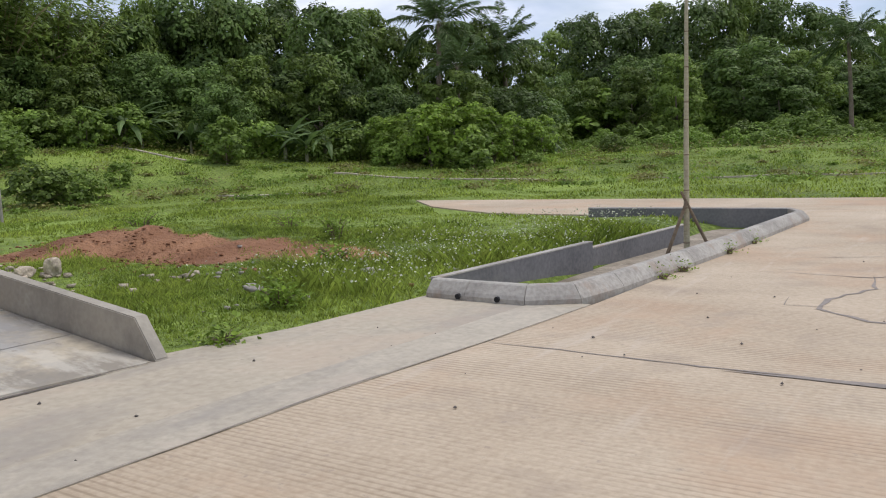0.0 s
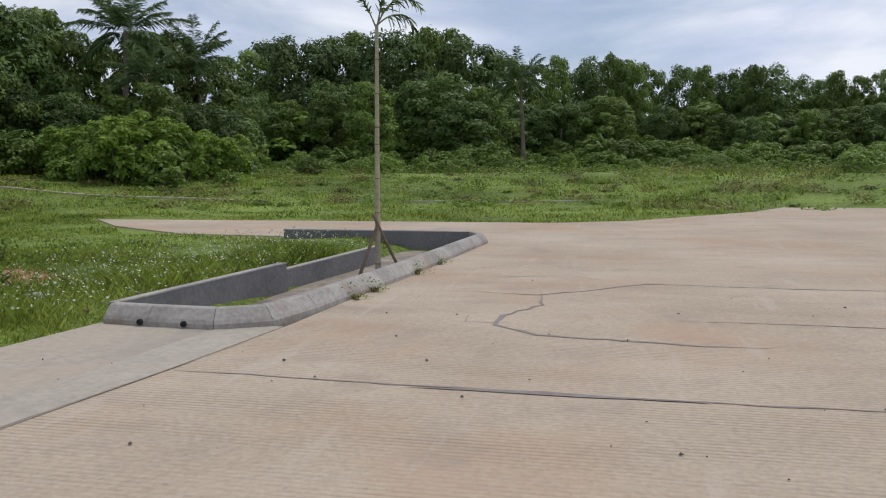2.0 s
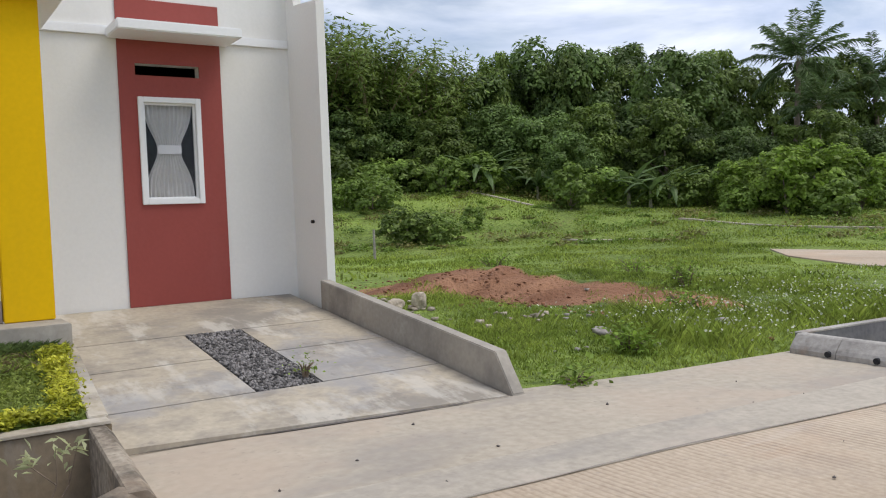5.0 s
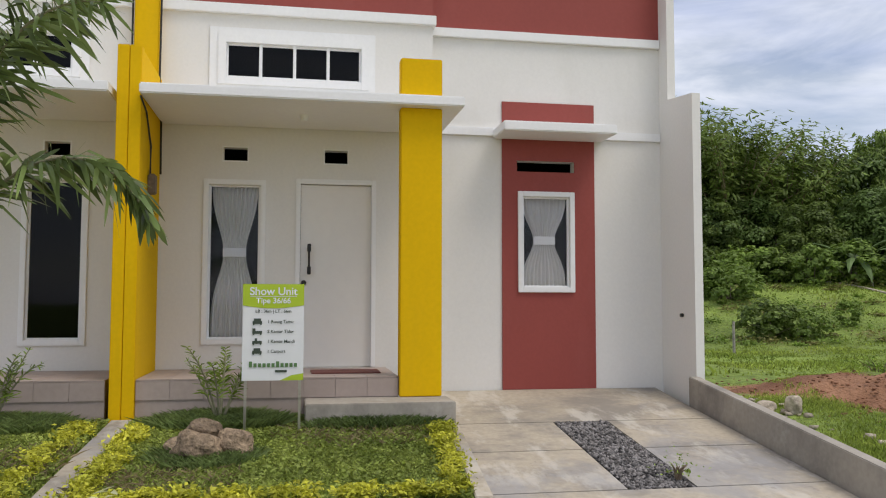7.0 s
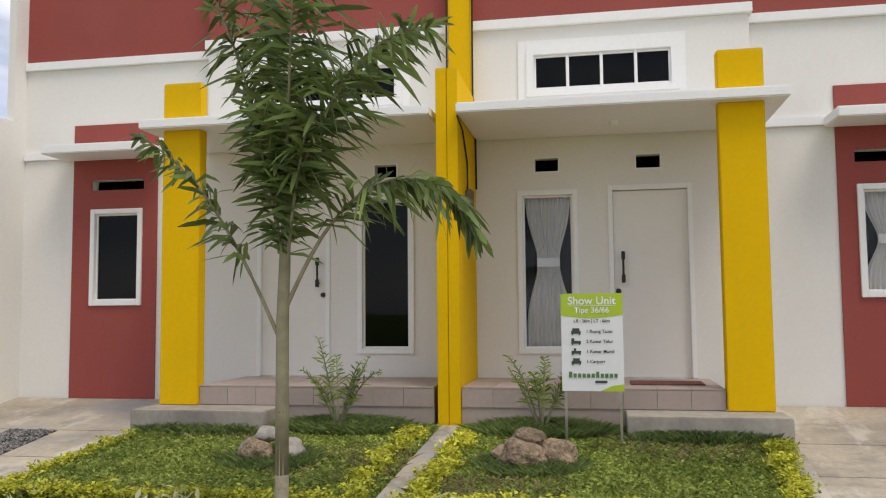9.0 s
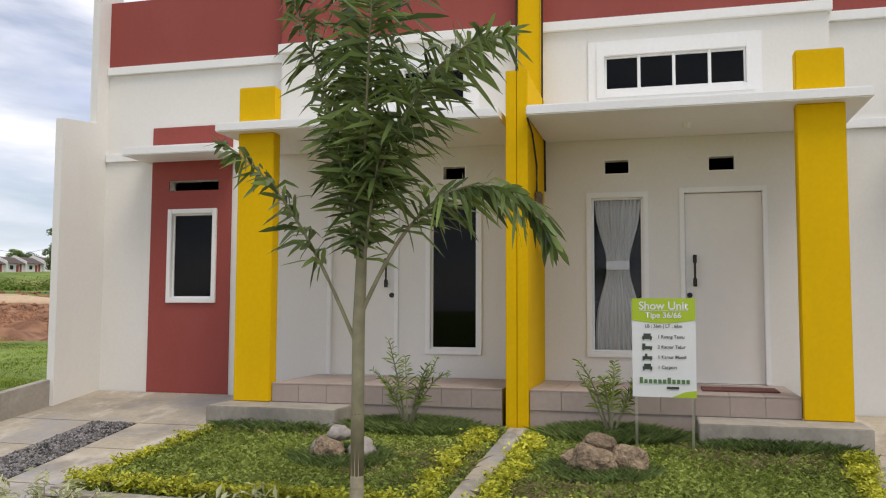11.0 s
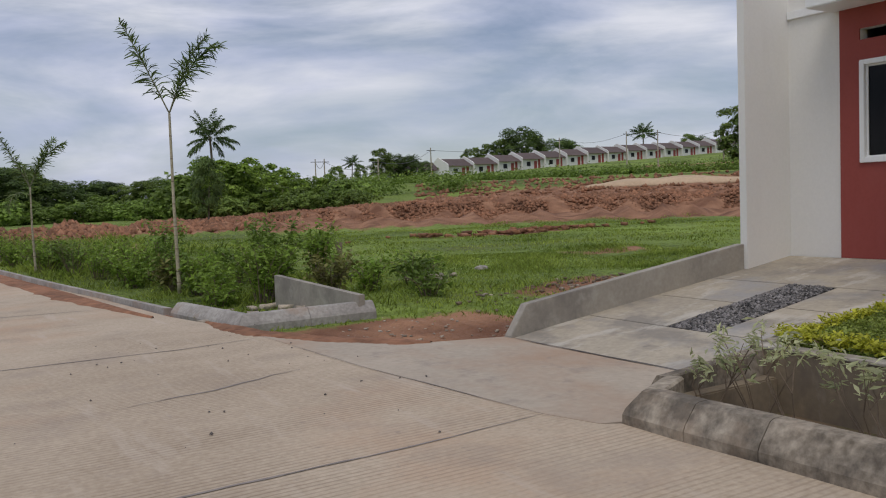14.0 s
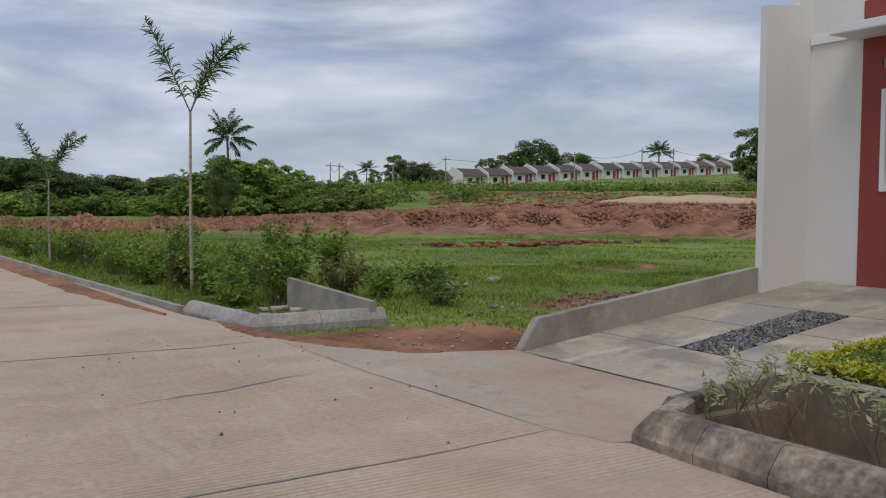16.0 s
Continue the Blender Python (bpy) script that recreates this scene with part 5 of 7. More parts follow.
# ---- palms ----
def frond(base, direction, length, droop, leaflet, n, rg, width=0.045, lift=0.25, curl=0.0, start=0.25):
    """A feathered frond: an arching stalk, and leaflets on both sides."""
    d = Vector(direction).normalized()
    p = Vector(base)
    path = [p.copy()]
    k = 14
    for i in range(k):
        t = (i + 1) / k
        d = (d + Vector((0, 0, -droop * t * 0.35))).normalized()
        p = p + d * (length / k)
        path.append(p.copy())
    stalk = bmesh.new()
    tube(stalk, path, [0.010 * (1 - i / (k + 2)) + 0.003 for i in range(k + 1)], 6)
    vs, fs = [], []
    for i in range(n):
        t = start + (1 - start) * i / (n - 1)
        a = t * k
        j = min(int(a), k - 1)
        q = path[j].lerp(path[j + 1], a - j)
        ax = (path[j + 1] - path[j]).normalized()
        side = ax.cross(Vector((0, 0, 1)))
        side = side.normalized() if side.length > 0.05 else Vector((0, 1, 0))
        upn = side.cross(ax).normalized()
        ll = leaflet * (0.55 + 0.9 * math.sin(math.pi * min(1, 0.12 + t * 0.85))) * 0.75
        for sg in (1, -1):
            for m in range(2):
                spread = rg.uniform(0.35, 1.0)
                dd = (side * sg * spread + ax * rg.uniform(0.35, 0.9) + upn * rg.uniform(-0.35, lift + 0.2) + Vector((0, 0, -0.15 - curl))).normalized()
                l2 = ll * rg.uniform(0.65, 1.15)
                w = width * rg.uniform(0.6, 1.2) * 0.5
                wv = dd.cross(Vector((rg.uniform(-1, 1), rg.uniform(-1, 1), rg.uniform(-0.3, 1)))).normalized() * w
                m1 = q + dd * l2 * 0.42
                m2 = q + dd * l2 + Vector((0, 0, -l2 * rg.uniform(0.05, 0.3 + curl)))
                o = len(vs)
                m3 = m1.lerp(m2, 0.62) + dd * l2 * 0.03
                vs += [q - wv * 0.4, q + wv * 0.4, m1 + wv, m1 - wv, m3 + wv * 0.75, m3 - wv * 0.75, m2 + wv * 0.06, m2 - wv * 0.06]
                fs += [(o, o + 1, o + 2, o + 3), (o + 3, o + 2, o + 4, o + 5), (o + 5, o + 4, o + 6, o + 7)]
    return stalk, vs, fs


def palm(name, at, trunk_pts, trunk_r, fronds, label, group="", leafmat=LEAF_PALM, seed=5, shaft=None, rings=0, bark=PALMBARK):
    rg = random.Random(seed)
    th = thing(name, label, "palm", group, at=at)
    o = Vector(at)
    bm = bmesh.new()
    pts = []
    for (a, ra), (b, rb) in zip(zip(trunk_pts, trunk_r), list(zip(trunk_pts, trunk_r))[1:]):
        m = 8
        for i in range(m):
            pts.append((Vector(a).lerp(Vector(b), i / m), ra + (rb - ra) * i / m))
    pts.append((Vector(trunk_pts[-1]), trunk_r[-1]))
    tube(bm, [p for p, _ in pts], [r for _, r in pts], 12)
    tr = part("trunk", bm, bark, th, "ringed palm trunk", True)
    for i in range(rings):
        z = 0.1 + i * (trunk_pts[-1][2] - 0.2) / rings
        j = min(range(len(pts)), key=lambda q: abs(pts[q][0].z - z))
        c, r = pts[j]
        part("trunk_ring", tube(bmesh.new(), [c + Vector((0, 0, -0.008)), c, c + Vector((0, 0, 0.008))], [r + 0.0005, r + 0.002, r + 0.0005], 12), WOOD, tr)
    if shaft:
        part("crownshaft", tube(bmesh.new(), [Vector(p) for p in shaft[0]], shaft[1], 10), CROWNSHAFT, th, "green crownshaft", True)
    for fr in fronds:
        st, vs, fs = frond(*fr[:6], rg, **(fr[6] if len(fr) > 6 else {}))
        f = part("frond", st, CROWNSHAFT, th, "arching feathered frond")
        me = soup("foliage", [tuple(v) for v in vs], fs, fr[7] if len(fr) > 7 else leafmat, f)
    return th


# the young palm in the trench before the twin house
PB = (-4.25, -0.31, -0.26)
fox = dict(width=0.029, lift=0.7, curl=0.26, start=0.12)
low = dict(width=0.032, lift=0.6, curl=0.24, start=0.34)
palm("palm_tree", PB, [(0, 0, 0), (0.0, 0.0, 0.9), (0.0, 0.0, 1.72), (0.0, 0.015, 2.35)], [0.047, 0.039, 0.032, 0.025],
     [((0, 0.02, 1.79), (0.12, 0.50, 1.0), 1.60, 1.05, 0.30, 38, low), ((0, -0.02, 1.62), (0.1, -0.42, 1.0), 1.42, 0.36, 0.27, 24, low),
      ((0, 0.01, 2.3), (0.15, 0.40, 1.0), 1.45, 0.62, 0.35, 48, fox), ((0, -0.01, 2.3), (0.1, -0.22, 1.0), 1.5, 0.25, 0.32, 46, fox),
      ((0, 0.01, 2.25), (-0.2, 0.30, 1.0), 1.5, 0.4, 0.33, 46, fox), ((0, 0.01, 2.25), (0.25, 0.12, 1.0), 1.5, 0.3, 0.33, 46, fox), ((0, 0.0, 2.3), (0.05, -0.08, 1.0), 1.7, 0.12, 0.33, 38, fox), ((0, 0.01, 2.35), (0.1, 0.2, 1.0), 1.6, 0.2, 0.33, 34, fox),
      ((0, 0.0, 2.05), (0.15, -0.12, 1.0), 0.9, 0.3, 0.24, 20, fox), ((0, 0.02, 2.0), (0.15, 0.16, 1.0), 0.8, 0.3, 0.24, 20, fox), ((0, -0.02, 2.1), (-0.1, -0.16, 1.0), 0.9, 0.3, 0.24, 20, fox)],
     "young foxtail palm with ragged green fronds in the planting trench", seed=9, rings=4,
     shaft=([(0, 0.0, 0.86), (0, 0.0, 1.3), (0, 0.0, 1.72), (0, 0.01, 2.0), (0, 0.02, 2.4), (0, 0.03, 2.62)], [0.0405, 0.0385, 0.037, 0.034, 0.027, 0.016]))
# street palms along the far kerb
for i, (x, y, h, lab) in enumerate(((-3.46, -13.75, 3.12, "slender young palm with two upswept fronds by the kerb"), (-2.1, -22.4, 2.15, "slender young palm with sparse fronds by the kerb"), (-0.95, -30.6, 1.75, "small thin palm by the far kerb"), (0.0, -46.0, 1.9, "small thin palm by the far kerb"))):
    k = (0.95, 0.85, 0.7, 0.8)[i]
    fine = dict(width=0.026, lift=0.55, curl=0.12, start=0.16)
    fs = [((0, 0, h), (0.55, 0.10, 1.15), 1.75 * k, 0.06, 0.34 * k, 44, fine), ((0, 0, h), (-0.42, 0.05, 1.2), 1.6 * k, 0.30, 0.40 * k, 46, fine), ((0, 0, h), (-0.52, -0.1, 1.15), 1.75 * k, 0.42, 0.40 * k, 46, fine)]
    if i:
        fs += [((0, 0, h * 0.96), (0.1, -0.6, 1.0), 1.3 * k, 0.4, 0.4 * k, 24, fine), ((0, 0, h * 0.9), (0.5, 0.5, 0.3), 1.2 * k, 1.0, 0.3 * k, 18, fine)]
    palm("palm_tree", (x, y, -0.10), [(0, 0, 0), (0.02, 0.03, h * 0.5), (0, 0, h)], [0.038 * k, 0.028 * k, 0.022 * k], fs, lab, "street palms", seed=20 + i, rings=8)
# tied young palm in the corner planting box, held by props
palm("palm_tree", (-3.0, 13.12, -0.42), [(0, 0, 0), (0.0, 0.03, 1.9), (0.0, 0.10, 3.75)], [0.045, 0.034, 0.024],
     [((0, 0.1, 3.75), (0.4, 0.35, 1.0), 0.9, 0.9, 0.20, 13, dict(width=0.022, lift=0.3, curl=0.2)), ((0, 0.1, 3.7), (-0.35, -0.3, 1.0), 0.85, 0.35, 0.16, 14, dict(width=0.03, lift=0.1)), ((0, 0.1, 3.7), (0.2, 0.0, 1.0), 0.9, 0.6, 0.2, 16, dict(width=0.03, lift=0.1)), ((0, 0.1, 3.75), (0.7, 0.5, 0.8), 0.8, 1.2, 0.20, 13, dict(width=0.022, lift=0.2, curl=0.3))],
     "bare-stemmed young palm with sparse fronds in the planting box", seed=33, rings=9)
for (a, b, r) in (((-3.30, 12.85, -0.40), (-2.98, 13.08, 0.62), 0.028), ((-2.62, 13.4, -0.35), (-3.05, 13.07, 0.75), 0.026)):
    tagged(part("wooden_prop", tube(bmesh.new(), [a, b], [r, r * 0.8], 8), WOOD), "rough wooden prop leaning on the young palm", "prop", "palm props")

# small fan plants by the porches
for i, (y, n) in enumerate(((0.93, 8), (-0.98, 8))):
    fs = []
    rg = random.Random(61 + i)
    for j in range(n):
        a = rg.uniform(0, 6.28)
        fs.append(((0, 0, 0.0), (math.cos(a) * 0.28, math.sin(a) * 0.38, 1.0), rg.uniform(0.55, 0.95), rg.uniform(0.1, 0.5), 0.13, 12, dict(width=0.013, lift=0.5, start=0.42)))
    palm("garden_palm", (-7.42, y, lawn_z(-7.42)), [(0, 0, 0), (0, 0, 0.05), (0, 0, 0.10)], [0.03, 0.03, 0.02], fs, "small feathery garden palm by the porch step", "porch palms", leafmat=LEAF_WEED, seed=70 + i)


def shrub(x, y, z, h, seed, label="leggy young shrub with pale variegated leaves"):
    """Thin bare stems with whorls of pale leaves at their ends."""
    rg = random.Random(seed)
    nr = np.random.default_rng(seed)
    th = thing("shrub", label, "shrub", "trench shrubs", at=(x, y, z))
    bm = bmesh.new()
    tips = []
    for i in range(rg.randint(3, 5)):
        a = rg.uniform(0, 6.28)
        e = Vector((math.cos(a) * 0.10, math.sin(a) * 0.2, h * rg.uniform(0.5, 0.7)))
        tube(bm, [(0, 0, 0), e * 0.45 + Vector((0, 0, 0.03)), e], [0.007, 0.0055, 0.004], 5)
        for j in range(2):
            t = e + Vector((rg.uniform(-0.08, 0.08), rg.uniform(-0.16, 0.16), h * rg.uniform(0.2, 0.42)))
            tube(bm, [e, e.lerp(t, 0.5) + Vector((0.01, 0, 0)), t], [0.004, 0.0035, 0.002], 5)
            tips.append(t)
    part("stem", bm, WOOD, th)
    c = np.concatenate([np.array(t)[None] + nr.normal(0, 0.036, (rg.choice((8, 13, 18)), 3)) for t in tips if rg.random() < 0.88])
    v, f = leaves(c, 0.080, -0.1, 0.30, nr, 1.0)
    soup("foliage", v, f, LEAF_PALE, th)


for i, (y, h) in enumerate(((-2.72, 0.60), (-2.42, 0.70), (-2.06, 0.74), (-1.62, 0.62), (-1.40, 0.70), (-1.05, 0.78), (0.35, 0.66), (0.72, 0.72), (1.15, 0.6), (1.7, 0.66), (2.3, 0.62))):
    shrub(-4.12 - 0.12 * (i % 2), y, -0.26, h * 0.93, 80 + i)


# ---- trees, bushes and the distance ----
def sprays(c, nrm, size, rng, aspect=0.6, loose=0.45, droop=0.25):
    """Leaf sprays (two triangles each) lying on a crown's surface, facing outwards."""
    n = len(c)
    s = (size * rng.uniform(0.55, 1.35, n))[:, None]
    nr = nrm + rng.normal(0, loose, (n, 3))
    nr /= np.linalg.norm(nr, axis=1)[:, None] + 1e-6
    d = rng.normal(0, 1, (n, 3)) - np.array([0, 0, droop * 2])
    d -= nr * (d * nr).sum(1)[:, None]
    d /= np.linalg.norm(d, axis=1)[:, None] + 1e-6
    w = np.cross(nr, d)
    v = np.stack([c - d * s * 0.5, c + w * s * aspect * 0.5 - nr * s * 0.1, c + d * s * 0.5, c - w * s * aspect * 0.5 - nr * s * 0.1], 1).reshape(-1, 3)
    i = np.arange(n)[:, None] * 4
    return v, np.concatenate([i + [0, 1, 2], i + [0, 2, 3]], 0)


def crown_sprays(rg, clumps, per, centre, leaf, droop):
    """Leaves over the rounded heads of a crown, and a few in its shade."""
    cs, ns = [], []
    for c, r in clumps:
        d = rg.normal(0, 1, (per, 3))
        d[:, 2] = np.where(d[:, 2] < -0.5, -d[:, 2], d[:, 2])
        d /= np.linalg.norm(d, axis=1)[:, None]
        lump = 1 + 0.22 * np.sin(d[:, 0] * 5 + c[0] * 3) * np.sin(d[:, 1] * 5 + c[1] * 3)
        rad = r * lump * np.where(rg.random(per) < 0.18, rg.uniform(0.2, 0.8, per), rg.uniform(0.82, 1.1, per))
        p = np.array(c) + d * rad[:, None] * np.array([1, 1, 0.8])
        o = p - np.array(centre)
        o /= np.linalg.norm(o, axis=1)[:, None] + 1e-6
        cs.append(p)
        ns.append(d + 0.35 * o + np.array([0, 0, 0.3]))
    return sprays(np.concatenate(cs), np.concatenate(ns), leaf, rg, 0.62, 0.4, droop)


def make_tree(name, label, category, seed, trunk_h, crown, clump_n, per, leaf, material, group, shape=1.0, bark=BARK, droop=0.3):
    """A tree ten metres high: trunk, limbs reaching into the clumps, and a crown of rounded heads."""
    rg, nr = random.Random(seed), np.random.default_rng(seed)
    th = thing(name, label, category, group)
    rx, rz, zc = crown
    clumps = []
    for i in range(clump_n):
        a, u = i * 2.4 + rg.uniform(-0.5, 0.5), -0.95 + 1.9 * (i + rg.random()) / clump_n
        k = math.sqrt(max(0, 1 - u * u)) * rg.uniform(0.55, 0.95)
        wob = 1 + 0.25 * math.sin(a * 2 + seed)
        clumps.append(((math.cos(a) * k * rx * wob, math.sin(a) * k * rx * wob, zc + u * rz * rg.uniform(0.8, 0.95)), rg.uniform(0.24, 0.44) * rx * shape))
    bm = bmesh.new()
    lean = rg.uniform(-0.4, 0.4)
    top = Vector((lean, rg.uniform(-0.3, 0.3), zc))
    tube(bm, [(0, 0, -0.4), (lean * 0.3, 0, trunk_h * 0.5), (lean * 0.6, 0, trunk_h), top], [0.26, 0.20, 0.15, 0.06], 8)
    for c, r in clumps[:9]:
        s0 = Vector((lean * 0.6, 0, trunk_h * rg.uniform(0.7, 1.1)))
        tube(bm, [s0, s0.lerp(Vector(c), 0.5) + Vector((0, 0, 0.3)), c], [0.10, 0.06, 0.02], 5)
    part("trunk", bm, bark, th, smooth=True)
    v, f = crown_sprays(nr, clumps, per, (0, 0, zc - rz * 0.3), leaf, droop)
    soup("crown", v, f, material, th)
    return th


def make_bamboo(seed):
    """A clump of bamboo: arching culms with drooping plumes of leaves."""
    rg, nr = random.Random(seed), np.random.default_rng(seed)
    th = thing("bamboo_clump", "tall dense clump of green bamboo at the wood's edge", "bamboo", "bamboo clumps")
    bm, pts = bmesh.new(), []
    for i in range(34):
        a = rg.uniform(0, 6.28)
        out, h = rg.uniform(0.6, 4.2), rg.uniform(6.5, 10)
        path = [Vector((math.cos(a) * (0.3 + out * t ** 2.2), math.sin(a) * (0.3 + out * t ** 2.2), h * (t - 0.18 * t ** 3 * out / 4))) for t in (0, 0.25, 0.5, 0.75, 1)]
        tube(bm, path, [0.05, 0.05, 0.04, 0.03, 0.01], 5)
        for j in range(240):
            t = rg.uniform(0.12, 1) ** 0.8
            q = t * 4
            k = min(int(q), 3)
            p = path[k].lerp(path[k + 1], q - k)
            pts.append((p.x + rg.gauss(0, 0.36), p.y + rg.gauss(0, 0.36), p.z + rg.gauss(-0.15, 0.40)))
    part("stem", bm, BAMBOO, th)
    c = np.array(pts)
    o = c - np.array([0, 0, 3.5])
    o /= np.linalg.norm(o, axis=1)[:, None] + 1e-6
    v, f = sprays(c, o + np.array([0, 0, 0.5]), 0.42, nr, 0.30, 0.5, 0.9)
    soup("foliage", v, f, LEAF_BAMBOO, th)
    return th


def make_coconut(seed):
    """A coconut palm ten metres high with a rounded head of fronds."""
    rg = random.Random(seed)
    fs = []
    for i in range(20):
        a = i * 2.4 + rg.uniform(-0.3, 0.3)
        up = (-0.35, 0.1, 0.5, 0.9, 1.5, 2.4)[i % 6] + rg.uniform(-0.1, 0.3)
        fs.append(((0.3, 0, 8.3), (math.cos(a), math.sin(a), up), rg.uniform(2.6, 3.5), 0.27, 0.68, 36, dict(width=0.065, lift=0.25, curl=0.12, start=0.20)))
    return palm("coconut_palm", (0, 0, 0), [(0, 0, -0.3), (0.1, 0, 4), (0.3, 0, 8.3)], [0.2, 0.15, 0.12], fs, "tall coconut palm with a rounded head of fronds", "coconut palms", LEAF_COCO, seed, bark=BARK)


def make_banana(seed):
    """A banana plant: a stout stem and long split leaves."""
    rg = random.Random(seed)
    th = thing("banana_plant", "banana plant with long drooping split leaves", "banana plant", "banana plants")
    part("stem", tube(bmesh.new(), [(0, 0, -0.2), (0, 0, 0.7), (0, 0, 1.3)], [0.14, 0.12, 0.08], 8), CROWNSHAFT, th)
    for i in range(15):
        a, d = rg.uniform(0, 6.28), Vector((0, 0, 1))
        p = Vector((0, 0, 1.2))
        up = rg.uniform(0.7, 2.2)
        d = Vector((math.cos(a), math.sin(a), up)).normalized()
        fall = rg.uniform(0.09, 0.26)
        vs, fs = [], []
        for k in range(11):
            t = k / 10
            w = 0.24 * math.sin(math.pi * min(1, 0.08 + 0.9 * t)) * rg.uniform(0.75, 1.1)
            sd = d.cross(Vector((0, 0, 1))).normalized()
            vs += [p - sd * w - Vector((0, 0, w * 0.4)), p, p + sd * w - Vector((0, 0, w * 0.4))]
            if k:
                o = 3 * k
                fs += [(o - 3, o - 2, o + 1, o), (o - 2, o - 1, o + 2, o + 1)]
            d = (d + Vector((0, 0, -fall))).normalized()
            p = p + d * 0.31
        flat("leaf", vs, fs, LEAF_COCO, th)
    return th


TREES = [make_tree("tree", "dense dark-green broadleaf tree of the wood", "tree", 101, 2.0, (3.5, 4.4, 5.3), 28, 290, 0.34, LEAF_DARK, "wood trees"),
         make_tree("tree", "tall green broadleaf tree of the wood", "tree", 102, 2.6, (2.9, 4.3, 5.4), 24, 300, 0.33, LEAF_MID, "wood trees"),
         make_tree("tree", "broad dark tree with a layered crown", "tree", 103, 2.0, (4.2, 4.3, 5.4), 32, 270, 0.35, LEAF_DARK, "wood trees", 0.85),
         make_tree("tree", "light-green tree with an open crown", "tree", 104, 3.4, (2.7, 3.6, 6.0), 17, 320, 0.32, LEAF_MID, "wood trees", 0.95)]
BUSHES = [make_tree("bush", "leafy green bush at the field's edge", "bush", 111, 0.8, (4.2, 4.4, 4.6), 16, 95, 0.9, LEAF_BUSH, "bushes"),
          make_tree("bush", "dense low green bush", "bush", 112, 0.6, (5.5, 4.2, 4.4), 18, 95, 0.95, LEAF_MID, "bushes"),
          make_tree("bush", "sprawling weedy green bush", "bush", 113, 0.5, (6.5, 4.0, 3.6), 20, 90, 0.95, LEAF_BUSH, "bushes")]
SAPLINGS = [make_tree("young_tree", "slender light-green young tree before the wood", "tree", 116 + i, 1.6, (2.6 + 0.5 * i, 4.3, 5.3), 18, 120, 0.58, LEAF_WEED, "young trees") for i in range(2)]
BAMBOOS = [make_bamboo(121), make_bamboo(122)]
COCOS = [make_coconut(131), make_coconut(132)]
BANANAS = [make_banana(141), make_banana(142)]
used = set()


def plant(ob, az, r, height, turn=0.0, wide=1.0, unit=10.0, sink=0.1):
    """Sets a plant at a bearing and distance, at its true height."""
    x, y = polar(az, r)
    k = height / unit
    m = pose(x, y, float(ground_z(x, y)) - sink, 0, 0, turn) @ Matrix.Diagonal((k * wide, k * wide, k, 1))
    if ob not in used:
        used.add(ob)
        ob.matrix_basis = m
        return ob
    c = copy_thing(ob, pose(x, y, float(ground_z(x, y)) - sink, 0, 0, turn))
    c.matrix_basis = m
    return c


def top_at(az, r, el):
    """The height that brings a top to an elevation seen from the walk."""
    x, y = polar(az, r)
    return 1.4 + r * math.tan(radians(el)) - float(ground_z(x, y))


rt = random.Random(5)
SKY_AZ = [70, 75, 80, 82.9, 85, 88, 90, 91.8, 93.5, 95.5, 97, 99.6, 101, 102.7, 105.5, 108.5, 111, 113.5, 115.6, 117, 119.5, 121.5, 123.5, 125.4, 127, 129, 133, 136, 138.2, 140.6, 142.4, 143.6, 145.3, 146, 148.7, 150, 151.6, 154, 158]
SKY_EL = [5.2, 5.2, 5.1, 5.9, 5.8, 6.1, 6.4, 7.2, 6.1, 7.1, 6.3, 7.2, 8.4, 9.1, 8.9, 8.7, 8.5, 8.5, 8.2, 6.7, 7.4, 8.9, 8.6, 7.8, 9.2, 9.6, 10.2, 10.2, 10.6, 8.6, 10.5, 8.8, 8.8, 10.0, 10.5, 10.8, 11.7, 11.7, 11.5]
az = 71.0
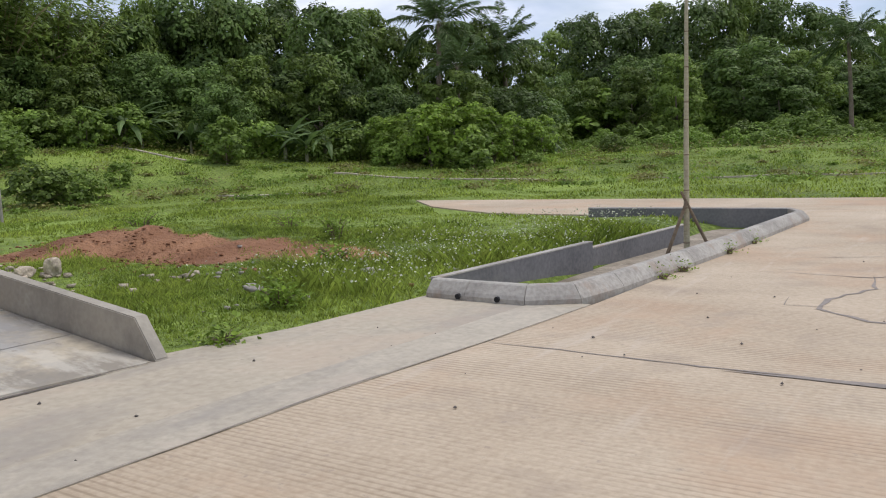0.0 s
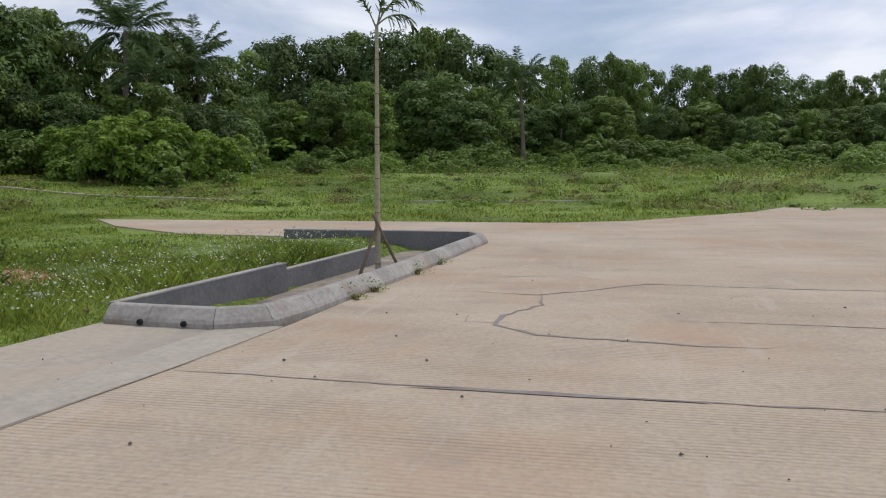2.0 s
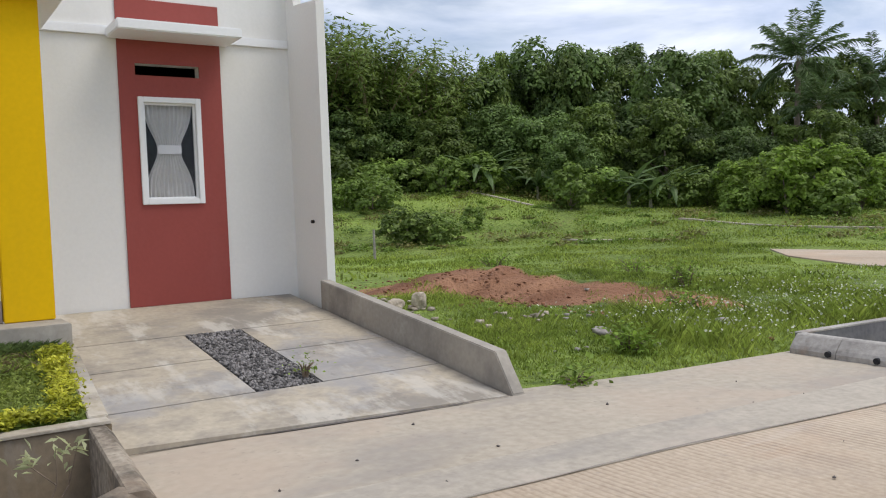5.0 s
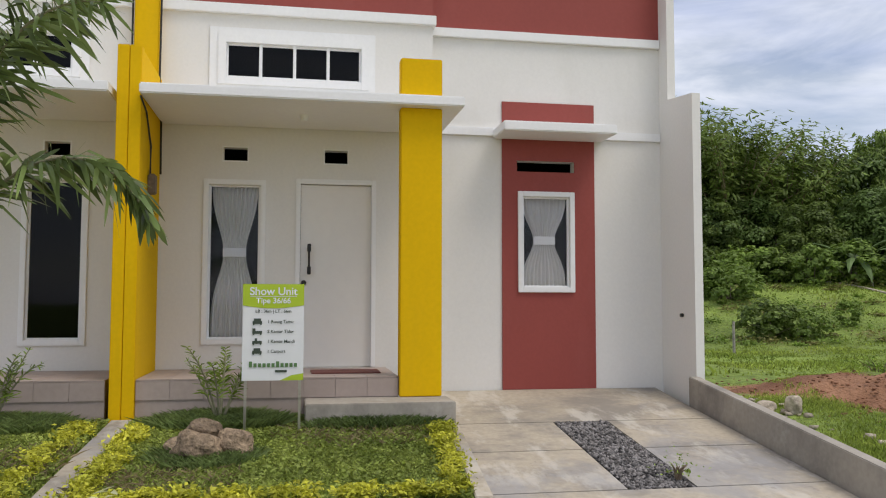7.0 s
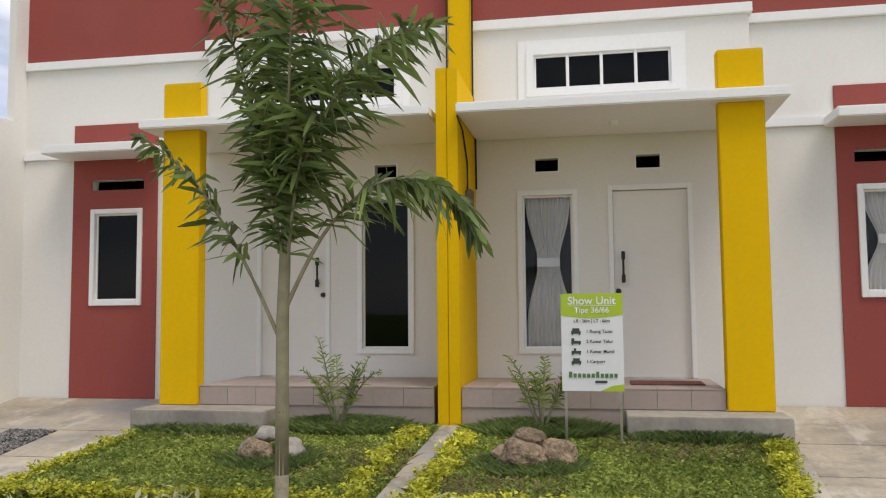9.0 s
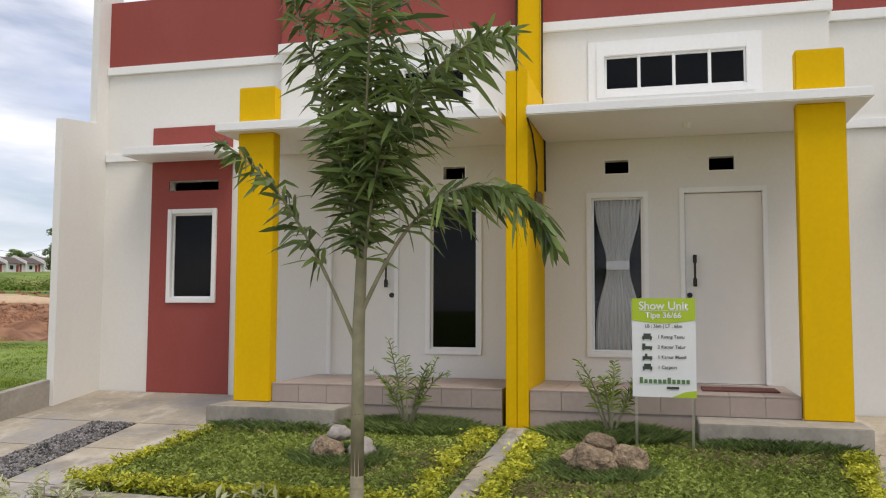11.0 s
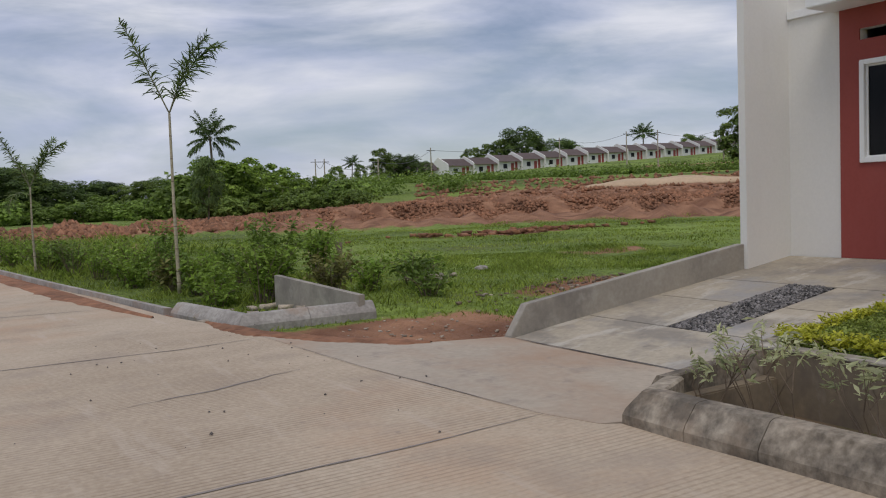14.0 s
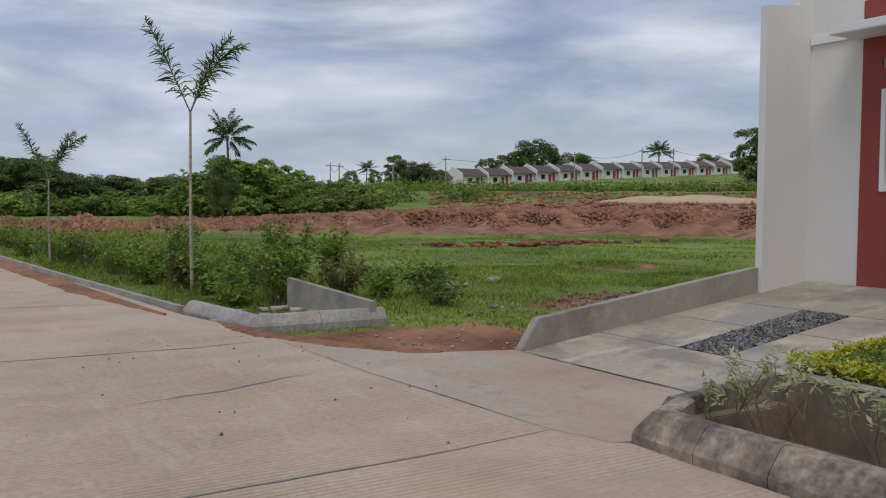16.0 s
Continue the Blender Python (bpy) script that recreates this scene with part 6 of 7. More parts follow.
while az < 157:
    el = float(np.interp(az, SKY_AZ, SKY_EL))
    far = 92 if az < 98 else (84 if az < 117 else 58)
    r = far * rt.uniform(0.95, 1.1)
    if az > 146:
        plant(rt.choice(BAMBOOS), az, r * 0.93, 1.18 * top_at(az, r * 0.93, el * rt.uniform(0.96, 1.04)), rt.uniform(0, 360), 1.15)
    else:
        plant(rt.choice(TREES), az, r, 1.04 * top_at(az, r, el * rt.uniform(0.97, 1.06)), rt.uniform(0, 360), rt.uniform(0.7, 0.95))
    a2, r2 = az + rt.uniform(0.3, 1.2), r * rt.uniform(0.82, 0.9)
    e2 = float(np.interp(a2, SKY_AZ, SKY_EL)) * rt.uniform(0.5, 0.75)
    plant(rt.choice(TREES[:3]), a2, r2, top_at(a2, r2, e2), rt.uniform(0, 360), rt.uniform(1.0, 1.35))
    r3 = r2 * rt.uniform(0.9, 0.95)
    plant(rt.choice(BUSHES), az + rt.uniform(-0.5, 0.8), r3, rt.uniform(1.6, 3.0), rt.uniform(0, 360), rt.uniform(1.0, 1.4))
    plant(rt.choice(BUSHES[:2]), az + rt.uniform(-0.5, 0.9), r * 1.05, rt.uniform(4.5, 6), rt.uniform(0, 360), rt.uniform(1.4, 1.8))
    if az < 118:
        plant(rt.choice(TREES[:2] + BUSHES[:1]), az + rt.uniform(-0.6, 0.6), r * 0.9, rt.uniform(4.0, 6.2), rt.uniform(0, 360), rt.uniform(1.2, 1.6), sink=0.9)
        plant(rt.choice(BUSHES), az + rt.uniform(-0.8, 0.8), r * rt.uniform(0.70, 0.78), rt.uniform(1.2, 2.6), rt.uniform(0, 360), rt.uniform(1.0, 1.6))
        plant(rt.choice(BUSHES), az + rt.uniform(-0.8, 0.8), r * rt.uniform(0.60, 0.68), rt.uniform(0.7, 1.5), rt.uniform(0, 360), rt.uniform(1.2, 1.8))
    az += rt.uniform(1.5, 2.1)
for a, e, r in ((123.4, 10.3, 55), (118.7, 8.5, 60), (97.6, 6.9, 66), (122.0, 7.0, 50)):
    plant(rt.choice(COCOS), a, r, top_at(a, r, e), rt.uniform(0, 360), 1.1)
for a, e, r in ((95.5, 7.5, 84), (91.8, 7.7, 86), (90.4, 6.9, 88), (86.2, 6.6, 90), (82.9, 6.5, 88), (78.4, 5.9, 90), (75.8, 5.8, 90), (142.4, 10.9, 58), (127.9, 9.9, 60), (104.6, 9.5, 82), (137.6, 10.9, 57)):
    plant(rt.choice((TREES[1], TREES[3])), a, r, top_at(a, r, e), rt.uniform(0, 360), 0.55)
for a, r, h in ((143.5, 47, 4.4), (142.6, 48, 4.0), (133.6, 46, 4.3), (132.2, 45, 3.8), (131.0, 46, 4.0), (127.4, 48, 3.4), (117.6, 50, 3.6), (116.4, 51, 2.8), (139.6, 48, 3.4)):
    plant(rt.choice(BANANAS), a, r, h * 0.72, rt.uniform(0, 360), 1.0, 3.6)
# bushes in front of the wood
for i in range(70):
    a = rt.uniform(71, 156)
    near = 118 < a < 127
    r = rt.uniform(40, 47) if near else rt.uniform(46, 54) if a > 117 else rt.uniform(48, 70)
    h = rt.uniform(0.9, 1.9) if near else rt.uniform(0.6, 1.6)
    plant(rt.choice(BUSHES), a, r, h, rt.uniform(0, 360), rt.uniform(0.9, 1.5))
for a, r, h in ((123.8, 42, 3.6), (122.4, 43, 3.9), (121.2, 44, 3.4), (125.6, 44, 3.0), (119.6, 44, 3.3), (127.2, 45, 2.9), (118.2, 46, 3.0), (116.6, 47, 2.7), (148.4, 33, 1.7), (146.8, 33.5, 1.5), (143.9, 36, 1.1), (152.6, 42, 1.8), (150.8, 41, 2.0)):
    plant(rt.choice(BUSHES) if h < 2.2 else rt.choice(SAPLINGS), a, r, h, rt.uniform(0, 360), 1.2, sink=0.1 if h < 2.2 else 0.3)

# the other side: far wood, hill and bank
for i in range(26):
    a = -86 - i * 0.85 + rt.uniform(-0.3, 0.3)
    r = rt.uniform(92, 104)
    el = float(np.interp(a, [-110, -104, -101, -98, -95, -90, -86], [2.6, 2.0, 1.8, 1.9, 2.8, 3.2, 3.4]))
    plant(rt.choice(TREES[:3]), a, r, top_at(a, r, el * rt.uniform(0.9, 1.08)), rt.uniform(0, 360), 1.5)
    plant(rt.choice(BUSHES), a + 0.4, r - 6, rt.uniform(1.5, 3.0), rt.uniform(0, 360), 1.6)
for i in range(14):
    a = -105.8 - i * 0.75
    r = rt.uniform(70, 82)
    el = float(np.interp(a, [-117, -112, -109, -106], [1.9, 2.2, 3.5, 3.5]))
    plant(rt.choice(SAPLINGS + BUSHES), a, r, top_at(a, r, el * rt.uniform(0.8, 1.0)), rt.uniform(0, 360), 1.3)
    plant(rt.choice(BUSHES), a - 0.3, r - 5, rt.uniform(1.4, 2.4), rt.uniform(0, 360), 1.5)
plant(COCOS[1], -106.8, 76, top_at(-106.8, 76, 5.5), 20, 0.9)
plant(TREES[0], -106.3, 60, top_at(-106.3, 60, 3.5), 20, 0.7)
for a, el, r in ((-116.4, 2.5, 170), (-117.9, 3.6, 165), (-118.6, 3.1, 170), (-119.6, 3.0, 170), (-120.6, 2.6, 175), (-114.8, 2.5, 160), (-124.0, 3.4, 290), (-125.2, 3.6, 290), (-126.4, 3.9, 290), (-127.3, 4.6, 290), (-128.2, 4.0, 290), (-129.8, 3.7, 290), (-130.4, 3.6, 290), (-138.3, 3.6, 330), (-138.9, 3.4, 330), (-141.6, 5.3, 130), (-142.4, 4.9, 130)):
    plant(rt.choice(TREES[:3]), a, r, top_at(a, r, el), rt.uniform(0, 360), 1.2)
for a, el, r in ((-135.4, 4.15, 330), (-115.8, 2.9, 165), (-119.9, 2.9, 180)):
    plant(rt.choice(COCOS), a, r, top_at(a, r, el), rt.uniform(0, 360), 1.2)
# scrub on the far bank, too many to count
rb = np.random.default_rng(91)
nb_ = 380
ba = np.radians(rb.uniform(-144, -108, nb_))
br = np.where((np.arange(nb_) % 3 == 0) & (ba > math.radians(-124)), rb.uniform(90, 125, nb_), rb.uniform(122, 152, nb_))
bx, by = 0.4 + br * np.cos(ba), 1.4 + br * np.sin(ba)
bh = rb.uniform(0.6, 1.9, nb_)
scrub = np.stack([bx, by, ground_z(bx, by)], 1)[:, None] + rb.normal(0, 1, (nb_, 120, 3)) * (bh[:, None, None] * np.array([0.75, 0.75, 0.30])) + np.stack([0 * bh, 0 * bh, bh * 0.45], 1)[:, None]
sv, sf = leaves(scrub.reshape(-1, 3), 0.42, 0.2, 0.6, rb, 0.8)
tagged(soup("bank_scrub", sv, sf, LEAF_MID), "low green scrub covering the far bank", "scrub", kind="stuff")
# ragged low weeds over the field before the wood
nf_ = 620
fa, fr_ = np.radians(rb.uniform(70, 156, nf_)), rb.uniform(31, 62, nf_) ** 1.0
fx, fy = 0.4 + fr_ * np.cos(fa), 1.4 + fr_ * np.sin(fa)
fh = rb.uniform(0.12, 0.5, nf_) * (0.6 + 0.6 * (fr_ > 44))
tuft = np.stack([fx, fy, ground_z(fx, fy)], 1)[:, None] + rb.normal(0, 1, (nf_, 70, 3)) * (fh[:, None, None] * np.array([1.5, 1.5, 0.32])) + np.stack([0 * fh, 0 * fh, fh * 0.5], 1)[:, None]
for k, (material, lab) in enumerate(((LEAF_BUSH, "ragged low green weeds over the field"), (LEAF_DRYWEED, "dry brownish weeds over the field"))):
    pts = tuft[k::2] if k else tuft[0::2]
    sv, sf = leaves(pts.reshape(-1, 3), 0.17, 0.1, 0.5, rb, 1.6)
    tagged(soup("field_weeds", sv, sf, material), lab, "weeds", kind="stuff")


def row_house(az, r, seed):
    """A small terrace house: gable wall, front with door and window, sloping roof."""
    x, y = polar(az, r)
    z = float(ground_z(x, y)) - 0.3
    h = thing("row_house", "small white terrace house with a dark brown roof on the hill", "house", "row of houses on the hill")
    W, D, H, R = 7.6, 7.0, 2.85, 4.35
    bm = bmesh.new()
    pr = [(-0.5, 0), (D, 0), (D, H - 0.4), (D * 0.5, R), (0.0, H), (-0.5, H)]
    box(bm, (-W / 2, 0.4, 0), (W / 2, D, H - 0.1))
    part("wall", bm, WHITE, h)
    bm = bmesh.new()
    A, B = [bm.verts.new((-W / 2 - 0.12, p, q + (0.35 if 1 < i < 5 else 0))) for i, (p, q) in enumerate(pr)], [bm.verts.new((-W / 2 + 0.12, p, q + (0.35 if 1 < i < 5 else 0))) for i, (p, q) in enumerate(pr)]
    bm.faces.new(A)
    bm.faces.new(B)
    for i in range(6):
        bm.faces.new((A[i], A[(i + 1) % 6], B[(i + 1) % 6], B[i]))
    part("gable_wall", bm, WHITE, h, "white gable wall between houses")
    bm = bmesh.new()
    for ya, za, yb, zb in ((-0.3, H - 0.25, D * 0.5, R), (D * 0.5, R, D + 0.3, H - 0.4)):
        v = [bm.verts.new(p) for p in ((-W / 2 + 0.13, ya, za), (W / 2 - 0.13, ya, za), (W / 2 - 0.13, yb, zb), (-W / 2 + 0.13, yb, zb))]
        v2 = [bm.verts.new(q.co - Vector((0, 0, 0.12))) for q in v]
        bm.faces.new(v)
        bm.faces.new(v2)
        for i in range(4):
            bm.faces.new((v[i], v[(i + 1) % 4], v2[(i + 1) % 4], v2[i]))
    part("roof", bm, ROOF, h)
    part("door", boxed((0.6, 0.33, 0.2), (1.5, 0.41, 2.2)), RED, h)
    wn_ = part("window", boxed((-1.9, 0.33, 0.8), (-0.5, 0.41, 2.1)), TRIM, h)
    # near-black pane in place of a shaded room behind
    part("pane", boxed((-1.8, 0.30, 0.9), (-0.6, 0.335, 2.0)), DARK, wn_)
    part("front_panel", boxed((1.9, 0.34, 0.0), (2.6, 0.41, 2.7)), YELLOW if seed % 2 else RED, h)
    return h


rh = row_house(-123.6, 180, 0)
row_a, row_b = polar(-123.2, 195), polar(-145.5, 298)
row_turn = math.degrees(math.atan2(row_a[1] - row_b[1], row_a[0] - row_b[0]))
for i in range(20):
    x, y = row_a[0] + (row_b[0] - row_a[0]) * i / 19, row_a[1] + (row_b[1] - row_a[1]) * i / 19
    m = pose(x, y, float(ground_z(x, y)) - 0.2, 0, 0, row_turn + 180)
    if i == 0:
        rh.matrix_basis = m
    else:
        copy_thing(rh, m)
rh2 = row_house(-119.0, 180, 1)
x, y = polar(-119.2, 170)
rh2.matrix_basis = pose(x, y, float(ground_z(x, y)) - 0.3, 0, 0, -119.2 - 90 + 25)
x, y = polar(-120.6, 178)
copy_thing(rh2, pose(x, y, float(ground_z(x, y)) - 1.0, 0, 0, -120.6 - 90 + 20))


# power poles and wires over the hill
def power_pole(az, r, el):
    x, y = polar(az, r)
    z = float(ground_z(x, y))
    h = top_at(az, r, el)
    p = thing("power_pole", "thin concrete power pole on the hill", "pole", "power poles", at=(x, y, z))
    part("shaft", tube(bmesh.new(), [(0, 0, -0.3), (0, 0, h)], [0.16, 0.10], 8), CONC, p)
    part("crossarm", boxed((-0.9, -0.06, h - 0.6), (0.9, 0.06, h - 0.48)), BLACK, p)
    return Vector((x, y, z + h - 0.5))


tops = [power_pole(a, r, e) for a, r, e in ((-113.4, 160, 2.9), (-114.0, 150, 2.9), (-117.6, 120, 2.8), (-121.2, 165, 3.4), (-129.9, 185, 3.7), (-134.3, 185, 3.9), (-136.3, 170, 3.9), (-140.4, 190, 3.9))]
for a, b in zip(tops, tops[1:]):
    path = [a.lerp(b, t / 8) - Vector((0, 0, 1.2 * math.sin(math.pi * t / 8))) for t in range(9)]
    tagged(part("power_line", tube(bmesh.new(), path, [0.035] * 9, 4), BLACK), "black power line sagging between poles", "cable", "power lines")


def hut(az, r, w, h, wall, label):
    """A small hut half hidden among the trees."""
    x, y = polar(az, r)
    t = thing("hut", label, "hut", "huts in the wood", at=(x, y, float(ground_z(x, y)) - 0.05))
    t.rotation_euler = (0, 0, radians(az + 90))
    part("wall", boxed((-w / 2, -1.2, 0), (w / 2, 1.2, h * 0.62)), wall, t)
    bm = bmesh.new()
    for a, b in (((-1.7, h * 0.6), (0, h)), ((0, h), (1.7, h * 0.6))):
        v = [bm.verts.new(p) for p in ((-w / 2 - 0.4, a[0], a[1]), (w / 2 + 0.4, a[0], a[1]), (w / 2 + 0.4, b[0], b[1]), (-w / 2 - 0.4, b[0], b[1]))]
        v2 = [bm.verts.new(q.co - Vector((0, 0, 0.06))) for q in v]
        bm.faces.new(v)
        bm.faces.new(v2)
        for i in range(4):
            bm.faces.new((v[i], v[(i + 1) % 4], v2[(i + 1) % 4], v2[i]))
    part("roof", bm, ROOF, t)
    # near-black panel painted as the shade of the door opening
    part("doorway", boxed((-0.5, -1.24, 0), (0.4, -1.19, h * 0.5)), DARK, t)
    for sx in (-1, 1):
        part("post", tube(bmesh.new(), [(sx * (w / 2 + 0.25), -1.55, 0), (sx * (w / 2 + 0.25), -1.55, h * 0.62)], [0.06, 0.06], 6), WOOD, t)


hut(144.8, 55.5, 3.0, 1.9, WOOD, "small dark wooden hut under the trees")
hut(139.3, 56.5, 2.4, 2.6, RED, "low reddish brick hut behind the bushes")
hut(90.2, 84, 2.6, 1.5, WOOD, "small open hut at the wood's edge")


# ---- grass and weeds of the fields ----
def scatter(name, x0, x1, y0, y1, n, h, w, material, label, seed, keep=None, lean=0.45, sink=0.01):
    rg = np.random.default_rng(seed)
    x, y = rg.uniform(x0, x1, n), rg.uniform(y0, y1, n)
    m = soil_mask(x, y) < rg.uniform(0.25, 0.75, n)
    if keep:
        m &= keep(x, y, rg)
    x, y = x[m], y[m]
    patch = 0.65 + 0.5 * np.sin(x * 1.3 + 2 * np.sin(y * 0.7)) * np.sin(y * 1.1 + np.sin(x * 0.9))
    v, f = blades(np.stack([x, y, ground_z(x, y) - sink], 1), h * patch, w, rg, lean)
    tagged(soup(name, v, f, material), label, "grass", kind="stuff")


def lot_north(x, y, rg):
    edge = np.interp(y, [6.0, 7.3, 9.0, 12.6, 16.2, 19.0], [-4.86, -4.72, -4.6, -4.35, -4.2, -4.2]) + rg.normal(0, 0.05, len(y)) - 0.03
    house_side = ~((x > -16) & (x < -8.2) & (y < 6.15))
    branch = ~((y > 19.0) & (x > -15.6 + (24.2 - y) * 0.9) & (y < 24.4))
    return (x < edge) & house_side & branch


scatter("grass", -14, -4.5, 6.0, 15, 100000, 0.075, 0.016, GRASS, "short bright green grass on the empty lot", 201, lot_north)
scatter("grass", -26, -4.3, 12, 26, 46000, 0.09, 0.035, GRASS, "short green grass on the empty lot", 202, lot_north)
scatter("weeds", -8.5, -4.5, 8.6, 17, 15000, 0.20, 0.008, GRASS, "tall thin weeds by the planting box", 203, lambda x, y, rg: lot_north(x, y, rg) & (rg.random(len(x)) < np.exp(-((x + 5.4) / 1.6) ** 2)))
scatter("weeds", -45, 4, 24.6, 46, 46000, 0.13, 0.05, GRASS, "rough field grass and weeds", 204, lambda x, y, rg: (y > 25.2 + np.clip(x, 0, 9) * 1.5) | (x < -16))
scatter("weeds", -70, -16, 8, 50, 36000, 0.13, 0.07, GRASS, "rough field grass and weeds", 205)
scatter("weeds", 0, 42, 30, 75, 20000, 0.24, 0.07, GRASS, "rough field grass and weeds", 206, lambda x, y, rg: (x > verge_x(y) + 0.15) | (x < np.interp(y, [24.2, 25.35, 30.4, 38.4, 46.2, 59.8], [-1.7, 0.4, 4.1, 7.5, 10.1, 17.2]) - 0.2))
scatter("grass", 4, 12, 6, 30, 9000, 0.10, 0.025, GRASS, "short green grass on the road verge", 207, lambda x, y, rg: x > verge_x(y) + rg.uniform(0.02, 0.2, len(x)))


def flowers(x0, x1, y0, y1, n, h, seed, keep):
    rg = np.random.default_rng(seed)
    x, y = rg.uniform(x0, x1, n), rg.uniform(y0, y1, n)
    m = keep(x, y, rg)
    x, y = x[m], y[m]
    p = np.stack([x, y, ground_z(x, y) + h * rg.uniform(0.5, 1.2, len(x))], 1)
    v, f = leaves(p, 0.030, 0, 0.9, rg)
    tagged(soup("weed_flowers", v, f, FLOWER), "tiny whitish flower heads among the weeds", "flowers", kind="stuff")


flowers(-9, -4.5, 8.6, 17.5, 3400, 0.24, 211, lambda x, y, rg: lot_north(x, y, rg) & (rg.random(len(x)) < np.exp(-((x + 5.6) / 1.8) ** 2)))


def lot_south(x, y, rg):
    edge = np.interp(-y, [6.1, 8.6, 8.75, 10.8, 17, 34], [-5.0, -4.9, -3.1, -2.75, -2.25, -0.6]) - 0.03 + rg.normal(0, 0.05, len(y))
    return (x < edge) & ~((x > -16) & (y > -6.1))


scatter("grass", -16, -3, -16, -6.05, 60000, 0.08, 0.016, GRASS, "bright green grass on the neighbouring lot", 221, lot_south)
scatter("grass", -32, -2, -34, -12, 60000, 0.08, 0.030, GRASS, "green grass on the neighbouring field", 222, lot_south)
scatter("weeds", -9, -1.5, -26, -9.2, 12000, 0.22, 0.013, GRASS, "tall rank weeds along the kerb", 223, lambda x, y, rg: lot_south(x, y, rg) & (rg.random(len(x)) < np.exp(-((x - np.interp(-y, [9, 17, 26], [-4.8, -3.6, -2.6])) / 1.3) ** 2)))
scatter("weeds", -8, 1, -48, -24, 7000, 0.3, 0.04, GRASS, "tall rank weeds along the kerb", 224, lot_south)
scatter("grass", -70, -4, -64, -24, 34000, 0.08, 0.06, GRASS, "green grass on the neighbouring field", 225, lot_south)


def weed_bush(x, y, h, w, n, leaf, material, label, seed, foot=None):
    """A rank leafy weed bush: stems and a loose mass of leaves."""
    rg, nr = random.Random(seed), np.random.default_rng(seed)
    z = float(ground_z(x, y)) if foot is None else foot
    th = thing("weed_bush", label, "bush", "roadside weed bushes", at=(x, y, z))
    bm, pts = bmesh.new(), []
    for i in range(14):
        a = rg.uniform(0, 6.28)
        t = Vector((math.cos(a) * w * rg.uniform(0.2, 1), math.sin(a) * w * rg.uniform(0.2, 1), h * rg.uniform(0.55, 1.0)))
        mid = t * 0.5 + Vector((0, 0, h * 0.12))
        tube(bm, [(t.x * 0.2, t.y * 0.2, -0.05), mid, t], [0.012, 0.008, 0.003], 4)
        for j in range(n // 14):
            k = rg.uniform(0.2, 1.0)
            p = mid.lerp(t, (k - 0.5) * 2) if k > 0.5 else (mid * (k * 2))
            pts.append((p.x + rg.gauss(0, 0.08), p.y + rg.gauss(0, 0.08), max(0.03, p.z + rg.gauss(0, 0.07))))
    part("stem", bm, WOOD, th)
    v, f = leaves(np.array(pts), leaf, 0.1, 0.55, nr, 1.3)
    soup("foliage", v, f, material, th)


for i, (x, y, h, w, n) in enumerate(((-5.0, -13.0, 1.35, 0.85, 1700), (-4.6, -12.2, 1.0, 0.7, 1000), (-5.6, -12.6, 1.1, 0.7, 1000), (-3.9, -16.6, 1.4, 0.6, 900), (-3.6, -18.2, 1.0, 0.7, 600), (-4.4, -15.2, 0.8, 0.7, 500), (-2.9, -21.5, 1.1, 0.9, 600), (-2.6, -25, 1.0, 1.0, 600), (-5.9, -11.2, 0.55, 0.6, 500), (-6.8, -11.4, 0.5, 0.7, 500), (-7.6, -12.4, 0.5, 0.8, 500), (-1.8, -28, 1.1, 1.1, 500), (-6.3, -10.0, 0.4, 0.5, 300), (-1.2, -34, 1.2, 1.4, 500), (-4.1, -13.9, 0.7, 0.8, 700), (-3.7, -15.4, 0.75, 0.7, 700), (-3.3, -17.3, 0.8, 0.8, 700), (-3.1, -19.6, 0.9, 0.9, 700), (-4.9, -14.6, 0.7, 0.9, 700), (-5.4, -16.8, 0.6, 1.0, 700), (-2.4, -23.4, 0.9, 1.0, 600), (-4.4, -19.5, 0.7, 1.0, 600), (-3.6, -12.0, 0.5, 0.6, 500), (-6.6, -13.8, 0.6, 0.8, 500))):
    weed_bush(x, y, h, w, n, 0.095, LEAF_WEED if i % 3 else LEAF_BUSH, "rank leafy green weed bush beside the kerb", 230 + i)
rw_ = random.Random(19)
for i in range(22):
    y = -10.4 - 1.15 * i - rw_.uniform(0, 0.6)
    x = float(np.interp(-y, [10, 17, 34, 40], [-3.9, -2.9, -1.3, -0.7])) - rw_.uniform(0.0, 1.6)
    h = rw_.uniform(0.45, 0.95)
    weed_bush(x, y, h, h * 0.9, 560, 0.10, LEAF_WEED if i % 4 else LEAF_DRYWEED, "tangled roadside weed in light green leaf" if i % 4 else "brownish roadside weed going to seed", 400 + i)
for i, (x, y, h, w, n) in enumerate(((-5.5, 7.9, 0.22, 0.28, 420), (-4.85, 6.6, 0.12, 0.2, 160), (-8.5, 12.3, 0.4, 0.45, 380), (-7.3, 10.8, 0.3, 0.35, 300), (-13.2, 12.0, 0.4, 0.5, 300), (-12.0, 14.8, 0.35, 0.6, 300))):
    weed_bush(x, y, h, w, n, 0.07, LEAF_WEED, "low leafy weed in the grass", 250 + i)
for i, (x, y, z, h) in enumerate(((-6.0, 4.62, 0.10, 0.10), (-2.56, 10.9, Z, 0.07), (-2.52, 11.5, Z, 0.08), (-2.45, 13.2, Z, 0.09), (-2.42, 14.4, Z, 0.06))):
    weed_bush(x, y, h, 0.12, 90, 0.035, LEAF_WEED, "small weed rooted in a concrete joint", 270 + i, z)


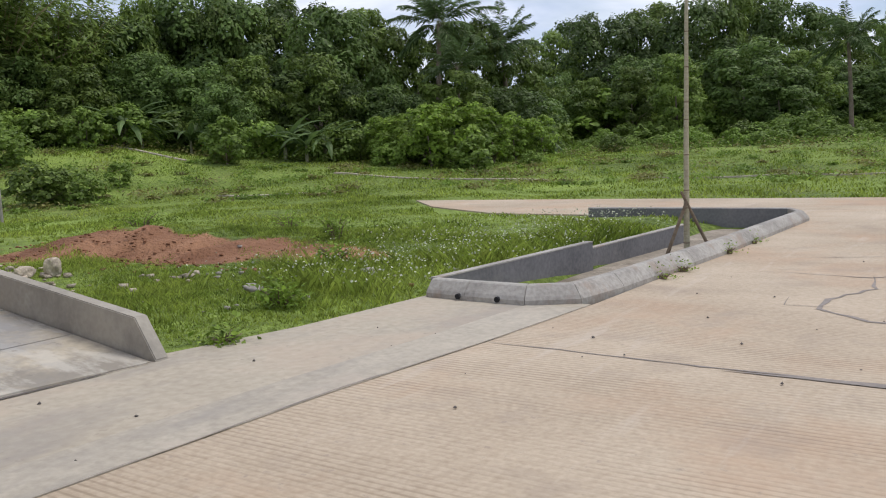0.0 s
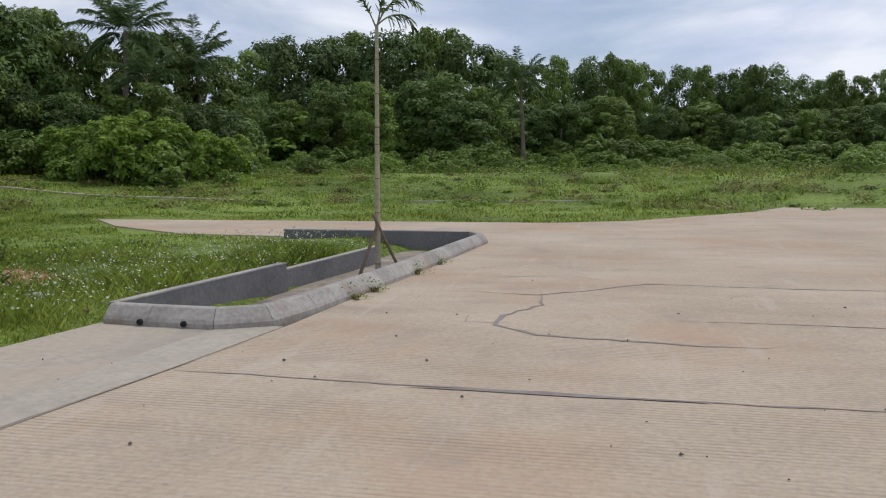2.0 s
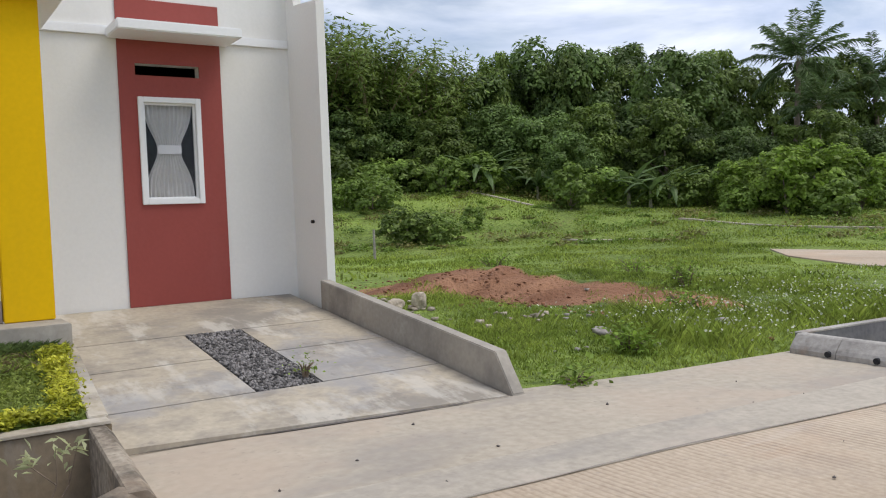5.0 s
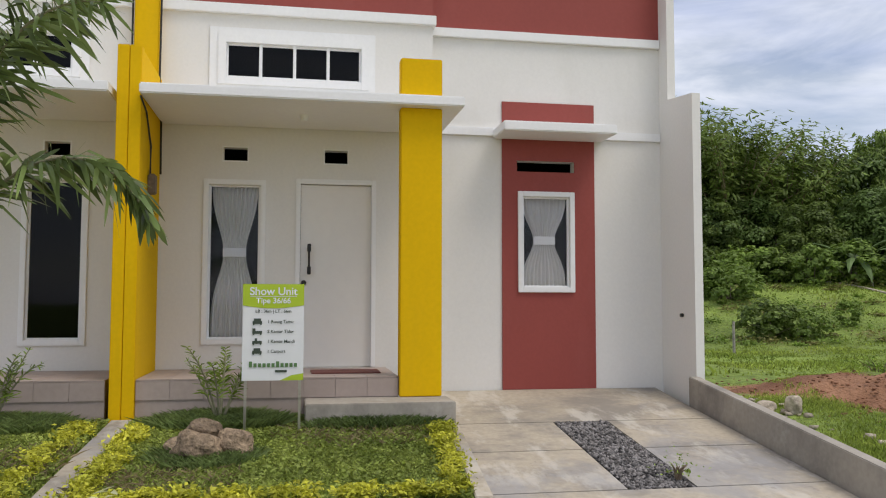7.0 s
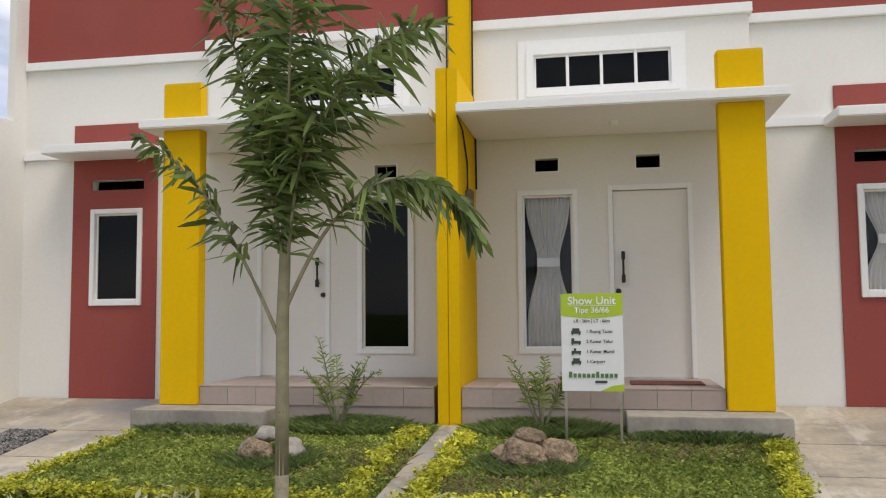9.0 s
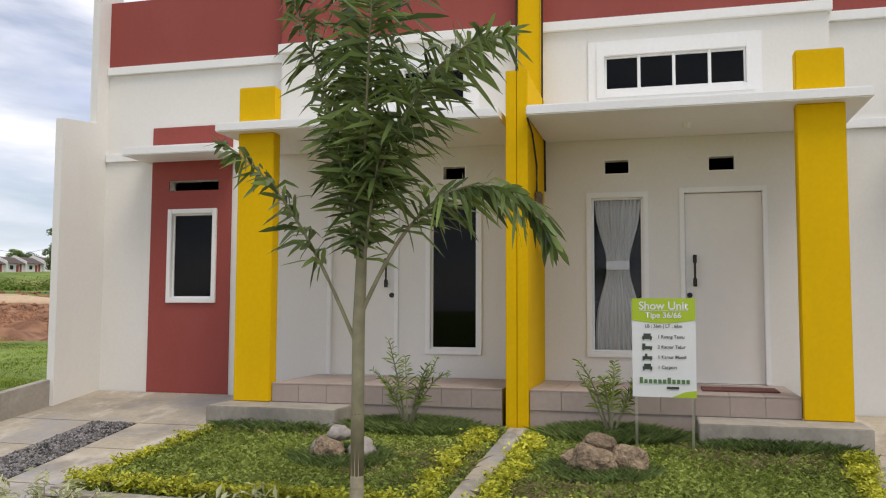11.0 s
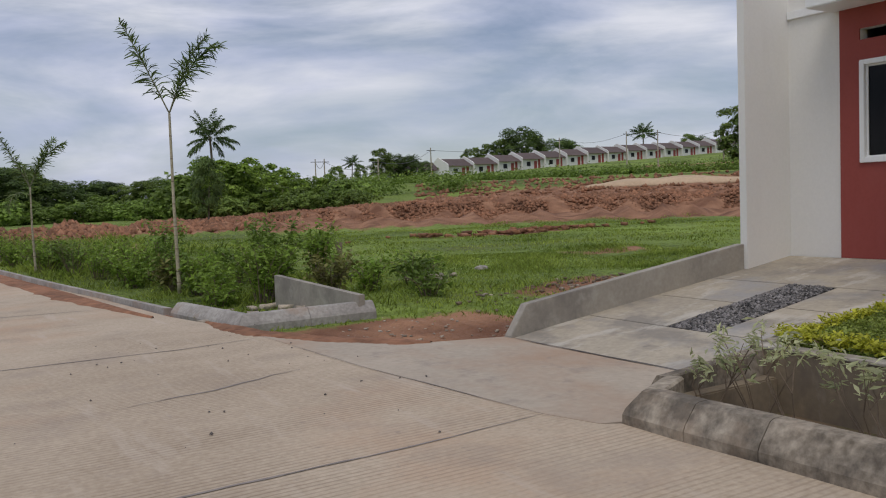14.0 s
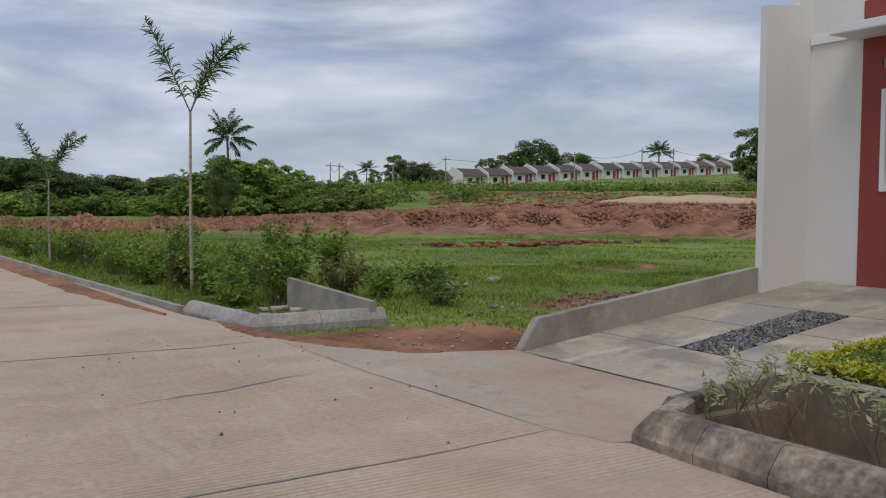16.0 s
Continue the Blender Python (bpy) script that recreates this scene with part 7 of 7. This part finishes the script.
def rubble(cx, cy, rx, ry, n, size, seed, label, material=RUBBLE):
    """A loose scatter of broken pieces on the ground."""
    rg = np.random.default_rng(seed)
    x, y = cx + rg.normal(0, rx, n), cy + rg.normal(0, ry, n)
    s = size * rg.uniform(0.4, 1.5, (n, 1, 1))
    cube = np.array([(a, b, c) for a in (-1, 1) for b in (-1, 1) for c in (-1, 1)], float)[None] * rg.uniform(0.4, 1.3, (n, 8, 3)) * np.array([1, 0.8, 0.5])
    z = np.maximum(ground_z(x, y), -0.5)
    c = np.stack([x, y, z], 1)[:, None] + np.array([0, 0, 0.3]) * s
    f = np.array([(0, 1, 3, 2), (4, 6, 7, 5), (0, 4, 5, 1), (2, 3, 7, 6), (0, 2, 6, 4), (1, 5, 7, 3)])
    ob = soup("rubble", (cube * s * 0.5 + c).reshape(-1, 3), (np.arange(n)[:, None, None] * 8 + f[None]).reshape(-1, 4), material)
    tagged(ob, label, "rubble", kind="stuff")


rubble(-11.1, 7.8, 1.1, 0.4, 150, 0.08, 261, "pale broken rubble and torn sacks on the lot")
rubble(-8.6, 9.0, 0.3, 0.15, 10, 0.1, 262, "lumps of pale rubble on the lot")
rubble(-8.6, -8.9, 1.2, 0.5, 160, 0.055, 263, "broken twigs and debris on bare soil", WOOD)
rubble(-8.9, -8.8, 1.0, 0.4, 40, 0.06, 273, "pale chips on bare soil")
rubble(-4.5, -7.4, 0.6, 0.7, 90, 0.03, 274, "small clods and chips on trodden soil")
rubble(-7.5, -12.1, 0.3, 0.3, 40, 0.10, 264, "pile of pale rubble in the grass")
rubble(-3.4, -10.3, 0.4, 0.3, 30, 0.16, 265, "broken concrete lumps in the planting box")
rubble(-6.9, 9.5, 1.5, 2.0, 40, 0.05, 266, "small stones in the grass", PALE_ROCK)
rubble(-11.0, 10.1, 1.9, 0.6, 360, 0.04, 269, "clods of red soil on the heap", SOIL)
rubble(-19, -25, 2.5, 0.5, 120, 0.22, 271, "clods of red soil in the field", SOIL)


def ridge_clods(a0, a1, r0, r1, n, size, seed):
    """Heaped clods along the far bank of dug soil."""
    rg = np.random.default_rng(seed)
    a, r = np.radians(rg.uniform(a0, a1, n)), rg.uniform(r0, r1, n)
    x, y = 0.4 + r * np.cos(a), 1.4 + r * np.sin(a)
    s = size * rg.uniform(0.3, 1.5, (n, 1, 1))
    o = np.array([(1, 0, 0), (0, 1, 0), (-1, 0, 0), (0, -1, 0), (0, 0, 0.8), (0, 0, -0.5)], float)[None] * rg.uniform(0.5, 1.3, (n, 6, 1))
    v = o * s + np.stack([x, y, ground_z(x, y)], 1)[:, None]
    f = np.array([(0, 1, 4), (1, 2, 4), (2, 3, 4), (3, 0, 4), (1, 0, 5), (2, 1, 5), (3, 2, 5), (0, 3, 5)])
    tagged(soup("soil_clods", v.reshape(-1, 3), (np.arange(n)[:, None, None] * 6 + f[None]).reshape(-1, 3), SOIL), "heaped clods of dug red soil on the bank", "soil", kind="stuff")


ridge_clods(-144, -104, 52, 66, 14000, 0.17, 281)
ridge_clods(-109, -88, 43, 50, 3600, 0.20, 282)
ridge_clods(-144, -120, 64, 110, 1600, 0.34, 283)


def pebbles(n, seed):
    rg = np.random.default_rng(seed)
    x, y = np.concatenate([rg.uniform(-4.6, 3, n), rg.uniform(-3.2, 2, n)]), np.concatenate([rg.uniform(3.3, 13, n), rg.uniform(-9, -3.2, n)])
    m = ~((x < -2.9) & (y > 8.6)) & ~((x < -3.2) & (np.abs(y) < 3.4))
    x, y = x[m], y[m]
    k = len(x)
    s = rg.uniform(0.005, 0.018, (k, 1, 1))
    o = np.array([(1, 0, 0), (0, 1, 0), (-1, 0, 0), (0, -1, 0), (0, 0, 0.8), (0, 0, -0.3)], float)[None] * rg.uniform(0.5, 1.3, (k, 6, 1))
    v = o * s + np.stack([x, y, np.full(k, ROAD_Z + 0.008)], 1)[:, None]
    f = np.array([(0, 1, 4), (1, 2, 4), (2, 3, 4), (3, 0, 4), (1, 0, 5), (2, 1, 5), (3, 2, 5), (0, 3, 5)])
    tagged(soup("pebbles", v.reshape(-1, 3), (np.arange(k)[:, None, None] * 6 + f[None]).reshape(-1, 3), JOINT), "small dark clods and pebbles scattered on the road", "pebbles", kind="stuff")


pebbles(60, 267)
for i, (x, y, r) in enumerate(((-6.55, 8.55, 0.11), (-6.0, 10.0, 0.10), (-9.0, -12.5, 0.12))):
    tagged(boulder(x, y, float(ground_z(x, y)) + 0.05, r, 0.45, 300 + i, PALE_ROCK), "pale flat stone lying in the grass", "stone", "stones in the grass")
# torn pale sack heaped on the rubble
tagged(boulder(-10.5, 8.1, float(ground_z(-10.5, 8.1)) + 0.06, 0.14, 0.7, 310, RUBBLE), "crumpled pale sack on the rubble", "sack", "sacks")
tagged(boulder(-10.2, 8.35, float(ground_z(-10.2, 8.35)) + 0.12, 0.10, 1.5, 311, RUBBLE), "crumpled pale sack on the rubble", "sack", "sacks")
for i, (x, y, tx) in enumerate(((-7.35, -15.3, 0.16), (-7.2, -15.2, -0.05))):
    z = float(ground_z(x, y))
    tagged(part("stake", tube(bmesh.new(), [(x, y, z - 0.1), (x + tx, y, z + 0.62)], [0.04, 0.035], 6), WOOD), "leaning wooden stake in the weeds", "stake", "stakes")
x, y = polar(150.5, 28)
tagged(part("stake", tube(bmesh.new(), [(x, y, float(ground_z(x, y)) - 0.1), (x, y, float(ground_z(x, y)) + 1.0)], [0.05, 0.045], 6), PALE_ROCK), "pale boundary stake in the field", "stake", "stakes")
# thin concrete path edges crossing the field
for a, b, w in (((-44, 27), (-33, 29.5), 0.3), ((-25, 31.4), (-15, 32.8), 0.4), ((-11, 33.4), (-1, 36), 0.25), ((-24.5, 24.0), (-21.5, 25.6), 0.5)):
    pts = [(a[0] + (b[0] - a[0]) * t / 12, a[1] + (b[1] - a[1]) * t / 12) for t in range(13)]
    line = [(x, y, float(ground_z(x, y)) + 0.05) for x, y in pts]
    tagged(flat("path", *sweep([(w / 2, 0), (-w / 2, 0), (-w / 2, -0.3), (w / 2, -0.3)], line), APRON), "narrow pale concrete strip across the field", "path", kind="structure")


# ---- sand heap on the far bank ----
x, y = polar(-137.2, 93)
bm = bmesh.new()
bmesh.ops.create_icosphere(bm, subdivisions=4, radius=1)
for v in bm.verts:
    d = v.co.copy()
    v.co = Vector((d.x * 9.5, d.y * 3.0, max(d.z, -0.2) * 0.8 * (1 + 0.4 * noise.noise(d * 2.2))))
sp = part("sand_mound", bm, SAND, None, smooth=True)
sp.matrix_basis = pose(x, y, float(ground_z(x, y)) - 0.1, 0, 0, -138 + 90)
tagged(sp, "long heap of pale sand on the red bank", "sand mound")

# ---- the signboard ----
SX, SY0, SY1, SZ0, SZ1 = -7.02, 1.135, 1.655, 0.815, 1.645
sg = thing("signboard", "white and lime-green show unit signboard on thin posts in the lawn", "sign", at=(SX, 1.39, lawn_z(SX)))
inv = Matrix.Translation((-SX, -1.39, -lawn_z(SX)))
board = part("board", boxed((SX - 0.012, SY0, SZ0), (SX, SY1, SZ1), 0.002), SIGN_W, sg)
board.matrix_parent_inverse = inv
for y in (SY0 + 0.03, SY1 - 0.03):
    part("post", boxed((SX - 0.035, y - 0.011, lawn_z(SX) - 0.1), (SX - 0.013, y + 0.011, SZ1 - 0.05)), CHROME, sg).matrix_parent_inverse = inv
bm = bmesh.new()
pts = [(SY0, SZ1)] + [(SY0 + (SY1 - SY0) * t / 10, SZ1 - 0.185 - 0.025 * math.sin(t / 10 * 3.2)) for t in range(11)] + [(SY1, SZ1)]
bm.faces.new([bm.verts.new((SX + 0.003, p, q)) for p, q in pts])
part("header_band", bm, SIGN_G, board)
bm = bmesh.new()
bm.faces.new([bm.verts.new((SX + 0.003, p, q)) for p, q in ((SY1 - 0.2, SZ0), (SY1, SZ0), (SY1, SZ0 + 0.06), (SY1 - 0.1, SZ0 + 0.045))])
part("corner_band", bm, SIGN_G, board)


def lettering(text, y, z, size, material, align="CENTER"):
    cu = bpy.data.curves.new("lettering", "FONT")
    cu.body, cu.size, cu.align_x, cu.align_y = text, size, align, "CENTER"
    cu.offset = size * 0.018
    tmp = bpy.data.objects.new("lettering", cu)
    scene.collection.objects.link(tmp)
    dg = bpy.context.evaluated_depsgraph_get()
    me = bpy.data.meshes.new_from_object(tmp.evaluated_get(dg))
    bpy.data.objects.remove(tmp)
    me.transform(pose(SX + 0.006, y, z, 90, 0, 90))
    me.materials.clear()
    me.materials.append(material)
    ob = new("lettering", me)
    ob.parent = board
    return ob


mid = (SY0 + SY1) / 2
lettering("Show Unit", mid, SZ1 - 0.065, 0.095, SIGN_W)
lettering("Tipe 36/66", mid, SZ1 - 0.145, 0.068, SIGN_W)
part("rule", boxed((SX + 0.003, mid - 0.2, SZ1 - 0.108), (SX + 0.006, mid + 0.2, SZ1 - 0.104)), SIGN_W, board)
lettering("LB : 36m | LT : 66m", mid, SZ1 - 0.235, 0.038, SIGN_K)
for i, t in enumerate(("1 Ruang Tamu", "2 Kamar Tidur", "1 Kamar Mandi", "1 Carport")):
    z = SZ1 - 0.325 - i * 0.085
    lettering(t, SY0 + 0.21, z, 0.038, SIGN_K, "LEFT")
    bm = bmesh.new()
    c = SY0 + 0.125
    box(bm, (SX + 0.003, c - 0.04, z - 0.018), (SX + 0.006, c + 0.04, z + 0.006))
    box(bm, (SX + 0.003, c - (0.03, 0.04, 0.02, 0.028)[i], z + 0.006), (SX + 0.006, c + (0.03, -0.015, 0.0, 0.028)[i], z + 0.028))
    box(bm, (SX + 0.003, c - 0.036, z - 0.028), (SX + 0.006, c - 0.024, z - 0.018))
    box(bm, (SX + 0.003, c + 0.024, z - 0.028), (SX + 0.006, c + 0.036, z - 0.018))
    part("pictogram", bm, SIGN_K, board)
bm = bmesh.new()
for i, (w, h) in enumerate(((0.05, 0.05), (0.045, 0.034), (0.045, 0.034), (0.045, 0.034), (0.045, 0.034), (0.04, 0.034), (0.055, 0.05), (0.02, 0.034), (0.03, 0.034), (0.03, 0.034), (0.035, 0.034))):
    y = SY0 + 0.06 + i * 0.038
    box(bm, (SX + 0.003, y, SZ0 + 0.115), (SX + 0.006, y + 0.026, SZ0 + 0.115 + h))
part("logo", bm, surf("logo_green", (0.10, 0.20, 0.07), 0.5, 0.05, 1, 10, 0), board, "dark green maker's mark")
part("logo_line", boxed((SX + 0.003, mid + 0.02, SZ0 + 0.07), (SX + 0.006, mid + 0.12, SZ0 + 0.09)), SIGN_K, board)

# ---- small things on the houses ----
cable = thing("power_cable", "black cable with a meter box on the yellow fin", "cable", at=(-8.9, 0.15, 2.6))
inv = Matrix.Translation((8.9, -0.15, -2.6))
part("wire", tube(bmesh.new(), [(-8.87, 0.125, 5.7), (-8.87, 0.12, 3.6), (-8.88, 0.145, 3.41), (-8.88, 0.15, 2.85)], [0.011] * 4, 6), BLACK, cable).matrix_parent_inverse = inv
part("wire", tube(bmesh.new(), [(-8.87, -0.17, 5.7), (-8.87, -0.17, 4.3), (-8.86, -0.165, 3.95)], [0.011] * 3, 6), BLACK, cable).matrix_parent_inverse = inv
part("wire", tube(bmesh.new(), [(-7.7, 0.135, 3.41), (-8.0, 0.14, 3.33), (-8.3, 0.14, 3.05), (-8.3, 0.14, 2.75)], [0.010] * 4, 6), BLACK, cable).matrix_parent_inverse = inv
part("meter_box", boxed((-8.36, 0.127, 2.56), (-8.22, 0.20, 2.76), 0.012), WOOD, cable, "small brown meter box").matrix_parent_inverse = inv
tagged(part("door_mat", boxed((-8.55, 1.75, 0.771), (-8.15, 2.45, 0.785), 0.004), surf("maroon_mat", (0.16, 0.06, 0.05), 0.95, 0.2, 4, 60, 0.5)), "worn maroon door mat before the show house door", "mat")
tagged(part("bolt_stub", tube(bmesh.new(), [(-8.6, 5.966, 1.35), (-8.6, 5.93, 1.35)], [0.02, 0.02], 8), BLACK), "small dark pipe stub on the side wall", "pipe")

# drain holes as solid near-black discs; their inner shade is only colour
for x, y in ((-4.02, 8.96), (-3.55, 8.94)):
    tagged(part("drain_hole", tube(bmesh.new(), [(x, y + 0.03, Z + 0.045), (x, y - 0.032, Z + 0.045)], [0.028, 0.028], 12), DARK), "small dark drain hole in the kerb", "hole", "drain holes")
